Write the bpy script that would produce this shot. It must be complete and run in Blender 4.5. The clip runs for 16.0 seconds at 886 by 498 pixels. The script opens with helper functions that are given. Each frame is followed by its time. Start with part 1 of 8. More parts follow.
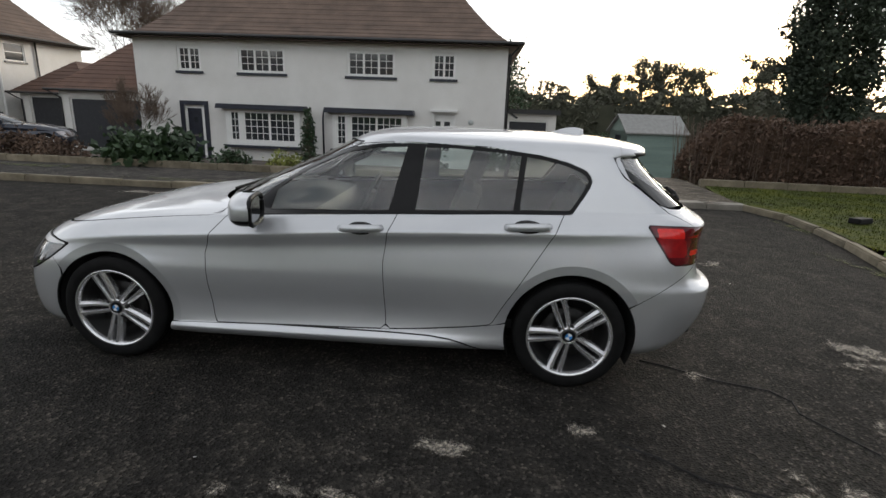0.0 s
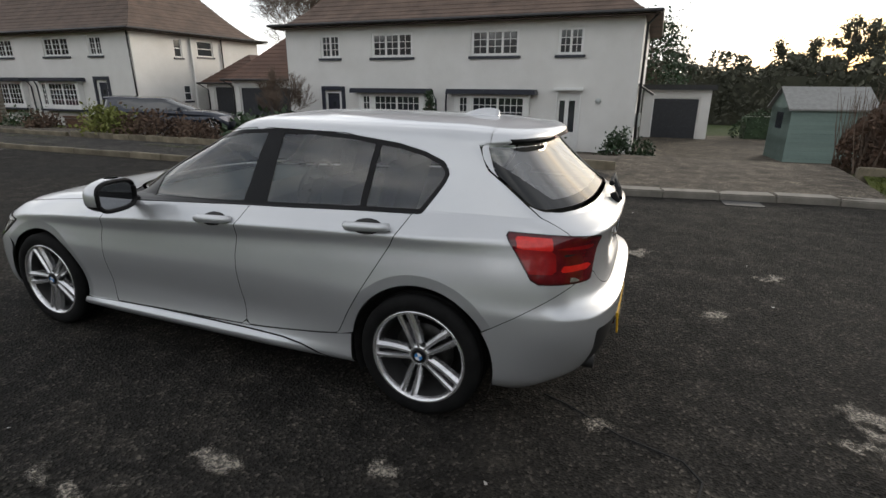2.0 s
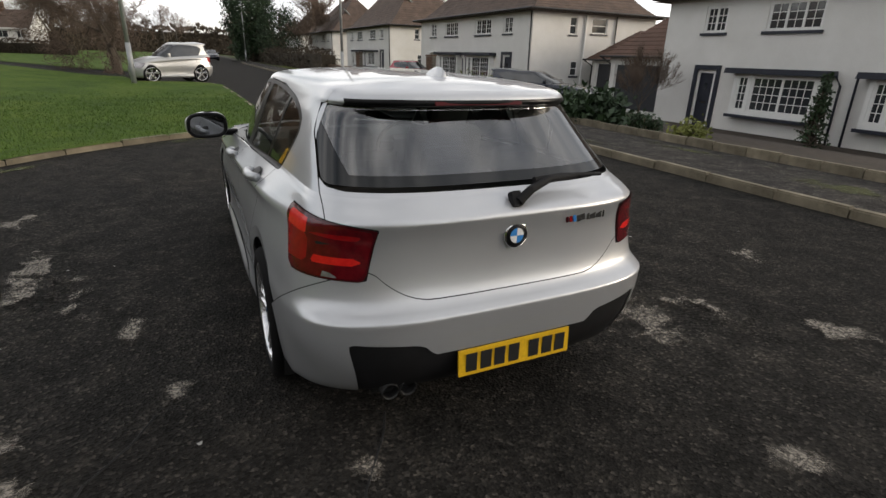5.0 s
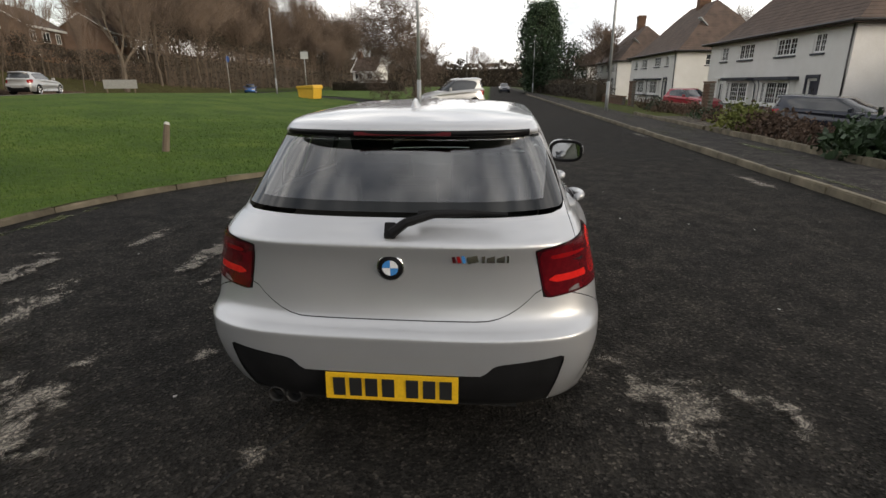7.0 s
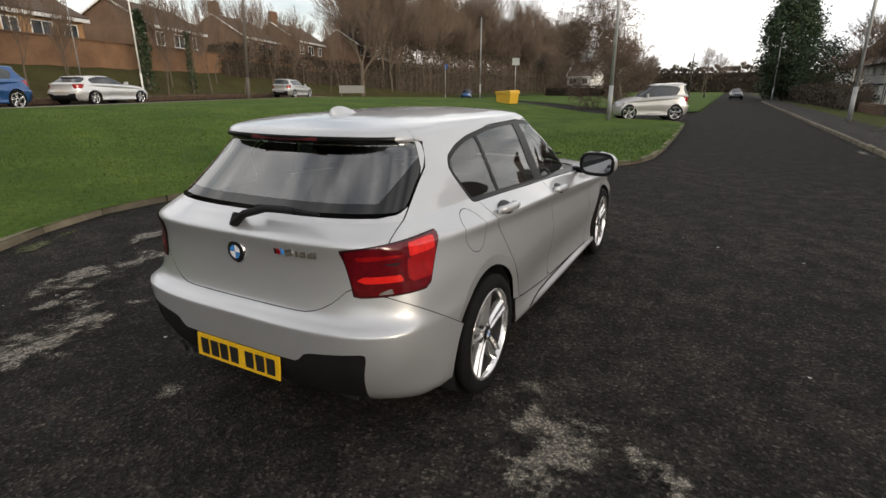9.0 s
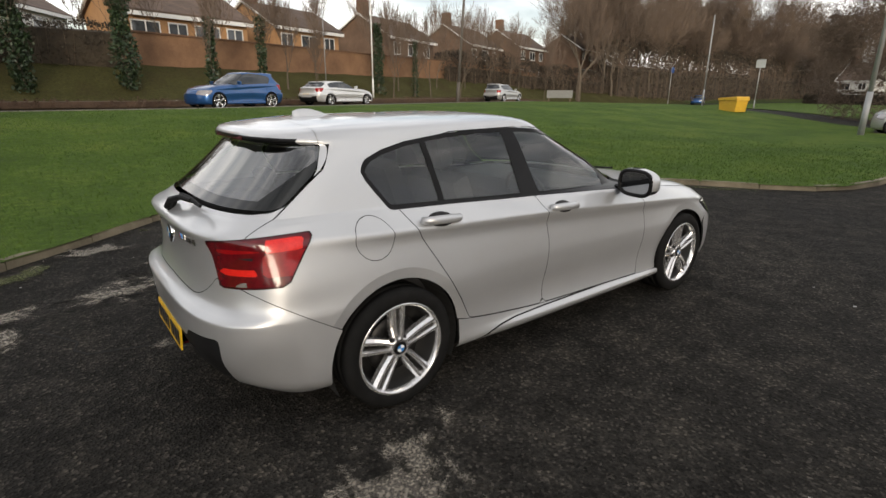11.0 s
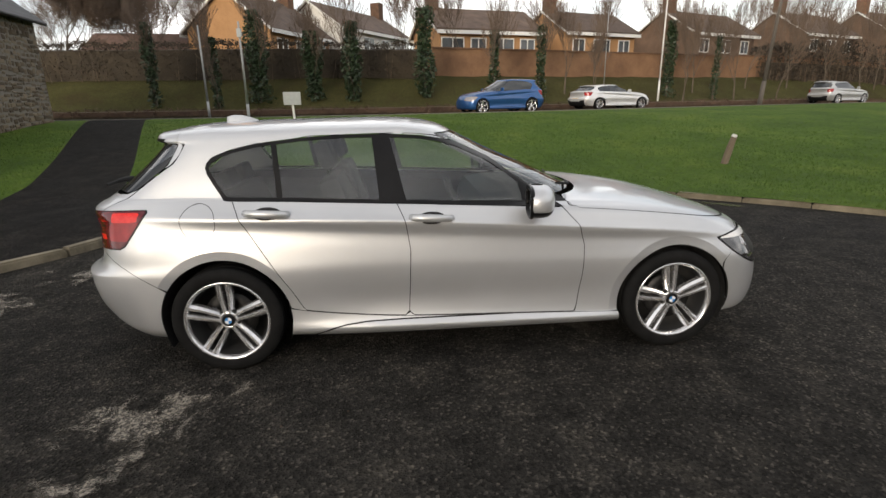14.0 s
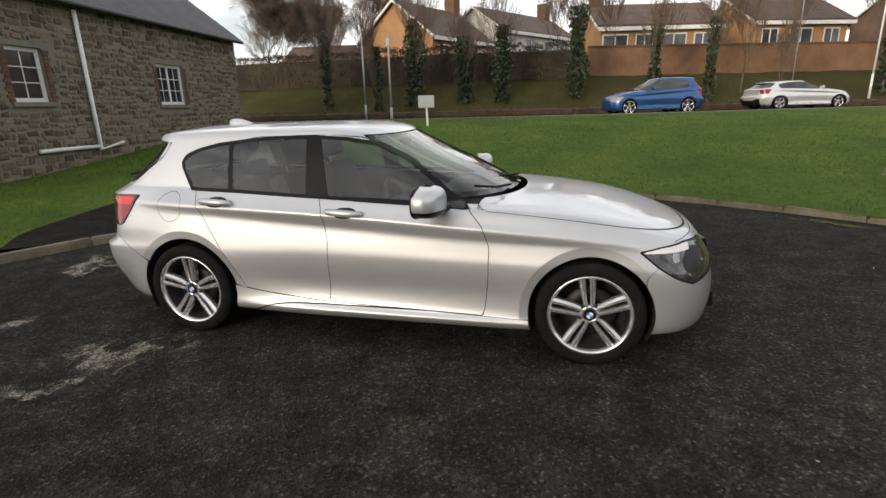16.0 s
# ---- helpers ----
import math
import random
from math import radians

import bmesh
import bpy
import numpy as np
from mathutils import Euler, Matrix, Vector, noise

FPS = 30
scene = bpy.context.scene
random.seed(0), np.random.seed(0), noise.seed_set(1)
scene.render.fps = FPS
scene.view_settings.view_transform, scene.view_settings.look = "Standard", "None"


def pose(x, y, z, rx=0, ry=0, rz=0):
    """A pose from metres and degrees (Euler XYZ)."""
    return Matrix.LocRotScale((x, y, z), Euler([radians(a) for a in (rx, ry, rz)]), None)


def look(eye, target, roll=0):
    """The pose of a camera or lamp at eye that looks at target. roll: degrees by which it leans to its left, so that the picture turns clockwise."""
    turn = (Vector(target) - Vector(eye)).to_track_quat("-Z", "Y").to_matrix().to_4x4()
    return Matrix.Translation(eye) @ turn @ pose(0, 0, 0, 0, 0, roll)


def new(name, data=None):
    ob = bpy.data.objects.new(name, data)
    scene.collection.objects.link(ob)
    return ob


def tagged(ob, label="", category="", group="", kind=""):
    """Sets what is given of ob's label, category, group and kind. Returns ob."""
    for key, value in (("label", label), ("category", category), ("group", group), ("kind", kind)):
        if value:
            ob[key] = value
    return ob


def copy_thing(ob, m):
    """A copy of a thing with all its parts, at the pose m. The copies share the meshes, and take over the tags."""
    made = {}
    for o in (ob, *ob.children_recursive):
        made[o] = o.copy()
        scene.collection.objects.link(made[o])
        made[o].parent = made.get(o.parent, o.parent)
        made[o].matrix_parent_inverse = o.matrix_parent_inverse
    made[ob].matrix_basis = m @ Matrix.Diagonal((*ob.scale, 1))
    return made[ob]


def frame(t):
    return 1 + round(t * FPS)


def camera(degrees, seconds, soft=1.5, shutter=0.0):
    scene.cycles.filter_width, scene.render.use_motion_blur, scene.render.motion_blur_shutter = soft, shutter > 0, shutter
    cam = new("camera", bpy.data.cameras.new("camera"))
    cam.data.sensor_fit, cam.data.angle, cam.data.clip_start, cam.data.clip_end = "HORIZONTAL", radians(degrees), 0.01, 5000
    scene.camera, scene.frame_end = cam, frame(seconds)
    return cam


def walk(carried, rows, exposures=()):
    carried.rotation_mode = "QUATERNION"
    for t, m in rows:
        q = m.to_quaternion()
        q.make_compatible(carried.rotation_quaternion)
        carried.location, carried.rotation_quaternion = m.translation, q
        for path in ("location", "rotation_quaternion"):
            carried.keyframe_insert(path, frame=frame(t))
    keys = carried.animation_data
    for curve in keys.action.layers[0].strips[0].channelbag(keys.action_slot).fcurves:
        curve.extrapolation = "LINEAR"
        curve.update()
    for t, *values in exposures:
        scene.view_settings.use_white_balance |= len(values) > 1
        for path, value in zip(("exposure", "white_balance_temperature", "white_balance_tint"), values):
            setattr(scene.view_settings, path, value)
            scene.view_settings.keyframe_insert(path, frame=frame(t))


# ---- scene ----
cam = camera(81.5, 16.0)

PATH = [
    (0, (0.553, 3.588, 1.543), (0.680, 1.663, 1.015), 2.11),
    (0.5, (0.107, 3.483, 1.552), (0.380, 1.580, 1.002), 1.95),
    (1, (-0.215, 3.328, 1.538), (0.198, 1.454, 0.974), 1.01),
    (1.5, (-0.528, 3.100, 1.553), (0.042, 1.273, 0.974), -0.35),
    (2, (-0.928, 2.865, 1.572), (-0.222, 1.096, 0.963), 0.34),
    (2.5, (-1.214, 2.611, 1.549), (-0.346, 0.925, 0.914), -0.02),
    (3, (-1.453, 2.325, 1.572), (-0.376, 0.769, 0.923), 0.15),
    (3.2, (-1.566, 2.211, 1.563), (-0.399, 0.731, 0.895), 0.30),
    (5.3, (-2.407, 0.852, 1.494), (-0.657, 0.168, 0.811), 1.76),
    (5.5, (-2.420, 0.715, 1.505), (-0.631, 0.123, 0.835), 1.66),
    (6, (-2.485, 0.379, 1.505), (-0.629, 0.011, 0.858), 0.81),
    (6.5, (-2.610, -0.002, 1.535), (-0.712, -0.112, 0.915), 0.69),
    (7, (-2.580, -0.355, 1.518), (-0.684, -0.186, 0.904), -0.14),
    (7.5, (-2.565, -0.719, 1.532), (-0.707, -0.324, 0.907), -0.76),
    (8, (-2.557, -1.106, 1.562), (-0.741, -0.529, 0.955), -0.84),
    (8.5, (-2.405, -1.426, 1.548), (-0.636, -0.694, 0.968), -0.47),
    (9, (-2.255, -1.792, 1.536), (-0.572, -0.892, 0.941), -0.08),
    (9.5, (-2.112, -2.144, 1.552), (-0.532, -1.070, 0.960), 0.21),
    (9.7, (-2.013, -2.242, 1.534), (-0.473, -1.111, 0.944), 0.48),
    (11.8, (-0.666, -3.164, 1.543), (0.260, -1.489, 0.959), -0.07),
    (12, (-0.494, -3.260, 1.559), (0.370, -1.554, 0.971), -0.05),
    (12.5, (-0.129, -3.400, 1.552), (0.573, -1.622, 0.963), -0.14),
    (13, (0.246, -3.512, 1.562), (0.793, -1.673, 0.995), -0.22),
    (13.5, (0.637, -3.693, 1.568), (0.988, -1.807, 1.003), -0.33),
    (14, (1.003, -3.705, 1.538), (1.173, -1.793, 0.976), -0.81),
    (14.5, (1.393, -3.740, 1.546), (1.365, -1.826, 0.967), -1.77),
    (15, (1.799, -3.833, 1.555), (1.591, -1.922, 1.001), -2.33),
    (15.5, (2.145, -3.774, 1.519), (1.812, -1.879, 0.972), -1.70),
    (16, (2.531, -3.741, 1.523), (2.072, -1.872, 0.979), -1.54),
]
EXPOSURE = [(0.0, 0.48, 6450.0, 10.0), (3.0, 0.36, 6480.0, 10.0), (5.5, 0.27, 6700.0, 11.0), (9.5, 0.30, 6750.0, 11.0), (12.0, 0.40, 6700.0, 11.0), (16.0, 0.42, 6700.0, 11.0)]
walk(cam, [(t, look(e, g, r)) for t, e, g, r in PATH], EXPOSURE)

# ---------------------------------------------------------------- light
SUN_EL, SUN_AZ = 12.0, 242.0      # degrees; azimuth anticlockwise from +x
world = bpy.data.worlds.new("world")
scene.world = world
world.use_nodes = True
wn, wl = world.node_tree.nodes, world.node_tree.links
wn.clear()
w_out = wn.new("ShaderNodeOutputWorld")
w_bg = wn.new("ShaderNodeBackground")
w_sky = wn.new("ShaderNodeTexSky")
w_sky.sky_type, w_sky.sun_disc = "NISHITA", False
w_sky.sun_elevation, w_sky.sun_rotation = radians(SUN_EL), radians(90.0 - SUN_AZ)
w_sky.dust_density, w_sky.air_density = 2.0, 1.0
w_tc = wn.new("ShaderNodeTexCoord")
w_map = wn.new("ShaderNodeMapping")
w_map.inputs["Scale"].default_value = (1.0, 1.0, 3.2)
w_noise = wn.new("ShaderNodeTexNoise")
w_noise.inputs["Scale"].default_value, w_noise.inputs["Detail"].default_value, w_noise.inputs["Roughness"].default_value = 2.3, 7.0, 0.55
w_ramp = wn.new("ShaderNodeValToRGB")
w_ramp.color_ramp.elements[0].position, w_ramp.color_ramp.elements[1].position = 0.36, 0.60
w_ramp.color_ramp.elements[0].color, w_ramp.color_ramp.elements[1].color = (0.25, 0.25, 0.25, 1), (0.96, 0.96, 0.96, 1)
w_cloud = wn.new("ShaderNodeTexNoise")
w_cloud.inputs["Scale"].default_value, w_cloud.inputs["Detail"].default_value = 4.0, 6.0
w_ccol = wn.new("ShaderNodeValToRGB")
w_ccol.color_ramp.elements[0].position, w_ccol.color_ramp.elements[1].position = 0.35, 0.65
w_ccol.color_ramp.elements[0].color, w_ccol.color_ramp.elements[1].color = (9.5, 9.8, 10.4, 1), (17.0, 16.7, 16.2, 1)
w_mix = wn.new("ShaderNodeMix")
w_mix.data_type = "RGBA"
w_bg.inputs["Strength"].default_value = 0.10
wl.new(w_tc.outputs["Generated"], w_map.inputs["Vector"])
wl.new(w_map.outputs["Vector"], w_noise.inputs["Vector"])
wl.new(w_map.outputs["Vector"], w_cloud.inputs["Vector"])
wl.new(w_noise.outputs["Fac"], w_ramp.inputs["Fac"])
wl.new(w_cloud.outputs["Fac"], w_ccol.inputs["Fac"])
wl.new(w_ramp.outputs["Color"], w_mix.inputs[0])
wl.new(w_sky.outputs["Color"], w_mix.inputs[6])
wl.new(w_ccol.outputs["Color"], w_mix.inputs[7])
w_sep, w_high = wn.new("ShaderNodeSeparateXYZ"), wn.new("ShaderNodeValToRGB")
w_high.color_ramp.elements[0].position, w_high.color_ramp.elements[1].position = 0.12, 0.85
w_high.color_ramp.elements[0].color, w_high.color_ramp.elements[1].color = (1.08, 1.08, 1.08, 1), (0.70, 0.71, 0.73, 1)
w_mul = wn.new("ShaderNodeMix")
w_mul.data_type, w_mul.blend_type = "RGBA", "MULTIPLY"
w_mul.inputs[0].default_value = 1.0
wl.new(w_tc.outputs["Generated"], w_sep.inputs["Vector"])
wl.new(w_sep.outputs["Z"], w_high.inputs["Fac"])
wl.new(w_mix.outputs[2], w_mul.inputs[6])
wl.new(w_high.outputs["Color"], w_mul.inputs[7])
wl.new(w_mul.outputs[2], w_bg.inputs["Color"])
wl.new(w_bg.outputs["Background"], w_out.inputs["Surface"])

sun_data = bpy.data.lights.new("sun", "SUN")
sun_data.energy, sun_data.angle, sun_data.color = 1.9, radians(22.0), (1.0, 0.90, 0.76)
sun = new("sun", sun_data)
sun.matrix_world = look((0, 0, 60), (-math.cos(radians(SUN_AZ)) * 10, -math.sin(radians(SUN_AZ)) * 10, 60 - 10 * math.tan(radians(SUN_EL))))

# ---------------------------------------------------------------- materials


def noise_node(n, l, scale, detail=6.0, rough=0.6, space="Object", stretch=(1, 1, 1)):
    tc, mp, no = n.new("ShaderNodeTexCoord"), n.new("ShaderNodeMapping"), n.new("ShaderNodeTexNoise")
    mp.inputs["Scale"].default_value = stretch
    no.inputs["Scale"].default_value, no.inputs["Detail"].default_value, no.inputs["Roughness"].default_value = scale, detail, rough
    l.new(tc.outputs[space], mp.inputs["Vector"])
    l.new(mp.outputs["Vector"], no.inputs["Vector"])
    return no


def ramp_node(n, l, source, stops):
    r = n.new("ShaderNodeValToRGB")
    e = r.color_ramp.elements
    while len(e) < len(stops):
        e.new(0.5)
    for k, (p, c) in zip(e, stops):
        k.position, k.color = p, (*c, 1)
    l.new(source, r.inputs["Fac"])
    return r


def mix_node(n, l, fac, a, b, how="MIX"):
    m = n.new("ShaderNodeMix")
    m.data_type, m.blend_type = "RGBA", how
    for sock, v in ((0, fac), (6, a), (7, b)):
        if hasattr(v, "links"):
            l.new(v, m.inputs[sock])
        elif sock == 0:
            m.inputs[0].default_value = v
        else:
            m.inputs[sock].default_value = (*v, 1)
    return m.outputs[2]


def plain(name, dark, light, rough=0.6, metal=0.0, scale=8.0, fine=90.0, bump=0.0, coat=0.0, spec=0.5, per_object=0.0, stretch=(1, 1, 1), rough2=None):
    """A surface whose colour wanders between two tones, with a coarse and a fine grain."""
    m = bpy.data.materials.new(name)
    m.use_nodes = True
    n, l = m.node_tree.nodes, m.node_tree.links
    b = n["Principled BSDF"]
    big, small = noise_node(n, l, scale, stretch=stretch), noise_node(n, l, fine, 3.0, stretch=stretch)
    r = ramp_node(n, l, big.outputs["Fac"], [(0.3, dark), (0.7, light)])
    g = ramp_node(n, l, small.outputs["Fac"], [(0.3, (0.82, 0.82, 0.82)), (0.7, (1.0, 1.0, 1.0))])
    col = mix_node(n, l, 1.0, r.outputs["Color"], g.outputs["Color"], "MULTIPLY")
    if per_object:
        oi = n.new("ShaderNodeObjectInfo")
        tone = ramp_node(n, l, oi.outputs["Random"], [(0.0, (1 - per_object,) * 3), (1.0, (1 + per_object * 0.6,) * 3)])
        col = mix_node(n, l, 1.0, col, tone.outputs["Color"], "MULTIPLY")
    l.new(col, b.inputs["Base Color"])
    b.inputs["Metallic"].default_value, b.inputs["Coat Weight"].default_value = metal, coat
    b.inputs["Coat Roughness"].default_value, b.inputs["Specular IOR Level"].default_value = 0.04, spec
    if rough2 is None:
        b.inputs["Roughness"].default_value = rough
    else:
        rr = ramp_node(n, l, big.outputs["Fac"], [(0.35, (rough,) * 3), (0.65, (rough2,) * 3)])
        l.new(rr.outputs["Color"], b.inputs["Roughness"])
    if bump:
        bp = n.new("ShaderNodeBump")
        bp.inputs["Strength"].default_value, bp.inputs["Distance"].default_value = min(1.0, bump * 30), bump
        l.new(small.outputs["Fac"], bp.inputs["Height"])
        l.new(bp.outputs["Normal"], b.inputs["Normal"])
    return m


def glass_like(name, tint, rough=0.02, alpha=0.3):
    """Thin glass: clear sheet with a mirror-like gloss that grows at grazing angles."""
    m = bpy.data.materials.new(name)
    m.use_nodes = True
    n, l = m.node_tree.nodes, m.node_tree.links
    n.clear()
    out, mixs = n.new("ShaderNodeOutputMaterial"), n.new("ShaderNodeMixShader")
    tr, gl, fr = n.new("ShaderNodeBsdfTransparent"), n.new("ShaderNodeBsdfGlossy"), n.new("ShaderNodeFresnel")
    tr.inputs["Color"].default_value = (*tint, 1)
    gl.inputs["Roughness"].default_value = rough
    gl.inputs["Color"].default_value = (1, 1, 1, 1)
    fr.inputs["IOR"].default_value = 1.0 + alpha * 2.2
    l.new(fr.outputs["Fac"], mixs.inputs["Fac"])
    l.new(tr.outputs["BSDF"], mixs.inputs[1])
    l.new(gl.outputs["BSDF"], mixs.inputs[2])
    l.new(mixs.outputs["Shader"], out.inputs["Surface"])
    return m


def asphalt(name, dark, light, patch):
    """Old tarmac: stone grain, damp darker areas, worn pale patches, shallow cracks."""
    m = bpy.data.materials.new(name)
    m.use_nodes = True
    n, l = m.node_tree.nodes, m.node_tree.links
    b = n["Principled BSDF"]
    stain, wear = noise_node(n, l, 0.35, 5.0), noise_node(n, l, 0.62, 9.0, 0.68)
    mid = noise_node(n, l, 14.0, 5.0)
    mottle = noise_node(n, l, 3.5, 10.0, 0.78)
    tc, vo = n.new("ShaderNodeTexCoord"), n.new("ShaderNodeTexVoronoi")
    vo.inputs["Scale"].default_value = 75.0
    l.new(tc.outputs["Object"], vo.inputs["Vector"])
    stones = ramp_node(n, l, vo.outputs["Color"], [(0.2, (0.45, 0.45, 0.45)), (0.75, (1.0, 1.0, 1.0)), (0.96, (2.7, 2.6, 2.5))])
    base = ramp_node(n, l, stain.outputs["Fac"], [(0.3, dark), (0.7, light)])
    col = mix_node(n, l, 1.0, base.outputs["Color"], stones.outputs["Color"], "MULTIPLY")
    mot = ramp_node(n, l, mottle.outputs["Fac"], [(0.36, (0.55,) * 3), (0.5, (0.95,) * 3), (0.66, (1.75, 1.7, 1.6))])
    col = mix_node(n, l, 1.0, col, mot.outputs["Color"], "MULTIPLY")
    w = ramp_node(n, l, wear.outputs["Fac"], [(0.655, (0, 0, 0)), (0.70, (1, 1, 1))])
    wf = mix_node(n, l, 1.0, w.outputs["Color"], ramp_node(n, l, mid.outputs["Fac"], [(0.35, (0.25,) * 3), (0.65, (0.85,) * 3)]).outputs["Color"], "MULTIPLY")
    col = mix_node(n, l, wf, col, patch)
    l.new(col, b.inputs["Base Color"])
    damp = ramp_node(n, l, stain.outputs["Fac"], [(0.35, (0.80,) * 3), (0.65, (0.95,) * 3)])
    l.new(damp.outputs["Color"], b.inputs["Roughness"])
    b.inputs["Specular IOR Level"].default_value = 0.07
    bp = n.new("ShaderNodeBump")
    bp.inputs["Strength"].default_value, bp.inputs["Distance"].default_value = 0.9, 0.009
    l.new(vo.outputs["Distance"], bp.inputs["Height"])
    l.new(bp.outputs["Normal"], b.inputs["Normal"])
    return m


def grass_ground(name, tones, scale=0.5):
    m = bpy.data.materials.new(name)
    m.use_nodes = True
    n, l = m.node_tree.nodes, m.node_tree.links
    b = n["Principled BSDF"]
    big, mid, fine = noise_node(n, l, scale, 7.0, 0.65), noise_node(n, l, 9.0, 6.0, 0.7), noise_node(n, l, 110.0, 3.0)
    c = ramp_node(n, l, big.outputs["Fac"], [(0.28, tones[0]), (0.5, tones[1]), (0.72, tones[2])])
    d = ramp_node(n, l, mid.outputs["Fac"], [(0.3, (0.55, 0.6, 0.5)), (0.7, (1.25, 1.2, 1.0))])
    col = mix_node(n, l, 1.0, c.outputs["Color"], d.outputs["Color"], "MULTIPLY")
    f = ramp_node(n, l, fine.outputs["Fac"], [(0.3, (0.5, 0.5, 0.5)), (0.7, (1.3, 1.3, 1.2))])
    col = mix_node(n, l, 1.0, col, f.outputs["Color"], "MULTIPLY")
    l.new(col, b.inputs["Base Color"])
    b.inputs["Roughness"].default_value, b.inputs["Specular IOR Level"].default_value = 0.9, 0.15
    bp = n.new("ShaderNodeBump")
    bp.inputs["Strength"].default_value, bp.inputs["Distance"].default_value = 1.0, 0.05
    l.new(mid.outputs["Fac"], bp.inputs["Height"])
    l.new(bp.outputs["Normal"], b.inputs["Normal"])
    return m


def car_paint(name, base, flake=0.35):
    """Metallic paint: flake sparkle under a clear coat, with faint dust."""
    m = bpy.data.materials.new(name)
    m.use_nodes = True
    n, l = m.node_tree.nodes, m.node_tree.links
    b = n["Principled BSDF"]
    dirt = noise_node(n, l, 2.6, 6.0)
    c = ramp_node(n, l, dirt.outputs["Fac"], [(0.3, tuple(0.94 * v for v in base)), (0.7, base)])
    l.new(c.outputs["Color"], b.inputs["Base Color"])
    b.inputs["Metallic"].default_value, b.inputs["Roughness"].default_value = 0.62, 0.40
    b.inputs["Coat Weight"].default_value, b.inputs["Coat Roughness"].default_value = 0.9, 0.04
    tc, vo, bp = n.new("ShaderNodeTexCoord"), n.new("ShaderNodeTexVoronoi"), n.new("ShaderNodeBump")
    vo.inputs["Scale"].default_value = 900.0
    bp.inputs["Strength"].default_value, bp.inputs["Distance"].default_value = 0.10 * flake, 0.002
    l.new(tc.outputs["Object"], vo.inputs["Vector"])
    l.new(vo.outputs["Distance"], bp.inputs["Height"])
    l.new(bp.outputs["Normal"], b.inputs["Normal"])
    return m


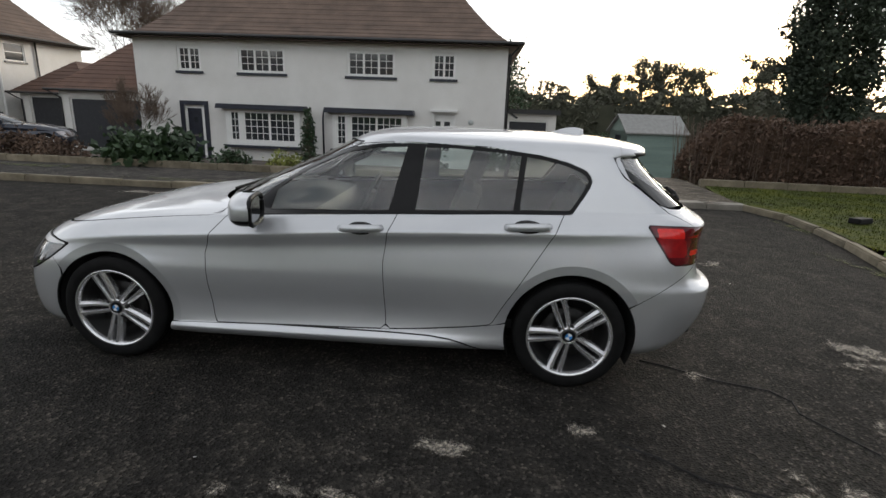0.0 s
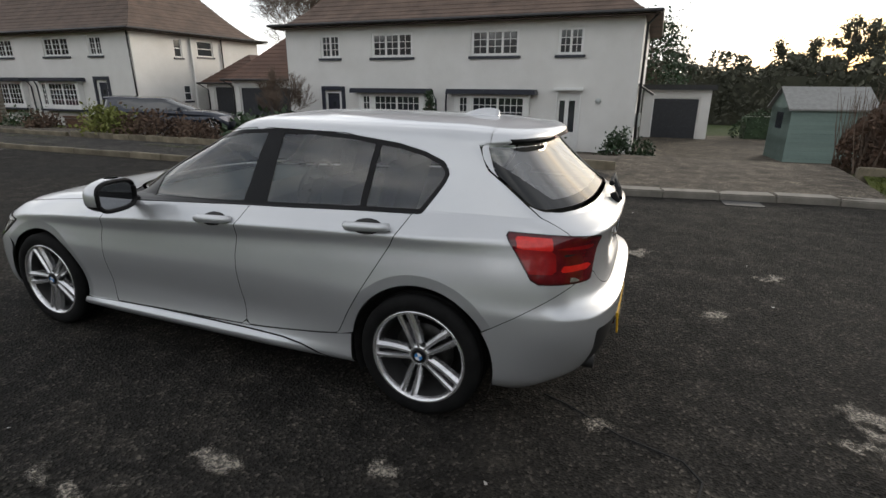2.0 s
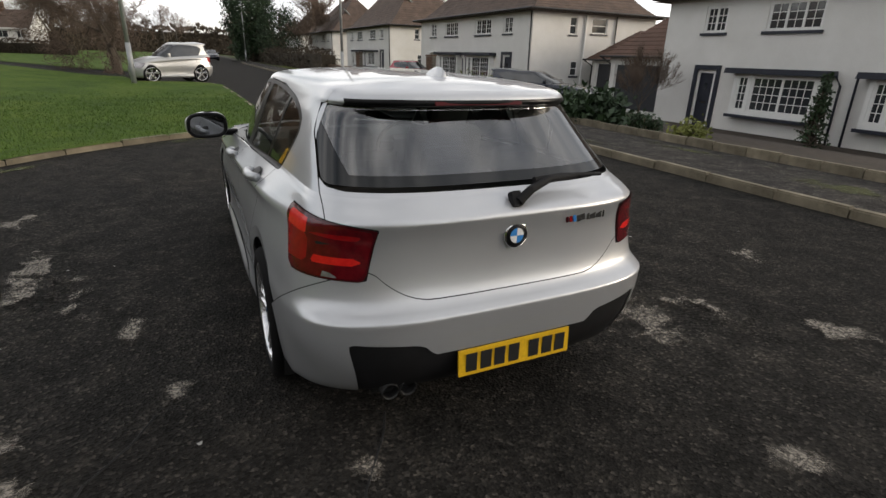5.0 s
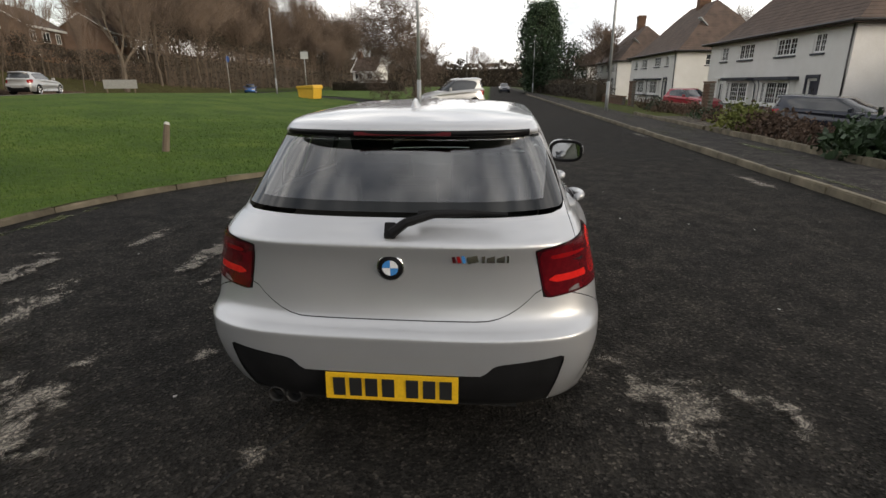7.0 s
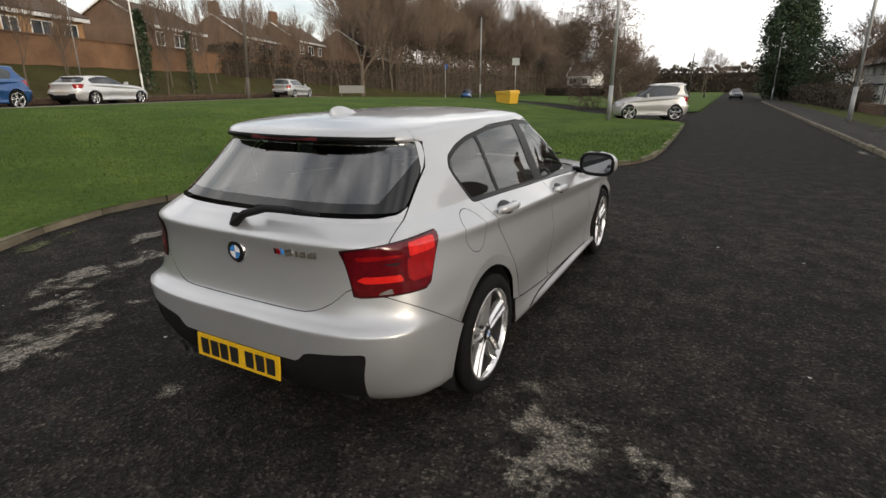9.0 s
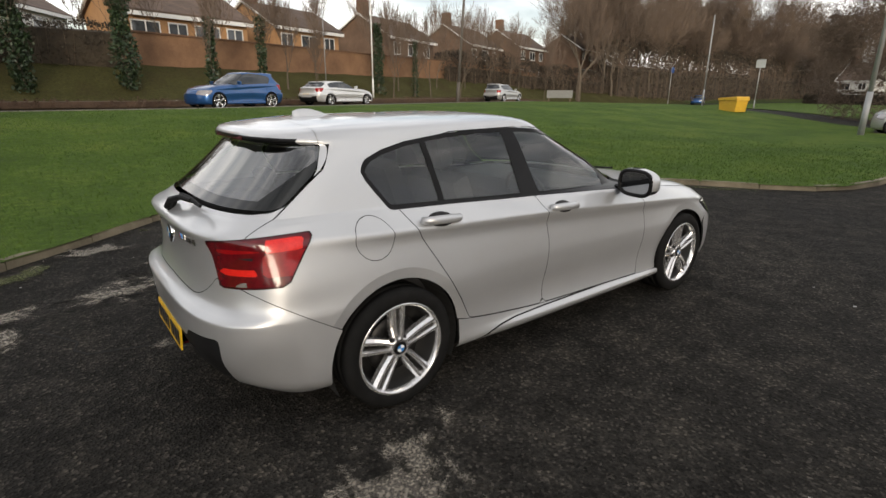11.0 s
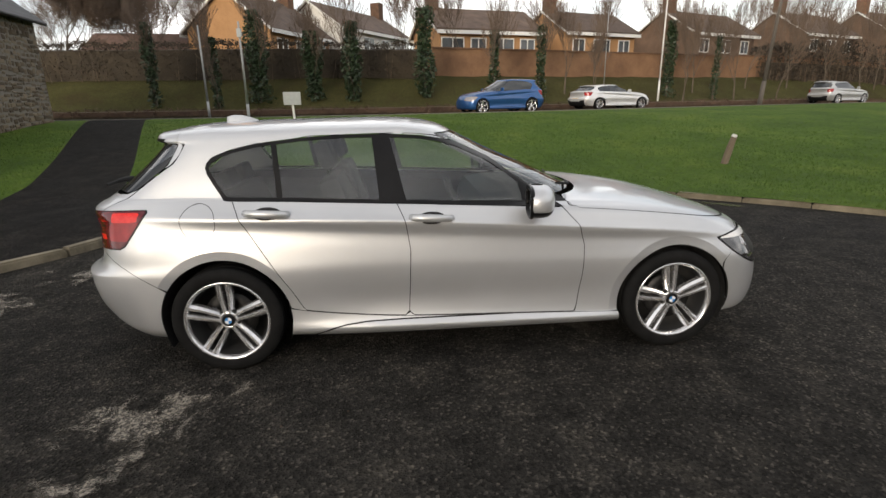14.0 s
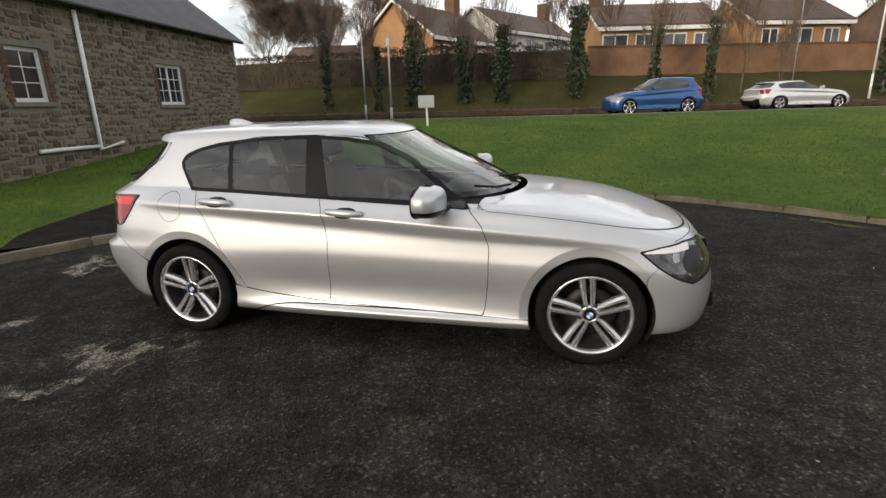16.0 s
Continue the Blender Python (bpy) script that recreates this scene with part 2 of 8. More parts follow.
M = {
    "silver": car_paint("silver_metallic_paint", (0.53, 0.54, 0.555)),
    "trim": plain("black_gloss_trim", (0.006, 0.006, 0.0065), (0.011, 0.011, 0.012), 0.30, scale=5, spec=0.14),
    "band": plain("black_printed_glass", (0.006, 0.007, 0.007), (0.009, 0.010, 0.010), 0.05, scale=5, spec=0.5),
    "mirror": plain("mirror_glass", (0.30, 0.31, 0.32), (0.34, 0.35, 0.36), 0.03, 1.0),
    "plastic": plain("black_textured_plastic", (0.006, 0.006, 0.0065), (0.011, 0.011, 0.012), 0.7, scale=6, bump=0.0006, spec=0.2),
    "gap": plain("dark_recess", (0.006, 0.006, 0.006), (0.01, 0.01, 0.01), 0.9),
    "tyre": plain("tyre_rubber", (0.006, 0.006, 0.006), (0.012, 0.012, 0.012), 0.85, scale=12, bump=0.001, spec=0.12),
    "alloy": plain("silver_alloy", (0.76, 0.76, 0.77), (0.86, 0.86, 0.87), 0.22, 0.82, scale=6, coat=0.4),
    # near-black barrel: the shade behind the wheel spokes is put into the colour
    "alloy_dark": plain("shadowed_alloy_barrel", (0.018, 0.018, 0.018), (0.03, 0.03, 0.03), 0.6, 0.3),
    "disc": plain("brake_disc_steel", (0.022, 0.022, 0.022), (0.045, 0.044, 0.043), 0.5, 0.8, scale=30),
    "chrome": plain("chrome", (0.75, 0.75, 0.76), (0.82, 0.82, 0.83), 0.10, 1.0),
    "glass": glass_like("tinted_car_glass", (0.76, 0.83, 0.80), 0.0, 0.32),
    "glass_dark": glass_like("privacy_glass", (0.44, 0.52, 0.49), 0.02, 0.58),
    "red_lens": plain("red_lamp_lens", (0.22, 0.003, 0.005), (0.34, 0.006, 0.008), 0.22, 0.0, scale=20, fine=220, coat=0.5, spec=0.3),
    "crimson_lens": plain("crimson_lamp_lens", (0.075, 0.002, 0.005), (0.13, 0.004, 0.008), 0.15, 0.0, scale=30, fine=260, coat=0.6, spec=0.3),
    "bright_red_lens": plain("bright_red_lamp_lens", (0.62, 0.012, 0.010), (0.80, 0.025, 0.018), 0.2, 0.0, scale=40, fine=300, coat=0.5, spec=0.3),
    "lamp_grey": plain("headlight_housing", (0.022, 0.023, 0.025), (0.075, 0.075, 0.08), 0.08, 0.2, scale=22, fine=120, coat=1.0, spec=0.6),
    "dark_red_lens": plain("dark_red_lamp_lens", (0.045, 0.002, 0.005), (0.075, 0.004, 0.008), 0.2, coat=0.5, spec=0.3),
    "clear_lens": plain("clear_lamp_lens", (0.22, 0.20, 0.20), (0.45, 0.43, 0.43), 0.12, 0.4, coat=1.0, scale=40),
    "brake_lens": plain("unlit_brake_lens", (0.05, 0.004, 0.006), (0.085, 0.006, 0.009), 0.5, spec=0.15),
    "smoke_lens": plain("smoked_lamp_lens", (0.015, 0.014, 0.016), (0.03, 0.027, 0.028), 0.15, coat=0.1, spec=0.2),
    "cloth": plain("dark_seat_cloth", (0.016, 0.016, 0.018), (0.03, 0.03, 0.032), 0.9, scale=20),
    "dash": plain("soft_dash_plastic", (0.02, 0.02, 0.021), (0.032, 0.032, 0.033), 0.7),
    "headlining": plain("pale_headlining", (0.35, 0.35, 0.34), (0.42, 0.42, 0.41), 0.95),
    "plate": plain("yellow_plate", (0.72, 0.42, 0.015), (0.80, 0.48, 0.02), 0.35, scale=10),
    "plate_ink": plain("black_plate_ink", (0.01, 0.01, 0.01), (0.02, 0.02, 0.02), 0.5),
    "badge_blue": plain("blue_enamel", (0.05, 0.22, 0.55), (0.06, 0.26, 0.62), 0.2),
    "white_enamel": plain("white_enamel", (0.75, 0.75, 0.75), (0.8, 0.8, 0.8), 0.2),
    "amber": plain("amber_lens", (0.6, 0.18, 0.02), (0.7, 0.24, 0.03), 0.2),
    "asphalt": asphalt("worn_tarmac", (0.0195, 0.0182, 0.0165), (0.0405, 0.0376, 0.0335), (0.085, 0.076, 0.065)),
    "asphalt_far": asphalt("road_tarmac", (0.030, 0.029, 0.028), (0.048, 0.046, 0.044), (0.10, 0.10, 0.095)),
    "path": asphalt("footpath_tarmac", (0.012, 0.0115, 0.011), (0.024, 0.022, 0.020), (0.05, 0.046, 0.04)),
    "pavement": asphalt("pavement_tarmac", (0.045, 0.043, 0.041), (0.075, 0.070, 0.064), (0.15, 0.14, 0.12)),
    "drive": asphalt("drive_gravel_tarmac", (0.090, 0.079, 0.065), (0.145, 0.127, 0.104), (0.21, 0.185, 0.15)),
    "grass": grass_ground("mown_grass", ((0.040, 0.080, 0.012), (0.070, 0.125, 0.018), (0.118, 0.165, 0.030))),
    "blade": plain("grass_blades", (0.040, 0.085, 0.012), (0.085, 0.135, 0.024), 0.7, scale=0.9, fine=14, spec=0.2),
    "bank": grass_ground("rough_bank_grass", ((0.052, 0.040, 0.021), (0.060, 0.058, 0.023), (0.082, 0.074, 0.034))),
    "far_land": grass_ground("distant_fields", ((0.03, 0.05, 0.015), (0.05, 0.07, 0.025), (0.07, 0.08, 0.035)), 0.02),
    "moss": grass_ground("mossy_verge", ((0.03, 0.035, 0.014), (0.06, 0.075, 0.012), (0.11, 0.115, 0.016)), 1.2),
    "soil": plain("garden_soil", (0.025, 0.018, 0.012), (0.05, 0.035, 0.022), 0.95, scale=6, bump=0.01),
    "kerb": plain("weathered_kerb_stone", (0.15, 0.14, 0.115), (0.26, 0.24, 0.205), 0.9, scale=3, fine=60, bump=0.003, per_object=0.22),
    "kerb_moss": plain("mossy_kerb_stone", (0.095, 0.080, 0.052), (0.24, 0.205, 0.145), 0.95, scale=2.4, fine=40, bump=0.004, per_object=0.25),
    "render": plain("white_painted_render", (0.62, 0.61, 0.58), (0.72, 0.71, 0.685), 0.9, scale=0.7, fine=45, bump=0.003),
    "roof": plain("brown_clay_tiles", (0.075, 0.052, 0.040), (0.14, 0.095, 0.072), 0.85, scale=1.4, fine=30, bump=0.004, per_object=0.25),
    "roof_red": plain("red_clay_tiles", (0.080, 0.045, 0.033), (0.14, 0.078, 0.054), 0.85, scale=1.4, fine=30, bump=0.004, per_object=0.25),
    "slate": plain("grey_slate", (0.055, 0.055, 0.06), (0.095, 0.095, 0.10), 0.7, scale=1.6, fine=30, bump=0.003, per_object=0.2),
    "navy": plain("dark_blue_paint", (0.010, 0.012, 0.022), (0.018, 0.022, 0.036), 0.45),
    "white_wood": plain("white_painted_wood", (0.70, 0.70, 0.68), (0.78, 0.78, 0.76), 0.5, scale=4),
    "pane": plain("window_pane", (0.02, 0.024, 0.028), (0.05, 0.055, 0.06), 0.06, 0.0, scale=1.2, spec=0.8),
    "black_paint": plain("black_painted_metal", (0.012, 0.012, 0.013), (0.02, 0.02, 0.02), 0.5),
    "garage_door": plain("dark_garage_door", (0.016, 0.018, 0.022), (0.028, 0.03, 0.036), 0.55),
    "brick": plain("red_brown_brick", (0.10, 0.055, 0.032), (0.17, 0.092, 0.055), 0.9, scale=3, fine=40, bump=0.004, per_object=0.35),
    "brown_brick": plain("brown_house_brick", (0.095, 0.058, 0.038), (0.165, 0.105, 0.070), 0.9, scale=0.8, fine=14, bump=0.006),
    "brick_wall": plain("old_brick_wall", (0.15, 0.080, 0.044), (0.265, 0.148, 0.080), 0.9, scale=0.8, fine=14, bump=0.006),
    "mortar": plain("mortar", (0.16, 0.145, 0.12), (0.22, 0.20, 0.17), 0.95, scale=6, bump=0.003),
    "orange_brick": plain("orange_brick", (0.34, 0.185, 0.085), (0.43, 0.24, 0.11), 0.9, scale=1.5, fine=25, bump=0.003),
    "stone": plain("rubble_stone", (0.07, 0.054, 0.036), (0.17, 0.135, 0.095), 0.92, scale=2.2, fine=26, bump=0.008, per_object=0.4),
    "pole": plain("galvanised_pole", (0.30, 0.31, 0.31), (0.40, 0.41, 0.41), 0.5, 0.4, scale=3),
    "pole_wood": plain("tarred_timber_pole", (0.07, 0.06, 0.05), (0.13, 0.115, 0.10), 0.9, scale=4, stretch=(1, 1, 0.1)),
    "timber": plain("weathered_timber", (0.10, 0.075, 0.05), (0.19, 0.15, 0.11), 0.9, scale=6, stretch=(1, 1, 0.15), bump=0.004),
    "shed": plain("sage_green_boards", (0.16, 0.22, 0.20), (0.21, 0.28, 0.25), 0.8, scale=3, stretch=(0.2, 1, 1), per_object=0.1),
    "felt": plain("grey_roof_felt", (0.20, 0.20, 0.19), (0.27, 0.27, 0.26), 0.9),
    "grit_yellow": plain("yellow_plastic", (0.62, 0.36, 0.03), (0.72, 0.44, 0.04), 0.5),
    "sign_blue": plain("blue_sign", (0.02, 0.10, 0.38), (0.03, 0.13, 0.45), 0.4),
    "sign_grey": plain("pale_sign_back", (0.36, 0.38, 0.37), (0.45, 0.47, 0.46), 0.5),
    "bark": plain("grey_brown_bark", (0.075, 0.058, 0.042), (0.15, 0.12, 0.09), 0.95, scale=4, stretch=(1, 1, 0.3), bump=0.006),
    "twig": plain("winter_twigs", (0.10, 0.072, 0.052), (0.17, 0.125, 0.095), 0.95),
    "leaf": plain("dark_green_leaves", (0.012, 0.030, 0.010), (0.030, 0.062, 0.018), 0.6, scale=0.9, fine=20),
    "ivy": plain("ivy_leaves", (0.012, 0.028, 0.010), (0.030, 0.055, 0.018), 0.5, scale=1.2, fine=20),
    "conifer": plain("conifer_needles", (0.010, 0.019, 0.010), (0.026, 0.038, 0.018), 0.8, scale=0.7, fine=20),
    # needle tones lightened: haze over the far trees is mixed into the colour
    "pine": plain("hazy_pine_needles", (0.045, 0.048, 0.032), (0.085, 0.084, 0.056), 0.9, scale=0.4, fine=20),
    "hedge_brown": plain("brown_beech_hedge", (0.060, 0.034, 0.022), (0.125, 0.074, 0.046), 0.85, scale=1.0, fine=25),
    "hedge_dark": plain("dark_bramble_hedge", (0.030, 0.023, 0.015), (0.066, 0.050, 0.031), 0.9, scale=0.8, fine=25),
    "shrub_yellow": plain("yellow_green_shrub", (0.10, 0.12, 0.02), (0.20, 0.21, 0.045), 0.8, scale=2, fine=25),
    "heather": plain("russet_shrub", (0.06, 0.036, 0.024), (0.11, 0.068, 0.042), 0.9, scale=2, fine=25),
    "litter": plain("pale_litter", (0.45, 0.44, 0.42), (0.6, 0.6, 0.58), 0.7),
    "navy_car": car_paint("dark_blue_car_paint", (0.012, 0.016, 0.028)),
    "blue_car": car_paint("bright_blue_car_paint", (0.02, 0.09, 0.26)),
    "red_car": car_paint("red_car_paint", (0.32, 0.018, 0.03)),
    "white_car": car_paint("white_car_paint", (0.70, 0.70, 0.69)),
    "silver_car": car_paint("pale_silver_car_paint", (0.46, 0.46, 0.45)),
}


def coursed(mat, scale, depth):
    """Level courses of tiles: a stepped relief with darker joints."""
    n, l = mat.node_tree.nodes, mat.node_tree.links
    b = n["Principled BSDF"]
    tc, wv, bp = n.new("ShaderNodeTexCoord"), n.new("ShaderNodeTexWave"), n.new("ShaderNodeBump")
    wv.wave_type, wv.bands_direction, wv.wave_profile = "BANDS", "Z", "SAW"
    wv.inputs["Scale"].default_value, wv.inputs["Distortion"].default_value, wv.inputs["Detail Scale"].default_value = scale, 0.5, 3.0
    l.new(tc.outputs["Object"], wv.inputs["Vector"])
    bp.inputs["Strength"].default_value, bp.inputs["Distance"].default_value = 0.8, depth
    l.new(wv.outputs["Fac"], bp.inputs["Height"])
    old = b.inputs["Base Color"].links[0].from_socket
    joint = ramp_node(n, l, wv.outputs["Fac"], [(0.0, (0.62,) * 3), (0.22, (1.0,) * 3)])
    l.new(mix_node(n, l, 1.0, old, joint.outputs["Color"], "MULTIPLY"), b.inputs["Base Color"])
    l.new(bp.outputs["Normal"], b.inputs["Normal"])


coursed(M["roof"], 2.3, 0.02)
coursed(M["roof_red"], 2.3, 0.02)
coursed(M["slate"], 2.1, 0.012)

# ---------------------------------------------------------------- building tools


def obj(name, mesh, mat, parent=None, label=""):
    if mat is not None and not mesh.materials:
        mesh.materials.append(M[mat] if isinstance(mat, str) else mat)
    ob = new(name, mesh)
    if parent is not None:
        ob.parent = parent
    if label:
        tagged(ob, label)
    return ob


def part(name, bm, mat, parent=None, label="", smooth=False):
    """Links a bmesh as one mesh object under a thing or a part."""
    me = bpy.data.meshes.new(name)
    bm.to_mesh(me)
    bm.free()
    if smooth:
        me.polygons.foreach_set("use_smooth", [True] * len(me.polygons))
    return obj(name, me, mat, parent, label)


def mesh_of(name, verts, faces, smooth=False):
    me = bpy.data.meshes.new(name)
    me.from_pydata([tuple(v) for v in verts], [], [tuple(f) for f in faces])
    me.update()
    if smooth:
        me.polygons.foreach_set("use_smooth", [True] * len(me.polygons))
    return me


def thing(name, label, category, m=None, group="", kind=""):
    """An empty at a thing's base, which parents its parts."""
    ob = new(name)
    ob.empty_display_size = 0.1
    if m is not None:
        ob.matrix_world = m
    return tagged(ob, label, category, group, kind)


def box(bm, x0, y0, z0, x1, y1, z1, bevel=0.0, m=None):
    r = bmesh.ops.create_cube(bm, size=1.0)
    vs = r["verts"]
    for v in vs:
        v.co = Vector((x0 + (v.co.x + 0.5) * (x1 - x0), y0 + (v.co.y + 0.5) * (y1 - y0), z0 + (v.co.z + 0.5) * (z1 - z0)))
    if bevel:
        es = list({e for v in vs for e in v.link_edges})
        vs = bmesh.ops.bevel(bm, geom=es, offset=bevel, segments=2, affect="EDGES", profile=0.7)["verts"]
    if m is not None:
        bmesh.ops.transform(bm, matrix=m, verts=list({v for v in vs if v.is_valid}))
    return bm


def boxes(*specs, bevel=0.0):
    bm = bmesh.new()
    for s in specs:
        box(bm, *s, bevel=bevel)
    return bm


def rod(bm, p0, p1, r0, r1=None, seg=8):
    """A tapered round bar between two points."""
    r1 = r0 if r1 is None else r1
    a, b = Vector(p0), Vector(p1)
    d = (b - a).normalized()
    u = d.orthogonal().normalized()
    w = d.cross(u)
    ra, rb = [], []
    for i in range(seg):
        t = 2 * math.pi * i / seg
        o = u * math.cos(t) + w * math.sin(t)
        ra.append(bm.verts.new(a + o * r0))
        rb.append(bm.verts.new(b + o * r1))
    for i in range(seg):
        j = (i + 1) % seg
        bm.faces.new((ra[i], ra[j], rb[j], rb[i]))
    bm.faces.new(ra[::-1])
    bm.faces.new(rb)
    return bm


def tube(points, r, seg=8, closed=False):
    """A round tube along points, as a bmesh."""
    bm = bmesh.new()
    pts = [Vector(p) for p in points]
    n, rings = len(pts), []
    up = Vector((0.13, 0.31, 0.94))
    for i, p in enumerate(pts):
        a = pts[(i - 1) % n] if closed or i else pts[0]
        b = pts[(i + 1) % n] if closed or i < n - 1 else pts[-1]
        d = (b - a).normalized()
        u = d.cross(up)
        u = (u if u.length > 1e-4 else d.orthogonal()).normalized()
        w = d.cross(u)
        rr = r(i / max(1, n - 1)) if callable(r) else r
        rings.append([bm.verts.new(p + (u * math.cos(2 * math.pi * k / seg) + w * math.sin(2 * math.pi * k / seg)) * rr) for k in range(seg)])
    for i in range(n if closed else n - 1):
        a, b = rings[i], rings[(i + 1) % n]
        for k in range(seg):
            bm.faces.new((a[k], a[(k + 1) % seg], b[(k + 1) % seg], b[k]))
    if not closed:
        bm.faces.new(rings[0][::-1])
        bm.faces.new(rings[-1])
    return bm


def lathe(profile, seg=48, axis="y"):
    """Turns a profile of (radius, along) pairs round an axis."""
    bm = bmesh.new()
    rows = []
    for r, h in profile:
        ring = []
        for k in range(seg):
            t = 2 * math.pi * k / seg
            c, s = r * math.cos(t), r * math.sin(t)
            ring.append(bm.verts.new((c, h, s) if axis == "y" else (c, s, h)))
        rows.append(ring)
    for a, b in zip(rows, rows[1:]):
        for k in range(seg):
            bm.faces.new((a[k], a[(k + 1) % seg], b[(k + 1) % seg], b[k]))
    bmesh.ops.recalc_face_normals(bm, faces=bm.faces)
    return bm


def prism(outline, y0, y1, m=None, bevel=0.0):
    """Pushes an outline in x, z from y0 to y1."""
    bm = bmesh.new()
    a = [bm.verts.new((x, y0, z)) for x, z in outline]
    b = [bm.verts.new((x, y1, z)) for x, z in outline]
    bm.faces.new(a)
    bm.faces.new(b[::-1])
    n = len(a)
    for i in range(n):
        bm.faces.new((a[i], b[i], b[(i + 1) % n], a[(i + 1) % n]))
    bmesh.ops.recalc_face_normals(bm, faces=bm.faces)
    if bevel:
        bmesh.ops.bevel(bm, geom=bm.edges[:], offset=bevel, segments=2, affect="EDGES", profile=0.7)
    if m is not None:
        bmesh.ops.transform(bm, matrix=m, verts=bm.verts)
    return bm


def smoothstep(a, b, x):
    t = np.clip((x - a) / (b - a), 0, 1)
    return t * t * (3 - 2 * t)


def curve_through(xs, ys):
    """A smooth curve through knots, without overshoot."""
    xs, ys = np.array(xs, float), np.array(ys, float)
    h, d = np.diff(xs), np.diff(ys) / np.diff(xs)
    m = np.zeros(len(xs))
    for i in range(1, len(xs) - 1):
        if d[i - 1] * d[i] > 0:
            w1, w2 = 2 * h[i] + h[i - 1], h[i] + 2 * h[i - 1]
            m[i] = (w1 + w2) / (w1 / d[i - 1] + w2 / d[i])
    m[0], m[-1] = d[0], d[-1]

    def f(x):
        x = np.clip(np.asarray(x, float), xs[0], xs[-1])
        i = np.clip(np.searchsorted(xs, x) - 1, 0, len(h) - 1)
        t = (x - xs[i]) / h[i]
        return (ys[i] * (1 + 2 * t) * (1 - t) ** 2 + h[i] * m[i] * t * (1 - t) ** 2 + ys[i + 1] * t * t * (3 - 2 * t) + h[i] * m[i + 1] * t * t * (t - 1))
    return f


def poly_dist(px, pz, pts):
    """Signed distance to a closed outline, positive inside."""
    px, pz = np.asarray(px, float), np.asarray(pz, float)
    best, inside = np.full(px.shape, 1e9), np.zeros(px.shape, bool)
    n = len(pts)
    for i in range(n):
        (ax, az), (bx, bz) = pts[i], pts[(i + 1) % n]
        ex, ez = bx - ax, bz - az
        t = np.clip(((px - ax) * ex + (pz - az) * ez) / (ex * ex + ez * ez + 1e-12), 0, 1)
        best = np.minimum(best, np.hypot(px - ax - t * ex, pz - az - t * ez))
        cross = ((az > pz) != (bz > pz))
        if cross.any():
            xi = ax + (pz - az) * ex / (ez if abs(ez) > 1e-12 else 1e-12)
            inside ^= cross & (px < xi)
    return np.where(inside, best, -best)


class Skin:
    """A surface that can be cut exactly along lines where a function is zero."""

    def __init__(self, verts, faces, normals=None, extra=None):
        self.v = np.array(verts, float)
        self.n = np.zeros_like(self.v) if normals is None else np.array(normals, float)
        self.e = np.zeros(len(self.v)) if extra is None else np.array(extra, float)
        self.faces = [tuple(f) for f in faces]

    def smooth_normals(self):
        self.n[:] = 0
        f = np.array(self.faces)
        a, b, c, d = (self.v[f[:, i]] for i in range(4))
        cr = np.cross(c - a, d - b)
        for i in range(4):
            np.add.at(self.n, f[:, i], cr)
        self.n /= np.linalg.norm(self.n, axis=1, keepdims=True) + 1e-12

    def cut(self, faces, fun):
        """Splits faces into those where fun > 0 and the rest."""
        d = fun(self.v[:, 0], self.v[:, 1], self.v[:, 2], self.e)
        inn, out, made = [], [], {}
        nv, nn, ne = [], [], []
        base = len(self.v)
        for f in faces:
            s = [d[i] > 0 for i in f]
            if all(s):
                inn.append(f)
                continue
            if not any(s):
                out.append(f)
                continue
            a, b = [], []
            for k, i in enumerate(f):
                j = f[(k + 1) % len(f)]
                (a if d[i] > 0 else b).append(i)
                if (d[i] > 0) != (d[j] > 0):
                    key = (min(i, j), max(i, j))
                    if key not in made:
                        lo, hi = key
                        t = d[lo] / (d[lo] - d[hi])
                        nv.append(self.v[lo] * (1 - t) + self.v[hi] * t)
                        nn.append(self.n[lo] * (1 - t) + self.n[hi] * t)
                        ne.append(self.e[lo] * (1 - t) + self.e[hi] * t)
                        made[key] = base + len(nv) - 1
                    a.append(made[key])
                    b.append(made[key])
            if len(a) > 2:
                inn.append(tuple(a))
            if len(b) > 2:
                out.append(tuple(b))
        if nv:
            self.v = np.vstack([self.v, nv])
            self.n = np.vstack([self.n, nn])
            self.e = np.concatenate([self.e, ne])
        return inn, out

    def panel(self, faces, fun, gap=0.002):
        """Cuts a panel out with an open joint all round it: the panel, the rest."""
        inn, rest = self.cut(faces, lambda *p: fun(*p) - gap)
        _, rest = self.cut(rest, lambda *p: fun(*p) + gap)
        return inn, rest

    def mesh(self, name, faces, sides=(1,), lift=0.0, warp=None):
        """A mesh of faces, on the left (1), the right (-1) or both sides."""
        used = sorted({i for f in faces for i in f})
        at = {i: k for k, i in enumerate(used)}
        v, nrm = self.v[used], self.n[used]
        nrm = nrm / (np.linalg.norm(nrm, axis=1, keepdims=True) + 1e-12)
        v = v + nrm * lift
        if warp is not None:
            v, nrm = warp(v, nrm)
        vs, ns, fs = [], [], []
        for s in sides:
            o = len(vs)
            k = np.array((1, s, 1))
            vs.extend((v * k).tolist())
            ns.extend((nrm * k).tolist())
            for f in faces:
                g = [at[i] + o for i in f]
                fs.append(g if s == 1 else g[::-1])
        me = mesh_of(name, vs, fs, True)
        if len(vs) == len(me.vertices):
            me.normals_split_custom_set_from_vertices(ns)
        return me

# ---------------------------------------------------------------- ground


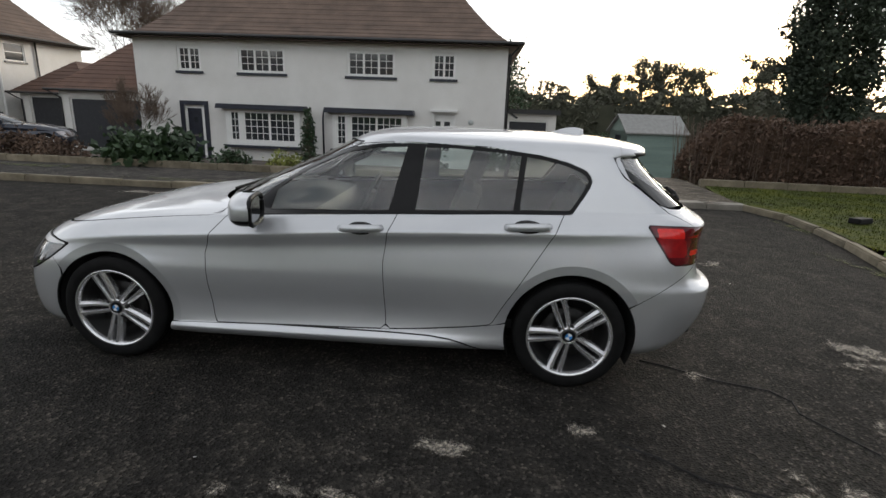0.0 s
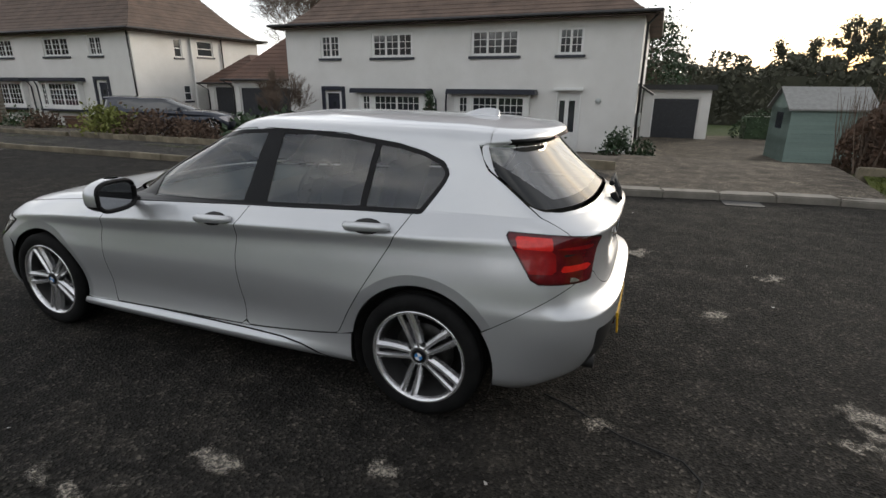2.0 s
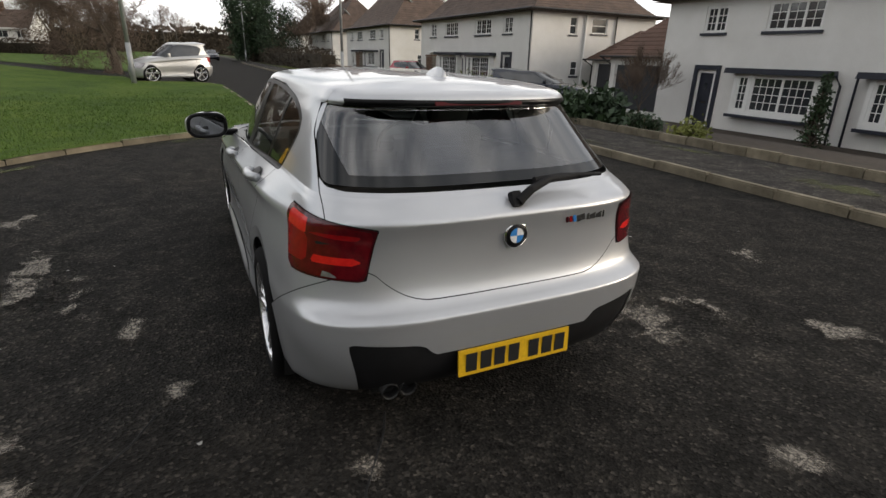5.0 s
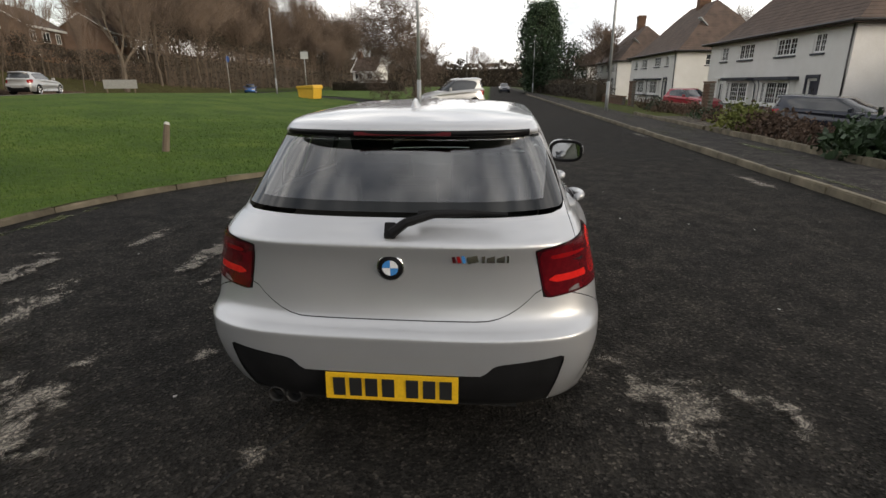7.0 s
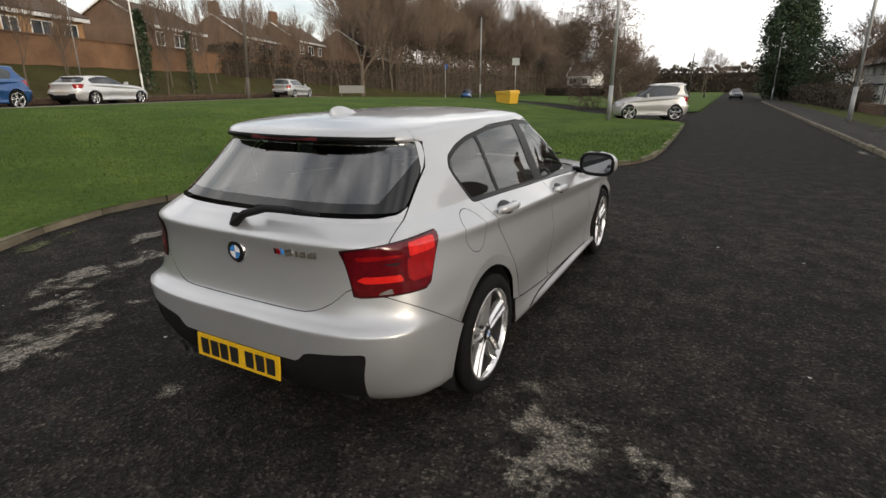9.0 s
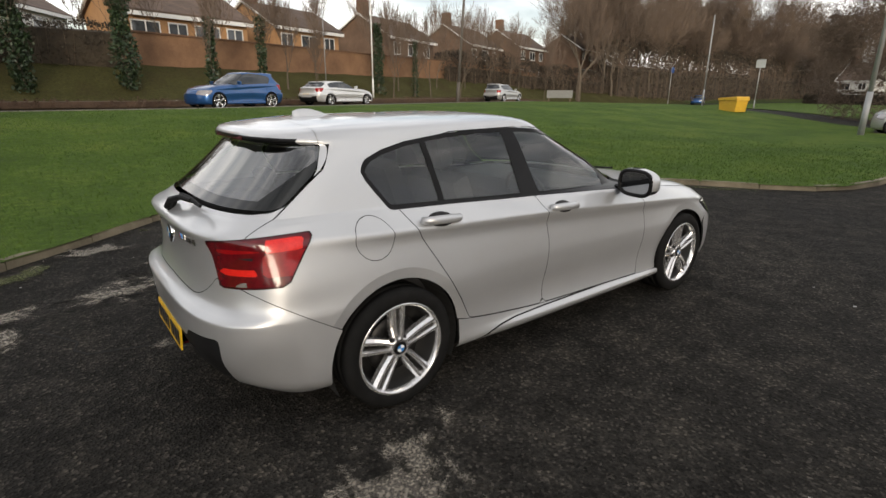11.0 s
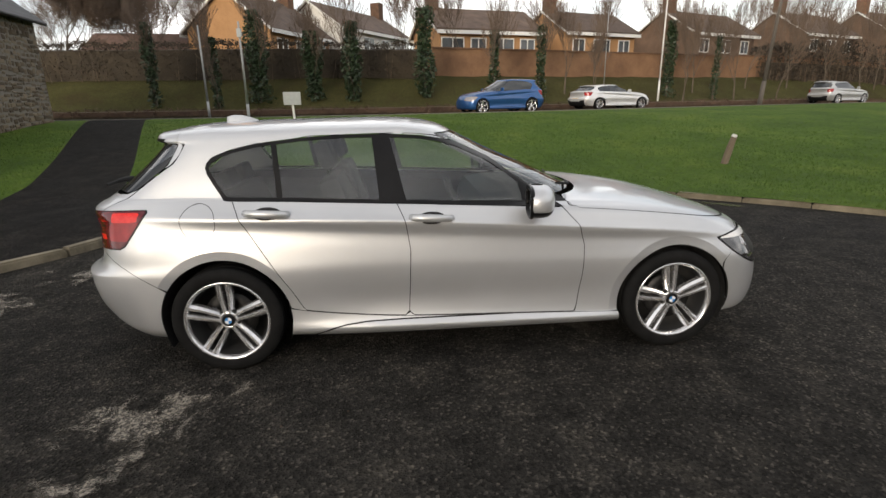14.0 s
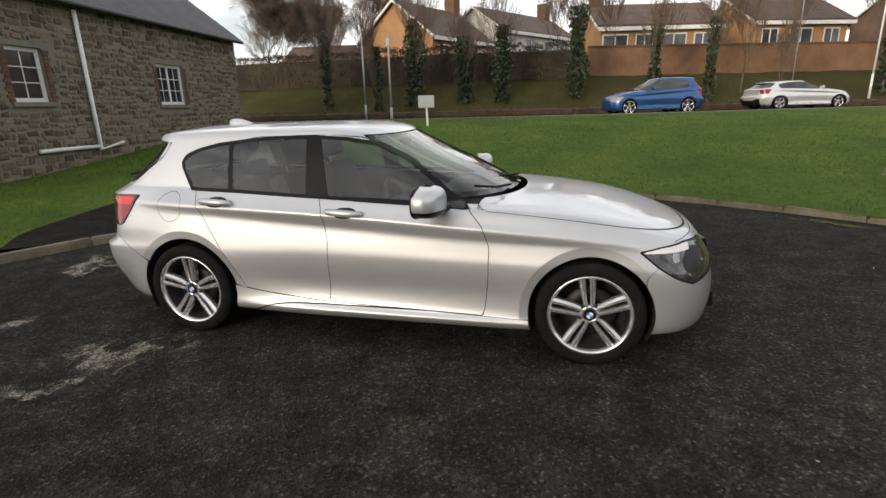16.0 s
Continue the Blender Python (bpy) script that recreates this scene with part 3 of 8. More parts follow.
def land(x, y):
    """Height of the land: level on the close, falling towards the houses, rising to the main road's bank."""
    x, y = np.asarray(x, float), np.asarray(y, float)
    z = -0.78 * smoothstep(-8.7, -16.0, y) - 4.5 * smoothstep(-22, -120, y)
    z = z + 0.32 * smoothstep(18, 40, x) * smoothstep(-8.7, -16.0, y)
    z = z + 0.85 * smoothstep(3.8, 17.0, y) * smoothstep(60, 30, x)
    q = bank_dist(x, y)
    z = z + 2.0 * smoothstep(0.5, 4.8, q) + 1.2 * smoothstep(7.0, 50.0, q)
    z = z + 26 * smoothstep(260, 900, -y) * (0.6 + 0.4 * np.sin(x * 0.004 + 1.3))
    return z


ROAD_NEAR = [(-300, 22), (-60, 19), (-15, 17.4), (-5, 17.2), (3, 18.2), (12, 21.2), (24, 25.4), (45, 31), (90, 38), (200, 42), (420, 42)]


def near_y(x):
    return np.interp(x, [p[0] for p in ROAD_NEAR], [p[1] for p in ROAD_NEAR])


def bank_dist(x, y):
    """Distance beyond the far edge of the main road."""
    return (np.asarray(y, float) - near_y(x) - 5.4) * 0.93


KERB_GRASS = [(-2.35, 2.25), (-1.95, 2.78), (-1.32, 3.25), (-0.4, 4.12), (0.4, 4.66), (1.4, 5.02), (2.4, 5.02), (3.3, 4.87), (4.3, 4.5), (5.3, 3.92), (6.5, 3.05), (7.3, 2.2), (8.0, 1.3), (8.5, 0.35), (9.2, -0.25), (10.4, -0.45), (12.5, -0.5), (17.5, -0.42), (23.0, -0.25), (24.6, 0.3), (25.4, 1.6), (25.6, 3.2)]
KERB_WEST = [(-2.35, 2.25), (-2.66, 1.6), (-3.1, 1.0), (-3.42, 0.25), (-3.72, -1.2), (-4.15, -2.6), (-4.35, -3.6), (-4.45, -4.7), (-4.4, -5.35), (-4.15, -5.7)]
PATH_EAST = [(-2.35, 2.25), (-3.3, 4.6), (-4.6, 8.0), (-6.0, 11.5), (-7.4, 15.0), (-8.3, 17.25)]
PATH_WEST = [(-2.5, 2.0), (-2.66, 1.6), (-3.1, 1.0), (-3.42, 0.25), (-4.2, 1.2), (-4.7, 3.0), (-5.5, 6.0), (-6.7, 8.9), (-8.3, 12.6), (-10.3, 17.25)]
KERB_HOUSES = -5.2
BED_LINE = -7.1


def sheet(name, outline, mat, dz, label, step=0.5, kind="structure", depth=0.0, category="ground"):
    """A piece of ground inside an outline, laid on the land."""
    xs, ys = [p[0] for p in outline], [p[1] for p in outline]
    nx, ny = max(2, int((max(xs) - min(xs)) / step) + 1), max(2, int((max(ys) - min(ys)) / step) + 1)
    gx, gy = np.linspace(min(xs) - .013, max(xs) + .017, nx), np.linspace(min(ys) - .011, max(ys) + .019, ny)
    X, Y = np.meshgrid(gx, gy, indexing="ij")
    v = np.stack([X.ravel(), Y.ravel(), np.zeros(nx * ny)], 1)
    f = [(i * ny + j, (i + 1) * ny + j, (i + 1) * ny + j + 1, i * ny + j + 1) for i in range(nx - 1) for j in range(ny - 1)]
    sk = Skin(v, f)
    inn, _ = sk.cut(sk.faces, lambda x, y, z, e: poly_dist(x, y, outline))
    sk.v[:, 2] = land(sk.v[:, 0], sk.v[:, 1]) + dz
    used = sorted({i for q in inn for i in q})
    at = {i: k for k, i in enumerate(used)}
    me = mesh_of(name, sk.v[used], [[at[i] for i in q] for q in inn], True)
    return tagged(obj(name, me, mat), label, category, kind=kind)


def offset_line(pts, d):
    """The line shifted by d to its left."""
    out = []
    for i, p in enumerate(pts):
        a, b = pts[max(0, i - 1)], pts[min(len(pts) - 1, i + 1)]
        ex, ey = b[0] - a[0], b[1] - a[1]
        L = math.hypot(ex, ey)
        out.append((p[0] - ey / L * d, p[1] + ex / L * d))
    return out


# one sheet to the horizon, denser near the close
def ground_sheet():
    def axis(lo, hi, fine_lo, fine_hi, fine):
        a = list(np.arange(fine_lo, fine_hi + 0.01, fine))
        x, s = fine_hi, fine
        while x < hi:
            s *= 1.25
            x += s
            a.append(min(x, hi))
        x, s = fine_lo, fine
        while x > lo:
            s *= 1.25
            x -= s
            a.insert(0, max(x, lo))
        return np.array(a)
    gx, gy = axis(-1800, 1800, -40, 70, 1.0), axis(-1800, 1800, -26, 60, 1.0)
    X, Y = np.meshgrid(gx, gy, indexing="ij")
    Z = land(X, Y) - 0.06
    ny = len(gy)
    v = np.stack([X.ravel(), Y.ravel(), Z.ravel()], 1)
    f = [(i * ny + j, (i + 1) * ny + j, (i + 1) * ny + j + 1, i * ny + j + 1) for i in range(len(gx) - 1) for j in range(ny - 1)]
    me = mesh_of("ground", v, f, True)
    tagged(obj("ground", me, "far_land"), "rolling grassy land reaching to the far hills", "ground", kind="structure")


ground_sheet()
CLOSE = [(-4.6, -6.1), (420, -6.1), (420, -0.3), (36, -0.3), (36, 6), (24, 6), (9, 2), (8.5, 3.5), (5, 6), (1.5, 6), (-3, 3.4), (-4.9, 2.9), (-4.2, 0), (-4.8, -3)]
sheet("road", CLOSE, "asphalt", 0.0, "worn dark tarmac turning head of a residential close", 0.5, category="road")
main_far = [(x, near_y(x) + 5.3) for x, _ in ROAD_NEAR]
sheet("main_road", ROAD_NEAR + main_far[::-1], "asphalt_far", -0.02, "tarmac main road curving past the green", 1.5, category="road")
sheet("link_road", [(29.0, 1.0), (35, 1.0), (39.5, 8), (43, 18), (48, 31.6), (33, 27.8), (35.5, 19), (34, 10)], "asphalt_far", 0.012, "short tarmac link between the close and the main road", 1.0, category="road")
G_OUT = KERB_GRASS + [(29.5, 4.0), (34, 10), (35.5, 19), (33, 27.7), (24, 25.3), (12, 21.1), (3, 18.1), (-5, 17.1), (-8.3, 17.15)] + PATH_EAST[:0:-1]
sheet("green", G_OUT, "grass", 0.085, "mown grass green with scattered moss", 0.5, category="grass")
sheet("path", PATH_WEST + PATH_EAST[::-1], "path", 0.083, "narrow tarmac footpath across the grass", 0.4, category="path")
W_OUT = [(-3.42, 0.25), (-4.2, 1.2), (-4.7, 3.0), (-5.5, 6.0), (-6.7, 8.9), (-8.3, 12.6), (-10.3, 17.15), (-60, 18.9), (-60, 1.0), (-20, -2), (-9, -3.5), (-5.0, -3.2), (-4.15, -2.6), (-3.72, -1.2)]
sheet("green_west", W_OUT, "grass", 0.085, "mown grass before the stone house", 0.5, category="grass")
sheet("verge", [(-5.0, -3.2), (-9, -3.5), (-20, -2), (-40, -4), (-40, -9.5), (-4.6, -9.0), (-3.95, -5.95), (-4.4, -5.35), (-4.45, -4.7), (-4.35, -3.6), (-4.15, -2.6)], "moss", 0.085, "mossy grass verge behind the kerb", 0.4, category="grass")
sheet("green_far", [(40, 8), (43.5, 18), (48.5, 31.6), (90, 37.8), (200, 41.8), (420, 41.8), (420, 0.1), (37.0, -0.1), (35.5, 1.0)], "grass", 0.05, "long open green beside the road", 2.0, category="grass")
sheet("pavement", [(-0.3, KERB_HOUSES - 0.06), (420, KERB_HOUSES - 0.06), (420, BED_LINE), (-0.3, BED_LINE)], "pavement", 0.10, "patched tarmac pavement", 0.6, category="pavement")
sheet("driveway", [(-4.1, -5.75), (0.3, -5.28), (0.3, -7.0), (-0.3, -7.2), (-0.3, -9.5), (-0.28, -24), (-9, -28), (-9, -20), (-4.6, -14), (-4.3, -9)], "drive", 0.092, "tarmac driveway running down beside the house", 0.6, category="driveway")
sheet("front_garden", [(-0.3, BED_LINE), (14.6, BED_LINE), (14.6, -16.6), (-1.0, -16.6)], "soil", 0.05, "front garden bed of soil and moss", 0.6, category="garden")
sheet("house_drive", [(14.6, BED_LINE), (23, BED_LINE), (23, -24), (14.6, -24)], "drive", 0.04, "sloping driveway between two houses", 0.8, category="driveway")
sheet("next_garden", [(23, BED_LINE), (60, BED_LINE), (60, -17), (23, -17)], "moss", 0.05, "front garden lawns of the next house", 1.0, category="garden")
sheet("bank", [(x, y + 0.15) for x, y in main_far[1:-2]] + [(x, y + 7.5) for x, y in main_far[1:-2]][::-1], "bank", 0.02, "rough grass bank beyond the main road", 1.2, category="bank")

# ---------------------------------------------------------------- the silver hatchback
# Car axes: x forward from the rear axle, y to the car's left, z up from the road.
STATIONS = (-0.86, -0.45, 0.0, 1.0, 2.1, 2.75, 3.45)


def ring(z, w, xr, xf, cr=0.34, cf=0.42, pr=2.6, pf=2.5):
    """One level line round half the body, from the tail's middle along the left flank to the nose."""
    zc, wc = curve_through(STATIONS, z), curve_through(STATIONS, w)
    th = np.linspace(0, math.pi / 2, 26)
    rx = xr + cr - cr * np.cos(th) ** (2 / pr)
    rf = np.maximum(np.sin(th), 1e-9) ** (2 / pr)
    fx = xf - cf + cf * np.sin(th) ** (2 / pf)
    ff = np.maximum(np.cos(th), 0) ** (2 / pf)
    sx = np.linspace(xr + cr, xf - cf, 132)[1:-1]
    x = np.concatenate([rx, sx, fx])
    k = np.concatenate([rf, np.ones(len(sx)), ff])
    # the ends are level with the corner's start in width, so that they round off evenly
    y = wc(x) * k
    return np.stack([x, y, zc(x)], 1)


RINGS = [
    (ring((.235, .20, .195, .192, .192, .19, .185), (.67, .765, .80, .845, .845, .80, .74), -0.71, 3.34, pr=3.5), 2),
    (ring((.30, .25, .225, .238, .236, .22, .215), (.722, .818, .85, .888, .886, .855, .79), -0.8, 3.42, pr=3.5), 3),
    (ring((.40, .36, .33, .288, .276, .29, .30), (.755, .840, .868, .856, .860, .872, .815), -0.855, 3.45, pr=3.5), 3),
    (ring((.50, .47, .44, .40, .40, .41, .41), (.763, .846, .878, .838, .850, .884, .82), -0.868, 3.46, pr=3.5), 3),
    (ring((.575, .56, .55, .52, .52, .53, .50), (.764, .847, .882, .858, .868, .888, .82), -0.874, 3.45, pr=3.5), 3),
    (ring((.612, .605, .61, .61, .60, .60, .56), (.762, .845, .880, .867, .873, .886, .805), -0.874, 3.44, pr=3.5), 2),
    (ring((.642, .645, .665, .655, .635, .63, .59), (.748, .834, .870, .864, .868, .878, .79), -0.818, 3.43, pr=3.2), 3),
    (ring((.74, .745, .76, .715, .675, .67, .62), (.738, .818, .850, .856, .861, .864, .77), -0.792, 3.41, pr=3.2), 4),
    (ring((.875, .875, .865, .812, .745, .72, .655), (.714, .782, .828, .845, .853, .852, .73), -0.797, 3.385, pr=3.2), 2),
    (ring((.928, .922, .908, .872, .800, .752, .670), (.695, .772, .836, .869, .872, .854, .70), -0.816, 3.375, pr=3.2), 2),
    (ring((.957, .950, .936, .896, .826, .775, .685), (.680, .752, .806, .842, .852, .835, .67), -0.826, 3.36, pr=3.2), 3),
    (ring((.988, .988, .990, .950, .898, .828, .705), (.663, .728, .750, .793, .812, .785, .62), -0.778, 3.33, cf=.5, pr=2.9), 2),
    (ring((1.000, .998, 1.000, .958, .916, .862, .735), (.655, .718, .740, .785, .775, .72, .52), -0.76, 3.16, cf=.6, pr=2.9), 3),
    (ring((1.008, 1.006, 1.006, .963, .930, .892, .80), (.648, .711, .734, .779, .725, .62, .48), -0.748, 2.80, cf=.7, pr=2.9), 4),
    (ring((1.014, 1.012, 1.012, .968, .940, .93, .90), (.642, .705, .730, .774, .690, .52, .42), -0.738, 2.45, cf=.62, pf=2.3, pr=2.9), 3),
    (ring((1.020, 1.018, 1.018, .974, .955, .95, .95), (.637, .699, .726, .769, .665, .5, .4), -0.728, 2.22, cf=.50, pf=2.3, pr=2.9), 5),
    (ring((1.125, 1.130, 1.13, 1.10, 1.08, 1.08, 1.08), (.600, .652, .682, .716, .640, .5, .4), -0.590, 1.94, cf=.42, pf=2.3, pr=2.9), 5),
    (ring((1.245, 1.250, 1.25, 1.238, 1.20, 1.2, 1.2), (.560, .602, .630, .660, .600, .5, .4), -0.464, 1.63, cf=.36, pf=2.3, pr=2.9), 4),
    (ring((1.300, 1.302, 1.312, 1.316, 1.28, 1.27, 1.27), (.542, .576, .600, .620, .570, .5, .4), -0.428, 1.44, cf=.32, pf=2.3, pr=2.9), 2),
    (ring((1.308, 1.314, 1.344, 1.360, 1.33, 1.31, 1.31), (.542, .567, .583, .598, .545, .5, .4), -0.472, 1.34, cf=.30, pr=2.9), 3),
    (ring((1.350, 1.355, 1.374, 1.385, 1.357, 1.34, 1.34), (.505, .528, .550, .566, .510, .45, .4), -0.458, 1.27, cf=.30, pr=2.9), 3),
    (ring((1.364, 1.371, 1.394, 1.405, 1.377, 1.365, 1.365), (.390, .415, .434, .444, .40, .36, .3), -0.395, 1.17, cf=.30, pr=2.6), 3),
    (ring((1.375, 1.384, 1.408, 1.418, 1.390, 1.375, 1.375), (.200, .220, .235, .240, .22, .2, .2), -0.29, 1.02, cf=.28, pr=2.6), 3),
    (ring((1.379, 1.388, 1.413, 1.422, 1.394, 1.382, 1.382), (.0, .0, .0, .0, .0, .0, .0), -.20, .90, cf=.26), 1),
]


def body_skin():
    """The whole left half of the shell, lofted through the level lines."""
    P = [r for r, _ in RINGS]
    rows, levels = [], []
    n = len(P)
    for i in range(n - 1):
        p0, p1, p2, p3 = P[max(0, i - 1)], P[i], P[i + 1], P[min(n - 1, i + 2)]
        l1 = np.linalg.norm(p2 - p1, axis=1, keepdims=True) + 1e-9
        l0 = np.linalg.norm(p1 - p0, axis=1, keepdims=True) + 1e-9
        l2 = np.linalg.norm(p3 - p2, axis=1, keepdims=True) + 1e-9
        t1 = (p2 - p0) / (l0 + l1) * l1 if i else p2 - p1
        t2 = (p3 - p1) / (l1 + l2) * l1 if i < n - 2 else p2 - p1
        m = RINGS[i][1]
        for k in range(m):
            t = k / m
            rows.append(p1 * (1 + 2 * t) * (1 - t) ** 2 + t1 * t * (1 - t) ** 2 + p2 * t * t * (3 - 2 * t) + t2 * t * t * (t - 1))
            levels.append(i + t)
    rows.append(P[-1])
    levels.append(n - 1)
    ns = len(rows[0])
    v = np.concatenate(rows)
    e = np.repeat(levels, ns)
    v[:, 1] -= .045 * smoothstep(.54, .30, v[:, 2]) * smoothstep(-.42, -.66, v[:, 0]) * smoothstep(.45, .70, v[:, 1])
    f = [(r * ns + s, (r + 1) * ns + s, (r + 1) * ns + s + 1, r * ns + s + 1) for r in range(len(rows) - 1) for s in range(ns - 1)]
    sk = Skin(v, f, extra=e)
    sk.smooth_normals()
    if sk.n[ns * 20 + 90][1] < 0:
        sk.faces = [q[::-1] for q in sk.faces]
        sk.n = -sk.n
    mid = np.abs(sk.v[:, 1]) < 1e-4
    sk.n[mid, 1] = 0
    return sk


def half(*fs):
    """The common part of several regions."""
    def g(x, y, z, e):
        d = fs[0](x, y, z, e)
        for f in fs[1:]:
            d = np.minimum(d, f(x, y, z, e))
        return d
    return g


def islands(faces):
    """The separate pieces of a set of faces."""
    root = {}

    def top(a):
        while root.setdefault(a, a) != a:
            a = root[a]
        return a
    for f in faces:
        for b in f[1:]:
            root[top(b)] = top(f[0])
    found = {}
    for f in faces:
        found.setdefault(top(f[0]), []).append(f)
    return list(found.values())


DLO = [(2.0, .912), (1.92, .948), (1.81, 1.015), (1.70, 1.10), (1.56, 1.197), (1.34, 1.297), (1.15, 1.333), (.95, 1.345), (.70, 1.345), (.45, 1.331), (.20, 1.303), (.06, 1.272), (-.045, 1.232), (-.08, 1.185), (-.065, 1.14), (-.03, 1.085), (.03, .998), (.39, .988), (1.0, .962), (1.63, .932)]
F_DOOR = [(1.045, .20), (1.062, .5), (1.070, .70), (1.045, .872), (1.0, .965), (1.05, 1.35), (1.24, 1.33), (1.6, 1.19), (1.93, .95), (1.966, .922), (2.06, .82), (2.10, .70), (2.095, .50), (2.062, .20)]
R_DOOR = [(1.045, .20), (1.062, .5), (1.070, .70), (1.045, .872), (1.0, .965), (1.0, 1.35), (.5, 1.34), (.0, 1.25), (-.05, 1.12), (.07, 1.005), (.15, .86), (.275, .66), (.38, .49), (.438, .378), (.50, .20)]
seam_z = curve_through((.2, .375, .67, 1.04, 1.63, 2.45), (.43, .376, .328, .296, .281, .262))
R_WHEEL, F_WHEEL, HUB_Z = 0.0, 2.69, 0.312
ARCH = {R_WHEEL: .371, F_WHEEL: .358}


TAIL = []
HEAD = [(2.935, .703), (3.05, .724), (3.20, .725), (3.34, .700), (3.47, .665), (3.47, .575), (3.36, .535), (3.24, .515), (3.15, .552), (3.05, .612)]


def flare_warp(cx):
    """Tucks the lip of a wheel arch inwards, so that it meets the flank in a crease."""
    def f(v, nrm):
        dx, dz = v[:, 0] - cx, v[:, 2] - HUB_Z
        rad = np.hypot(dx, dz)
        t = np.clip((ARCH[cx] + .052 - rad) / .052, 0, 1)
        v = v.copy()
        v[:, 1] -= .013 * t
        nrm = nrm - .25 * np.stack([dx / rad, 0 * dx, dz / rad], 1)
        return v, nrm / np.linalg.norm(nrm, axis=1, keepdims=True)
    return f


def hero_car():
    sk = body_skin()
    car = thing("hatchback", "silver metallic five-door hatchback parked on the tarmac", "car")
    F = sk.faces
    arch = lambda cx: (lambda x, y, z, e: np.where(y > 0.5, ARCH[cx] - np.hypot(x - cx, z - HUB_Z), -1))
    for cx in (R_WHEEL, F_WHEEL):
        _, F = sk.cut(F, arch(cx))
    inner_from = list(F)
    # glass with its black surround
    side = lambda x, y, z, e: np.where((y > 0.45) & (e > 10), poly_dist(x, z, DLO), -1)
    dlo, F = sk.panel(F, side, 0.0015)
    rear_edge = lambda x, y, z, e: np.minimum((0.679 - (z - 1.0) * 0.25) - y, .075 - np.hypot(np.maximum(0, y - .595), np.maximum(0, 1.115 - z)) + .02)
    rear = half(lambda x, y, z, e: (e - 15.2) * 0.02, lambda x, y, z, e: (18.02 - e) * 0.02, rear_edge, lambda x, y, z, e: (-.425 - x) + (z - .9) * .47)
    rear_glass, F = sk.panel(F, rear, 0.0015)
    front = half(lambda x, y, z, e: (e - 15.0) * 0.02, lambda x, y, z, e: (18.6 - e) * 0.02, lambda x, y, z, e: x - 1.0, lambda x, y, z, e: (0.688 - (z - .95) * 0.36) - y)
    screen, F = sk.panel(F, front, 0.0015)
    # strip below the spoiler edge, coloured black for the shade there
    lip_f = half(lambda x, y, z, e: e - 18.02, lambda x, y, z, e: 19.5 - e, lambda x, y, z, e: (-.20 - x), lambda x, y, z, e: .525 - y)
    lip, F = sk.cut(F, lip_f)
    # lamps
    tail = half(lambda x, y, z, e: .934 + .13 * (y - .535) - z, lambda x, y, z, e: z - (.734 + .08 * (y - .58)), lambda x, y, z, e: (-.385 - x) - (.95 - z) * 0.70, lambda x, y, z, e: (y - .535) - (.93 - z) * 0.22)
    TAIL.append(tail)
    tail_faces, F = sk.panel(F, tail, 0.002)
    head = lambda x, y, z, e: np.where((x > 2.8) & (y > .2) & (e < 12.5), np.minimum(poly_dist(x, z, HEAD), y - .36), -1)
    head_faces, F = sk.panel(F, head, 0.002)
    # bumpers, tailgate, bonnet, doors
    black_rear = lambda x, y, z, e: np.where(x < -.45, np.minimum(np.maximum(.452 - z, np.minimum(.500 + .11 * (y - .39) - z, (y - .365) - (z - .45) * .6)), .640 + (z - .40) * .22 - y), -1)
    diffuser, F = sk.cut(F, black_rear)
    rb = lambda x, y, z, e: np.where(x < -.2, np.minimum((.655 + .115 * np.clip((y - .33) / .225, 0, 1) ** 2.3) - z, (.52 + (-.33 - x) * .62) - z), -1)
    rear_bumper, F = sk.panel(F, rb, 0.002)
    tg = half(lambda x, y, z, e: (18.1 - e) * 0.02, lambda x, y, z, e: (-.40 - x) + (z - .9) * .5, lambda x, y, z, e: np.where(z > .95, .682 - (z - 1.0) * .25, .70) - y, lambda x, y, z, e: z - .58)
    cap_f = half(lambda x, y, z, e: (e - 18.05) * .02, lambda x, y, z, e: -.215 - .05 * y - x, lambda x, y, z, e: .585 - y)
    tailgate, F = sk.panel(F, lambda x, y, z, e: np.maximum(tg(x, y, z, e), cap_f(x, y, z, e)), 0.0015)
    bonnet_f = half(lambda x, y, z, e: (e - 11.25) * 0.05, lambda x, y, z, e: (14.9 - e) * 0.05, lambda x, y, z, e: x - 2.02, lambda x, y, z, e: (3.345 - y * y * .12) - x)
    bonnet, F = sk.panel(F, bonnet_f, 0.002)
    cowl_f = half(lambda x, y, z, e: e - 13.2, lambda x, y, z, e: x - 1.9, lambda x, y, z, e: (15.2 - e))
    cowl, F = sk.cut(F, cowl_f)
    fb = lambda x, y, z, e: np.where(x > 2.6, np.minimum((x - 2.985) - np.maximum(0, z - .56) * .9, .735 - z), -1)
    front_bumper, F = sk.panel(F, fb, 0.0012)
    door_f = lambda P: (lambda x, y, z, e: np.where((y > .45), np.minimum(poly_dist(x, z, P), z - seam_z(x) - .002), -1))
    fdoor, F = sk.panel(F, door_f(F_DOOR), 0.0022)
    rdoor, F = sk.panel(F, door_f(R_DOOR), 0.0022)
    skirt_f = lambda x, y, z, e: np.where((x > .25) & (x < 2.45) & (y > .5), seam_z(x) - .002 - z, -1)
    skirt, F = sk.panel(F, skirt_f, 0.0015)
    blade_top = lambda x: np.interp(x, (.40, .52, .60, .67, .80, 1.05, 2.5), (.14, .215, .245, .262, .275, .279, .279))
    blade, skirt = sk.panel(skirt, lambda x, y, z, e: blade_top(x) - z, 0.004)
    flares = []
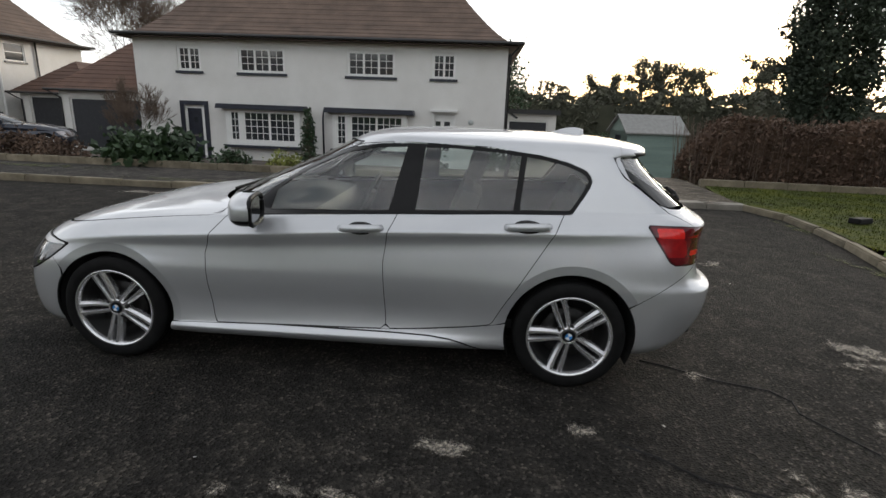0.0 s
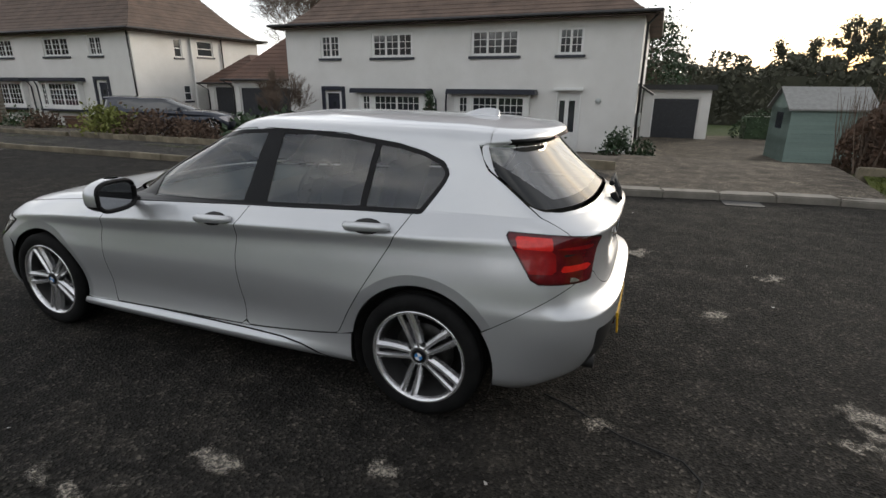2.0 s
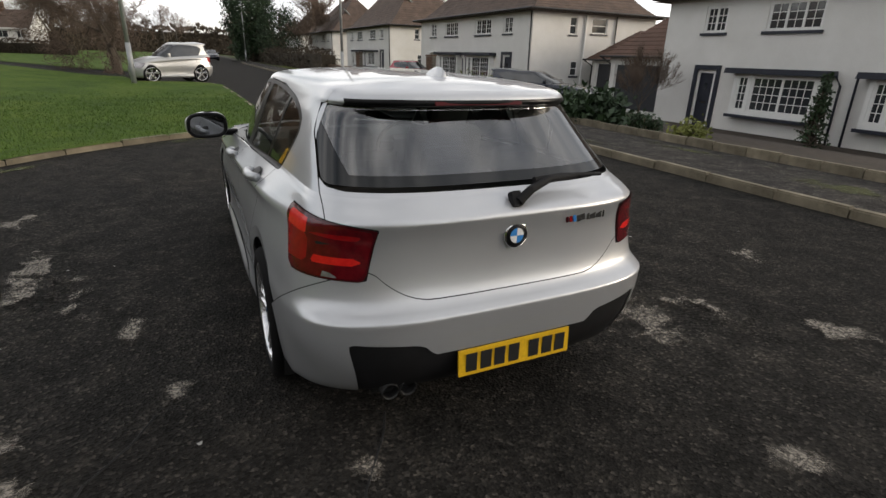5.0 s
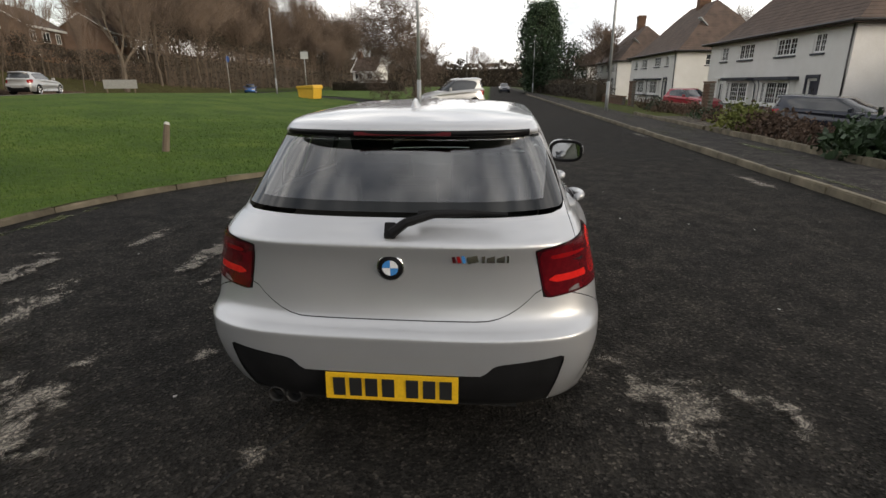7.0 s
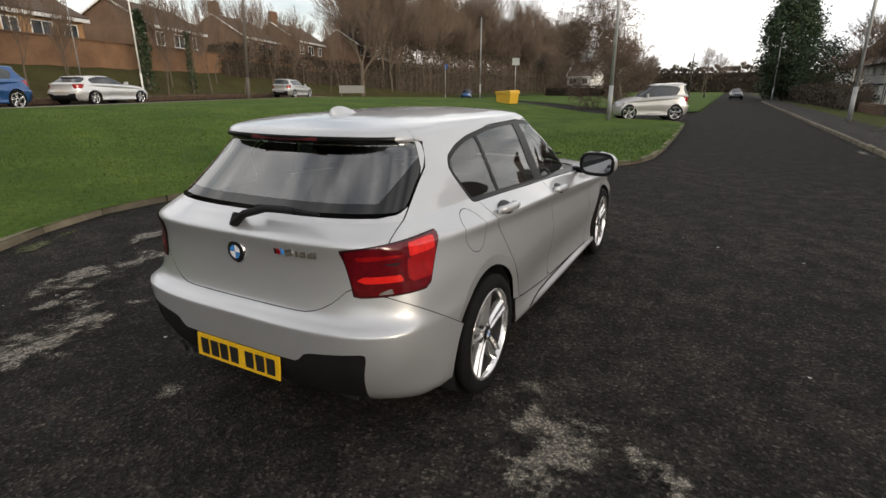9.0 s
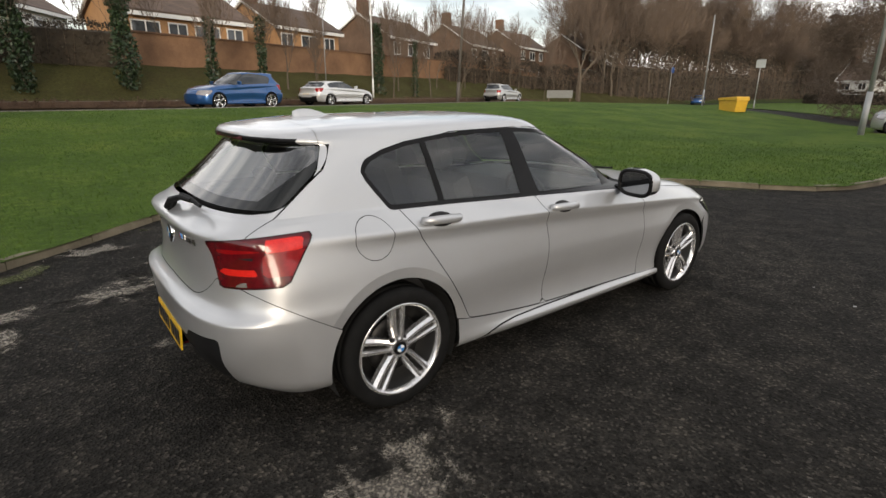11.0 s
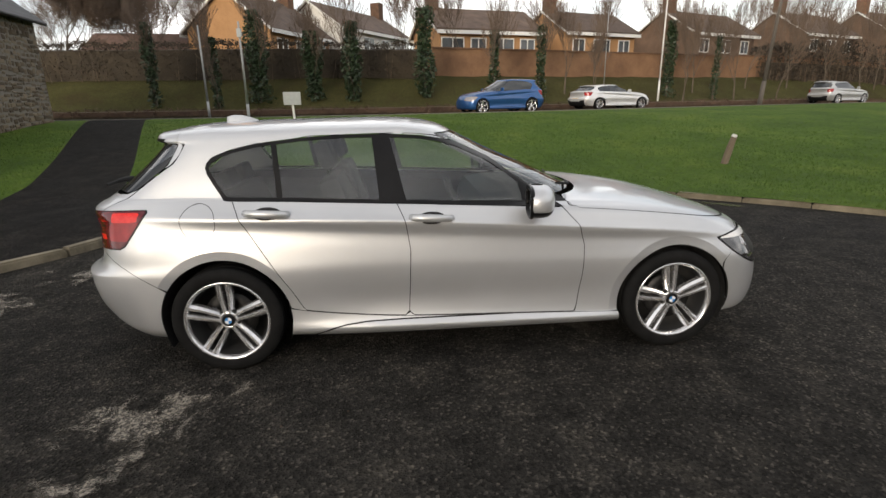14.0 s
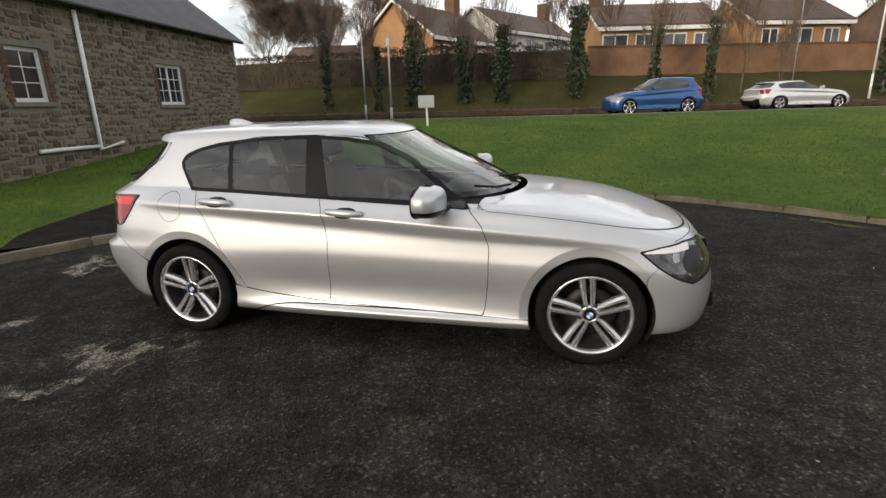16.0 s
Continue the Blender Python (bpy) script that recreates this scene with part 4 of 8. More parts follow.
    for cx in (R_WHEEL, F_WHEEL):
        band_f = lambda x, y, z, e, cx=cx: np.where((y > .5) & (z > .20), ARCH[cx] + .052 - np.hypot(x - cx, z - HUB_Z), -1)
        band, F = sk.cut(F, band_f)
        flares.append((cx, band))
    left_shell = F
    both = (1, -1)
    # dark inner shell behind the joints
    cab = half(lambda x, y, z, e: e - 11.9, lambda x, y, z, e: np.where(x < 2.3, 1.0, -1.0))
    _, lower = sk.cut(inner_from, cab)
    obj("inner_shell", sk.mesh("inner_shell", lower, both, -0.014), "gap", car)
    # the fuel flap is on the right flank only
    cap = lambda x, y, z, e: np.where((y > .5) & (x < .1), .098 - np.hypot(x + .105, z - .892), -1)
    flap, right_shell = sk.panel(left_shell, cap, 0.0015)
    body = obj("body_shell", sk.mesh("body_left", left_shell, (1,)), "silver", car)
    obj("body_shell", sk.mesh("body_right", right_shell, (-1,)), "silver", car)
    obj("fuel_flap", sk.mesh("fuel_flap", flap, (-1,)), "silver", car)
    obj("bonnet", sk.mesh("bonnet", bonnet, both), "silver", car)
    for s in both:
        obj("cowl_panel", sk.mesh("cowl_panel", cowl, (s,), -0.004), "plastic", car, "black plastic scuttle panel")
    obj("headlining", sk.mesh("headlining", [f for f in inner_from if all(sk.e[i] > 18.6 for i in f)], both, -0.025), "headlining", car)
    for cx, band in flares:
        for s in both:
            obj("arch_flare", sk.mesh("arch_flare", band, (s,), warp=flare_warp(cx)), "silver", car, "rolled wheel arch lip")
    gate = obj("tailgate", sk.mesh("tailgate", tailgate, both), "silver", car)
    obj("spoiler_lip", sk.mesh("spoiler_lip", lip, both), "trim", gate, "spoiler underside in gloss black, its shade put into the colour")
    obj("rear_bumper", sk.mesh("rear_bumper", rear_bumper, both), "silver", car)
    obj("diffuser", sk.mesh("diffuser", diffuser, both, -0.006), "plastic", car, "black plastic diffuser")
    obj("front_bumper", sk.mesh("front_bumper", front_bumper, both), "silver", car)
    for s in both:
        d = obj("front_door", sk.mesh("front_door", fdoor, (s,)), "silver", car)
        q = obj("rear_door", sk.mesh("rear_door", rdoor, (s,)), "silver", car)
        sill = obj("side_skirt", sk.mesh("side_skirt", skirt, (s,)), "silver", car)
        obj("skirt_blade", sk.mesh("skirt_blade", blade, (s,), 0.002), "silver", sill, "silver skirt blade")
        car_side(sk, car, d, q, dlo, s)
        tail_lamp(sk, car, tail_faces, s)
        head_lamp(sk, car, head_faces, s)
    # screens with a printed black band round the clear part
    clear, band = sk.cut(rear_glass, half(lambda x, y, z, e: (e - 15.45) * .1 - .012, lambda x, y, z, e: (17.95 - e) * .05, lambda x, y, z, e: .40 - np.hypot(np.maximum(0, y - .17), np.maximum(0, 1.30 - z) * .75) + .035))
    obj("rear_window", sk.mesh("rear_window", clear, both), "glass_dark", gate, "dark tinted rear window").visible_shadow = False
    obj("rear_window_band", sk.mesh("rear_window_band", band, both), "band", gate, "black printed window border")
    clear, band = sk.cut(screen, half(lambda x, y, z, e: (e - 15.3) * .1, lambda x, y, z, e: (18.2 - e) * .05, lambda x, y, z, e: (0.665 - (z - .95) * 0.36) - y))
    obj("windscreen", sk.mesh("windscreen", clear, both), "glass", car, "tinted windscreen").visible_shadow = False
    for s in both:
        for piece in islands(band):
            obj("windscreen_band", sk.mesh("windscreen_band", piece, (s,)), "band", car)
    kit = {"paint": left_shell + [f for _, b in flares for f in b] + bonnet + tailgate + rear_bumper + front_bumper + fdoor + rdoor + skirt + blade, "side_window": dlo, "rear_window": rear_glass, "windscreen": screen, "tail_light": tail_faces, "headlight": head_faces, "bumper_trim": diffuser, "scuttle": cowl}
    return sk, car, gate, kit


def car_side(sk, car, fdoor, rdoor, dlo, s):
    """Side glass, pillars and trims of one flank."""
    inset = lambda x, y, z, e: poly_dist(x, z, DLO) - 0.020
    glassy, frame_ = sk.cut(dlo, inset)
    bar = lambda a, b: (lambda x, y, z, e: np.minimum((x - a[0]) - (z - .95) * a[1], (b[0] - x) + (z - .95) * b[1]))
    b_pillar, rest = sk.cut(glassy, bar((.905, -.10), (1.062, -.24)))
    slim, rest = sk.cut(rest, bar((.328, -.11), (.364, -.12)))
    a_post, rest = sk.cut(rest, lambda x, y, z, e: (x - 1.735) - (1.03 - z) * .2)
    frontg, rest = sk.cut(rest, lambda x, y, z, e: x - 1.0 + (z - .95) * .15)
    midg, quarter = sk.cut(rest, lambda x, y, z, e: x - .345 + (z - .95) * .115)
    obj("window_surround", sk.mesh("window_surround", frame_ + b_pillar + slim + a_post, (s,)), "trim", car, "gloss black window surround")
    for faces, parent, name in ((frontg, fdoor, "front_window"), (midg, rdoor, "rear_window_pane"), (quarter, rdoor, "quarter_window")):
        obj(name, sk.mesh(name, faces, (s,), -0.003), "glass", parent, "tinted side glass").visible_shadow = False


def tail_lamp(sk, car, faces, s):
    """Crimson lens with a dark rim, bright light bars, a smoked strip and a clear reversing window."""
    def area(u0, u1, v0, v1):
        def f(x, y, z, e):
            u = ((y - .535) + np.maximum(0, x + .74)) / .56
            v = (z - .735) / (.20 + .13 * np.maximum(0, y - .535))
            return np.minimum(np.minimum(u - u0, u1 - u) * .5, np.minimum(v - v0, v1 - v) * .2)
        return f
    rim, rest = sk.cut(faces, lambda x, y, z, e: .009 - TAIL[0](x, y, z, e))
    pieces = [("lamp_rim", rim, "dark_red_lens", .0045)]
    for nm, mat, a in (("light_bar", "bright_red_lens", (.64, .97, .70, .93)), ("light_bar", "bright_red_lens", (.12, .58, .29, .45)), ("light_bar", "red_lens", (.10, .60, .73, .83)),
                       ("smoked_strip", "smoke_lens", (.13, .56, .52, .64)), ("reversing_lens", "clear_lens", (.16, .48, .07, .18)), ("lamp_band", "dark_red_lens", (.0, 1.0, .215, .26)), ("outer_lens", "red_lens", (.62, 1.0, .26, .70))):
        inn, rest = sk.cut(rest, area(*a))
        if inn:
            pieces.append((nm, inn, mat, .0055))
    lamp = obj("tail_light", sk.mesh("tail_light", rest, (s,), 0.006), "crimson_lens", car, "crimson rear lamp lens")
    for nm, fs_, mat, lift in pieces:
        obj(nm, sk.mesh(nm, fs_, (s,), lift), mat, lamp)


def head_lamp(sk, car, faces, s):
    """Clear lens over a grey housing: a white brow, a round bright reflector, a dark rim."""
    rim, rest = sk.cut(faces, lambda x, y, z, e: .007 - poly_dist(x, z, HEAD))
    brow, rest = sk.cut(rest, lambda x, y, z, e: np.minimum(z - .695 + (x - 2.93) * .03, 3.22 - x))
    glow, rest = sk.cut(rest, lambda x, y, z, e: np.minimum(.020 - np.abs(x - 3.135), .026 - np.abs(z - .665)))
    bowl, rest = sk.cut(rest, lambda x, y, z, e: .062 - np.hypot(x - 3.235, z - .635))
    lamp = obj("headlight", sk.mesh("headlight", rest, (s,), 0.004), "lamp_grey", car, "clear headlight with grey housing inside")
    obj("lamp_rim", sk.mesh("lamp_rim", rim, (s,), 0.0035), "trim", lamp, "black lamp seal")
    obj("headlight_brow", sk.mesh("headlight_brow", brow, (s,), 0.005), "white_enamel", lamp, "white light brow")
    obj("lamp_bowl", sk.mesh("lamp_bowl", bowl, (s,), 0.005), "disc", lamp, "round grey reflector")
    obj("side_lamp", sk.mesh("side_lamp", glow, (s,), 0.005), "clear_lens", lamp, "small bright side lamp")


SKIN, CAR, GATE, KIT = hero_car()


def flank(x, z):
    """How far out the flank stands at x, z."""
    v = SKIN.v
    ok = (v[:, 1] > 0.5) & (SKIN.e < 12)
    d = np.where(ok, (v[:, 0] - x) ** 2 + (v[:, 2] - z) ** 2, 9)
    return float(v[np.argmin(d), 1])


def rear_face(y, z):
    v = SKIN.v
    ok = v[:, 0] < -0.3
    d = np.where(ok, (v[:, 1] - abs(y)) ** 2 + (v[:, 2] - z) ** 2, 9)
    return float(v[np.argmin(d), 0])


WHEEL_MESH = {}


def wheel_meshes():
    def keep(name, bm, smooth=True):
        me = bpy.data.meshes.new(name)
        bm.to_mesh(me)
        bm.free()
        if smooth:
            me.polygons.foreach_set("use_smooth", [True] * len(me.polygons))
        WHEEL_MESH[name] = me
    keep("tyre", lathe([(.205, -.09), (.245, -.108), (.275, -.1135), (.300, -.108), (.312, -.094), (.3155, -.088), (.3165, -.055), (.3125, -.052), (.3125, -.046), (.318, -.043), (.318, -.004), (.3135, -.003), (.3135, .003), (.318, .004), (.318, .043), (.3125, .046), (.3125, .052), (.3165, .055), (.3155, .088), (.312, .094), (.300, .108), (.275, .1135), (.252, .110), (.243, .104), (.234, .094)], 72))
    keep("rim", lathe([(.236, .092), (.2435, .101), (.243, .1065), (.236, .108), (.229, .104), (.2245, .094), (.2215, .080)], 72))
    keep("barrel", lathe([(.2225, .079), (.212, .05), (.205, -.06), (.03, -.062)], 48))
    keep("brake_disc", lathe([(.06, .018), (.062, .024), (.150, .024), (.152, .016), (.152, .004), (.06, .004)], 48))
    keep("hub", lathe([(.058, .045), (.057, .074), (.051, .084), (.042, .0865), (.040, .085), (.036, .085), (.036, .07)], 40))
    keep("centre_cap", lathe([(.0345, .08), (.0345, .0905), (.0315, .092), (.0285, .0915), (.0, .0915)], 32))
    keep("bolt", lathe([(.0125, .060), (.0125, .079), (.009, .081), (.0, .081)], 10))
    bm = bmesh.new()
    rows = []
    for k in range(7):
        t = k / 6
        r = .044 + t * .182
        off = .0170 + .0125 * t + .003 * math.sin(math.pi * t)
        wdt = .0125 + .0055 * t
        top = .0865 + .012 * t ** 2
        low = .040 + .018 * t
        rows.append([bm.verts.new((off + a * wdt, h, r)) for a, h in ((-1.0, low), (-1.0, top - .010), (-.60, top), (.20, top - .001), (1.0, top - .016), (1.25, low))])
    for a, b in zip(rows, rows[1:]):
        for k in range(6):
            bm.faces.new((a[k], a[(k + 1) % 6], b[(k + 1) % 6], b[k]))
    bm.faces.new(rows[0][::-1])
    bm.faces.new(rows[-1])
    bmesh.ops.recalc_face_normals(bm, faces=bm.faces)
    mirror_bm = bm.copy()
    bmesh.ops.transform(mirror_bm, matrix=Matrix.Diagonal((-1, 1, 1, 1)), verts=mirror_bm.verts)
    bmesh.ops.reverse_faces(mirror_bm, faces=mirror_bm.faces)
    keep("spoke", bm, False)
    keep("spoke_twin", mirror_bm, False)
    for i, (a0, nm) in enumerate(((0, "cap_quarter"), (1, "cap_quarter_b"))):
        bm = bmesh.new()
        for h in (a0, a0 + 2):
            c = bm.verts.new((0, .0925, 0))
            arc = [bm.verts.new((.020 * math.cos(math.pi / 2 * (h + q / 8)), .0925, .020 * math.sin(math.pi / 2 * (h + q / 8)))) for q in range(9)]
            for q in range(8):
                bm.faces.new((c, arc[q + 1], arc[q]))
        keep(nm, bm, False)


def add_wheel(x, s, spin):
    y = s * 0.762
    rim = obj("wheel", WHEEL_MESH["rim"], "alloy", CAR, "silver alloy wheel with five twin spokes")
    turn = pose(0, 0, 0, 0, 0, 0 if s > 0 else 180)
    rim.matrix_world = pose(x, y, HUB_Z + 0.004) @ turn @ pose(0, 0, 0, 0, spin, 0)
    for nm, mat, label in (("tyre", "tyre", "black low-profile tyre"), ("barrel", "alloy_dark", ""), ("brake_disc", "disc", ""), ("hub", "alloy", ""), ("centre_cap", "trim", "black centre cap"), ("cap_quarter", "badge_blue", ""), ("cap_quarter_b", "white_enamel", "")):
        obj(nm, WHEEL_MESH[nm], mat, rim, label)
    for k in range(5):
        r = pose(0, 0, 0, 0, 72 * k, 0)
        for nm in ("spoke", "spoke_twin"):
            obj("spoke", WHEEL_MESH[nm], "alloy", rim).matrix_local = r
        b = obj("bolt", WHEEL_MESH["bolt"], "disc", rim)
        b.matrix_local = r @ pose(.056 * math.sin(radians(36)), 0, .056 * math.cos(radians(36)))


wheel_meshes()
for wx, ws, wspin in ((R_WHEEL, 1, 20), (F_WHEEL, 1, 24), (R_WHEEL, -1, 2), (F_WHEEL, -1, 6)):
    add_wheel(wx, ws, wspin)
for wx in (R_WHEEL, F_WHEEL):
    for ws in (1, -1):
        bm = bmesh.new()
        pa, pb = [], []
        for k in range(25):
            t = radians(-25 + 230 * k / 24)
            c, d = wx + (ARCH[wx] - .002) * math.cos(t), HUB_Z + (ARCH[wx] - .002) * math.sin(t)
            pa.append(bm.verts.new((c, ws * .838, d)))
            pb.append(bm.verts.new((c, ws * .50, d)))
        for k in range(24):
            bm.faces.new((pa[k], pa[k + 1], pb[k + 1], pb[k]))
        bm.faces.new(pb)
        part("arch_liner", bm, "gap", CAR, "black wheel arch liner")
part("underbody", boxes((-.66, -.50, .19, 3.26, .50, .30), (.40, -.78, .185, 2.28, .78, .26)), "gap", CAR, "dark underbody")


def rounded(x0, y0, z0, x1, y1, z1, r, m=None):
    return box(bmesh.new(), x0, y0, z0, x1, y1, z1, bevel=r, m=m)


# cabin
part("cabin_floor", boxes((-.3, -.70, .28, 2.0, .70, .34)), "dash", CAR)
for sy in (.36, -.36):
    seat = part("front_seat", rounded(.80, sy - .25, .42, 1.32, sy + .25, .58, .06), "cloth", CAR, "dark cloth front seat")
    part("backrest", rounded(-.07, -.24, 0, .07, .24, .62, .06, pose(.80, sy, .50, 0, -20, 0)), "cloth", seat)
    part("headrest", rounded(-.05, -.13, .66, .05, .13, .84, .045, pose(.80, sy, .50, 0, -18, 0)), "cloth", seat)
    for q in (-.06, .06):
        part("headrest_post", rod(bmesh.new(), (.60, sy + q, 1.05), (.56, sy + q, 1.18), .007), "chrome", seat)
bench = part("rear_seat", rounded(-.02, -.62, .42, .46, .62, .60, .07), "cloth", CAR, "dark cloth rear bench")
part("backrest", rounded(-.08, -.60, 0, .07, .60, .46, .06, pose(.02, 0, .52, 0, -22, 0)), "cloth", bench)
for sy in (-.38, 0, .38):
    part("headrest", rounded(-.045, -.12, .47, .045, .12, .60, .04, pose(.02, sy, .52, 0, -20, 0)), "cloth", bench)
part("parcel_shelf", rounded(-.60, -.58, .90, -.16, .58, .925, .01), "dash", CAR)
part("dashboard", prism([(1.55, .60), (1.52, .80), (1.58, .90), (1.75, .925), (2.05, .93), (2.05, .55)], -.70, .70, bevel=.02), "dash", CAR)
sw = part("steering_wheel", tube([(.185 * math.cos(2 * math.pi * k / 28) * 0 , .185 * math.cos(2 * math.pi * k / 28), .185 * math.sin(2 * math.pi * k / 28)) for k in range(28)], .014, 8, True), "dash", CAR, "black steering wheel")
sw.matrix_world = pose(1.40, -.36, .86, 0, -24, 0)
part("spoke", boxes((-.015, -.17, -.03, .015, .17, .025), (-.02, -.06, -.06, .03, .06, .05), (-.012, -.02, -.17, .012, .02, 0)), "dash", sw)
part("interior_mirror", rounded(1.33, -.11, 1.235, 1.36, .11, 1.29, .012), "trim", CAR)

# mirrors, handles
for s in (1, -1):
    def shell(lo, hi, mat, name, parent, label=""):
        bm = bmesh.new()
        bmesh.ops.create_uvsphere(bm, u_segments=28, v_segments=18, radius=1.0)
        for v in bm.verts:
            c = v.co
            q = Vector((math.copysign(abs(c.x) ** .75, c.x), math.copysign(abs(c.y) ** .62, c.y), math.copysign(abs(c.z) ** .70, c.z)))
            taper = 1.0 - .22 * max(0, q.y)
            v.co = Vector((q.x * .100 * taper, q.y * .140, q.z * .092 * taper))
        bmesh.ops.bisect_plane(bm, geom=bm.verts[:] + bm.edges[:] + bm.faces[:], plane_co=(0, 0, lo), plane_no=(0, 0, -1), clear_outer=True)
        bmesh.ops.bisect_plane(bm, geom=bm.verts[:] + bm.edges[:] + bm.faces[:], plane_co=(0, 0, hi), plane_no=(0, 0, 1), clear_outer=True)
        bmesh.ops.bisect_plane(bm, geom=bm.verts[:] + bm.edges[:] + bm.faces[:], plane_co=(-.035, 0, 0), plane_no=(-1, 0, 0), clear_outer=True)
        bmesh.ops.transform(bm, matrix=pose(1.765, s * .985, .990, 0, 0, s * 8) @ Matrix.Diagonal((1, s, 1, 1)), verts=bm.verts)
        if s < 0:
            bmesh.ops.reverse_faces(bm, faces=bm.faces)
        return part(name, bm, mat, parent, label, True)
    cover = shell(-.038, .09, "silver", "door_mirror", CAR, "silver door mirror with black base")
    shell(-.09, -.040, "trim", "mirror_base", cover, "black mirror base")
    rim_pts = [(-.036, .122 * math.copysign(abs(math.cos(t)) ** .6, math.cos(t)), .077 * math.copysign(abs(math.sin(t)) ** .65, math.sin(t))) for t in [2 * math.pi * k / 28 for k in range(28)]]
    bm = bmesh.new()
    bm.faces.new([bm.verts.new(p) for p in rim_pts])
    bmesh.ops.transform(bm, matrix=pose(1.765, s * .985, .990, 0, 0, s * 8), verts=bm.verts)
    part("mirror_glass", bm, "mirror", cover, "mirror glass")
    bm = tube(rim_pts, .013, 8, True)
    bmesh.ops.transform(bm, matrix=pose(1.765, s * .985, .990, 0, 0, s * 8), verts=bm.verts)
    part("mirror_rim", bm, "trim", cover)
    part("mirror_arm", rod(bmesh.new(), (1.84, s * .78, .925), (1.80, s * .93, .930), .026, .022, 10), "trim", cover)
    for x0, x1, z in ((.145, .405, .936), (1.065, 1.325, .888)):
        xm = (x0 + x1) / 2
        y = flank(xm, z)
        lean = math.degrees(math.atan2(flank(xm, z - .03) - flank(xm, z + .03), .06))
        tilt = 2.2
        # raised dark oval behind the handle, painting in the shade of its recess
        bm = bmesh.new()
        bmesh.ops.create_uvsphere(bm, u_segments=20, v_segments=12, radius=1.0)
        for v in bm.verts:
            v.co = Vector((v.co.x * .080, v.co.y * .005, v.co.z * .044))
        bmesh.ops.transform(bm, matrix=pose(xm, s * (y + .002), z - .002, 0, 0, 0) @ pose(0, 0, 0, s * lean, 0, 0), verts=bm.verts)
        cup = part("handle_cup", bm, "disc", CAR, "raised dark oval in place of the handle recess's shade", True)
        pts = [(x0 + .012, 0.002, 0), (x0 + .035, .028, .002), (x0 + .08, .036, .003), (xm, .038, .003), (x1 - .08, .036, .002), (x1 - .035, .028, 0), (x1 - .012, .002, -.002)]
        bm = tube([(p[0], s * (y + p[1]), z + p[2] - (p[0] - xm) * .04) for p in pts], lambda t: .0185 + .005 * math.sin(math.pi * t), 10)
        part("door_handle", bm, "silver", CAR, "silver door handle", True)

# aerial fin
bm = bmesh.new()
rows = []
for k in range(9):
    t = k / 8
    x = .115 - .235 * t
    h = .060 * math.sin(math.pi * min(1, t * .62)) ** 1.1 * (1 if t < .9 else .93)
    wd = .034 * (1 - .15 * abs(2 * t - 1) ** 2) * (math.sqrt(max(0.02, min(1, t * 3))))
    z = 1.406 - .02 * t
    rows.append([bm.verts.new((x, a * wd, z + b * h)) for a, b in ((-1, -.1), (-.45, .45), (-.14, .93), (0, 1.0), (.14, .93), (.45, .45), (1, -.1))])
for a, b in zip(rows, rows[1:]):
    for k in range(6):
        bm.faces.new((a[k], a[k + 1], b[k + 1], b[k]))
bm.faces.new(rows[-1])
bmesh.ops.recalc_face_normals(bm, faces=bm.faces)
part("roof_aerial", bm, "silver", CAR, "silver fin-shaped roof aerial", True)

# rear wiper
xw = rear_face(0, 1.0) - .018
wip = part("wiper_motor_cover", box(bmesh.new(), -.02, -.022, -.032, .016, .022, .03, .012, pose(xw, .0, 1.0, 0, 30, 0)), "plastic", GATE, "black wiper pivot")
part("wiper_arm", tube([(xw - .018, -.005, .995), (xw - .012, -.06, 1.035), (xw + .015, -.16, 1.062), (xw + .030, -.30, 1.065)], lambda t: .020 - .008 * t, 8), "plastic", wip)
part("wiper_blade", tube([(xw + .030, -.10, 1.058), (xw + .034, -.24, 1.068), (xw + .034, -.43, 1.062)], lambda t: .015 - .007 * t, 6), "plastic", wip)
part("brake_light", rounded(-.001, -.20, -.008, .010, .20, .008, .003, pose(-.470, 0, 1.322, 0, 18, 0)), "brake_lens", GATE, "dark red high brake light")

# plate with its characters as plain bars
plate = part("number_plate", rounded(-.004, -.26, -.0555, .004, .26, .0555, .003, pose(-.868, 0, .392, 0, 4, 0)), "plate", CAR, "yellow number plate with black bars")
for k, yy in enumerate((.205, .140, .078, .012, -.082, -.148, -.212)):
    part("plate_bar", boxes((-.876, yy - .024, .392 - .039, -.8725, yy + .024, .392 + .039)), "plate_ink", plate, "black bar")
part("plate_light_strip", boxes((-.850, -.16, .322, -.82, .12, .334)), "dark_red_lens", CAR)
# round badge on the tailgate, drawn as plain shapes
xb = rear_face(0, .865) - .006
for nm, mat, r0, dx in (("badge_ring", "chrome", .0525, 0), ("badge_disc", "trim", .048, -.0015)):
    bm = lathe([(r0, .008), (r0, -.001), (r0 - .003, -.004), (0, -.004)], 40)
    bmesh.ops.transform(bm, matrix=pose(xb + dx, 0, .865, 0, 0, -90) @ pose(0, 0, 0, 0, 0, 0), verts=bm.verts)
    part(nm, bm, mat, GATE, "round badge", True)
for a0, mat in ((0, "badge_blue"), (1, "white_enamel")):
    bm = bmesh.new()
    for h in (a0, a0 + 2):
        c = bm.verts.new((xb - .0075, 0, .865))
        arc = [bm.verts.new((xb - .0075, .030 * math.cos(math.pi / 2 * (h + q / 8)), .865 + .030 * math.sin(math.pi / 2 * (h + q / 8)))) for q in range(9)]
        for q in range(8):
            bm.faces.new((c, arc[q], arc[q + 1]))
    part("badge_quarter", bm, mat, GATE)
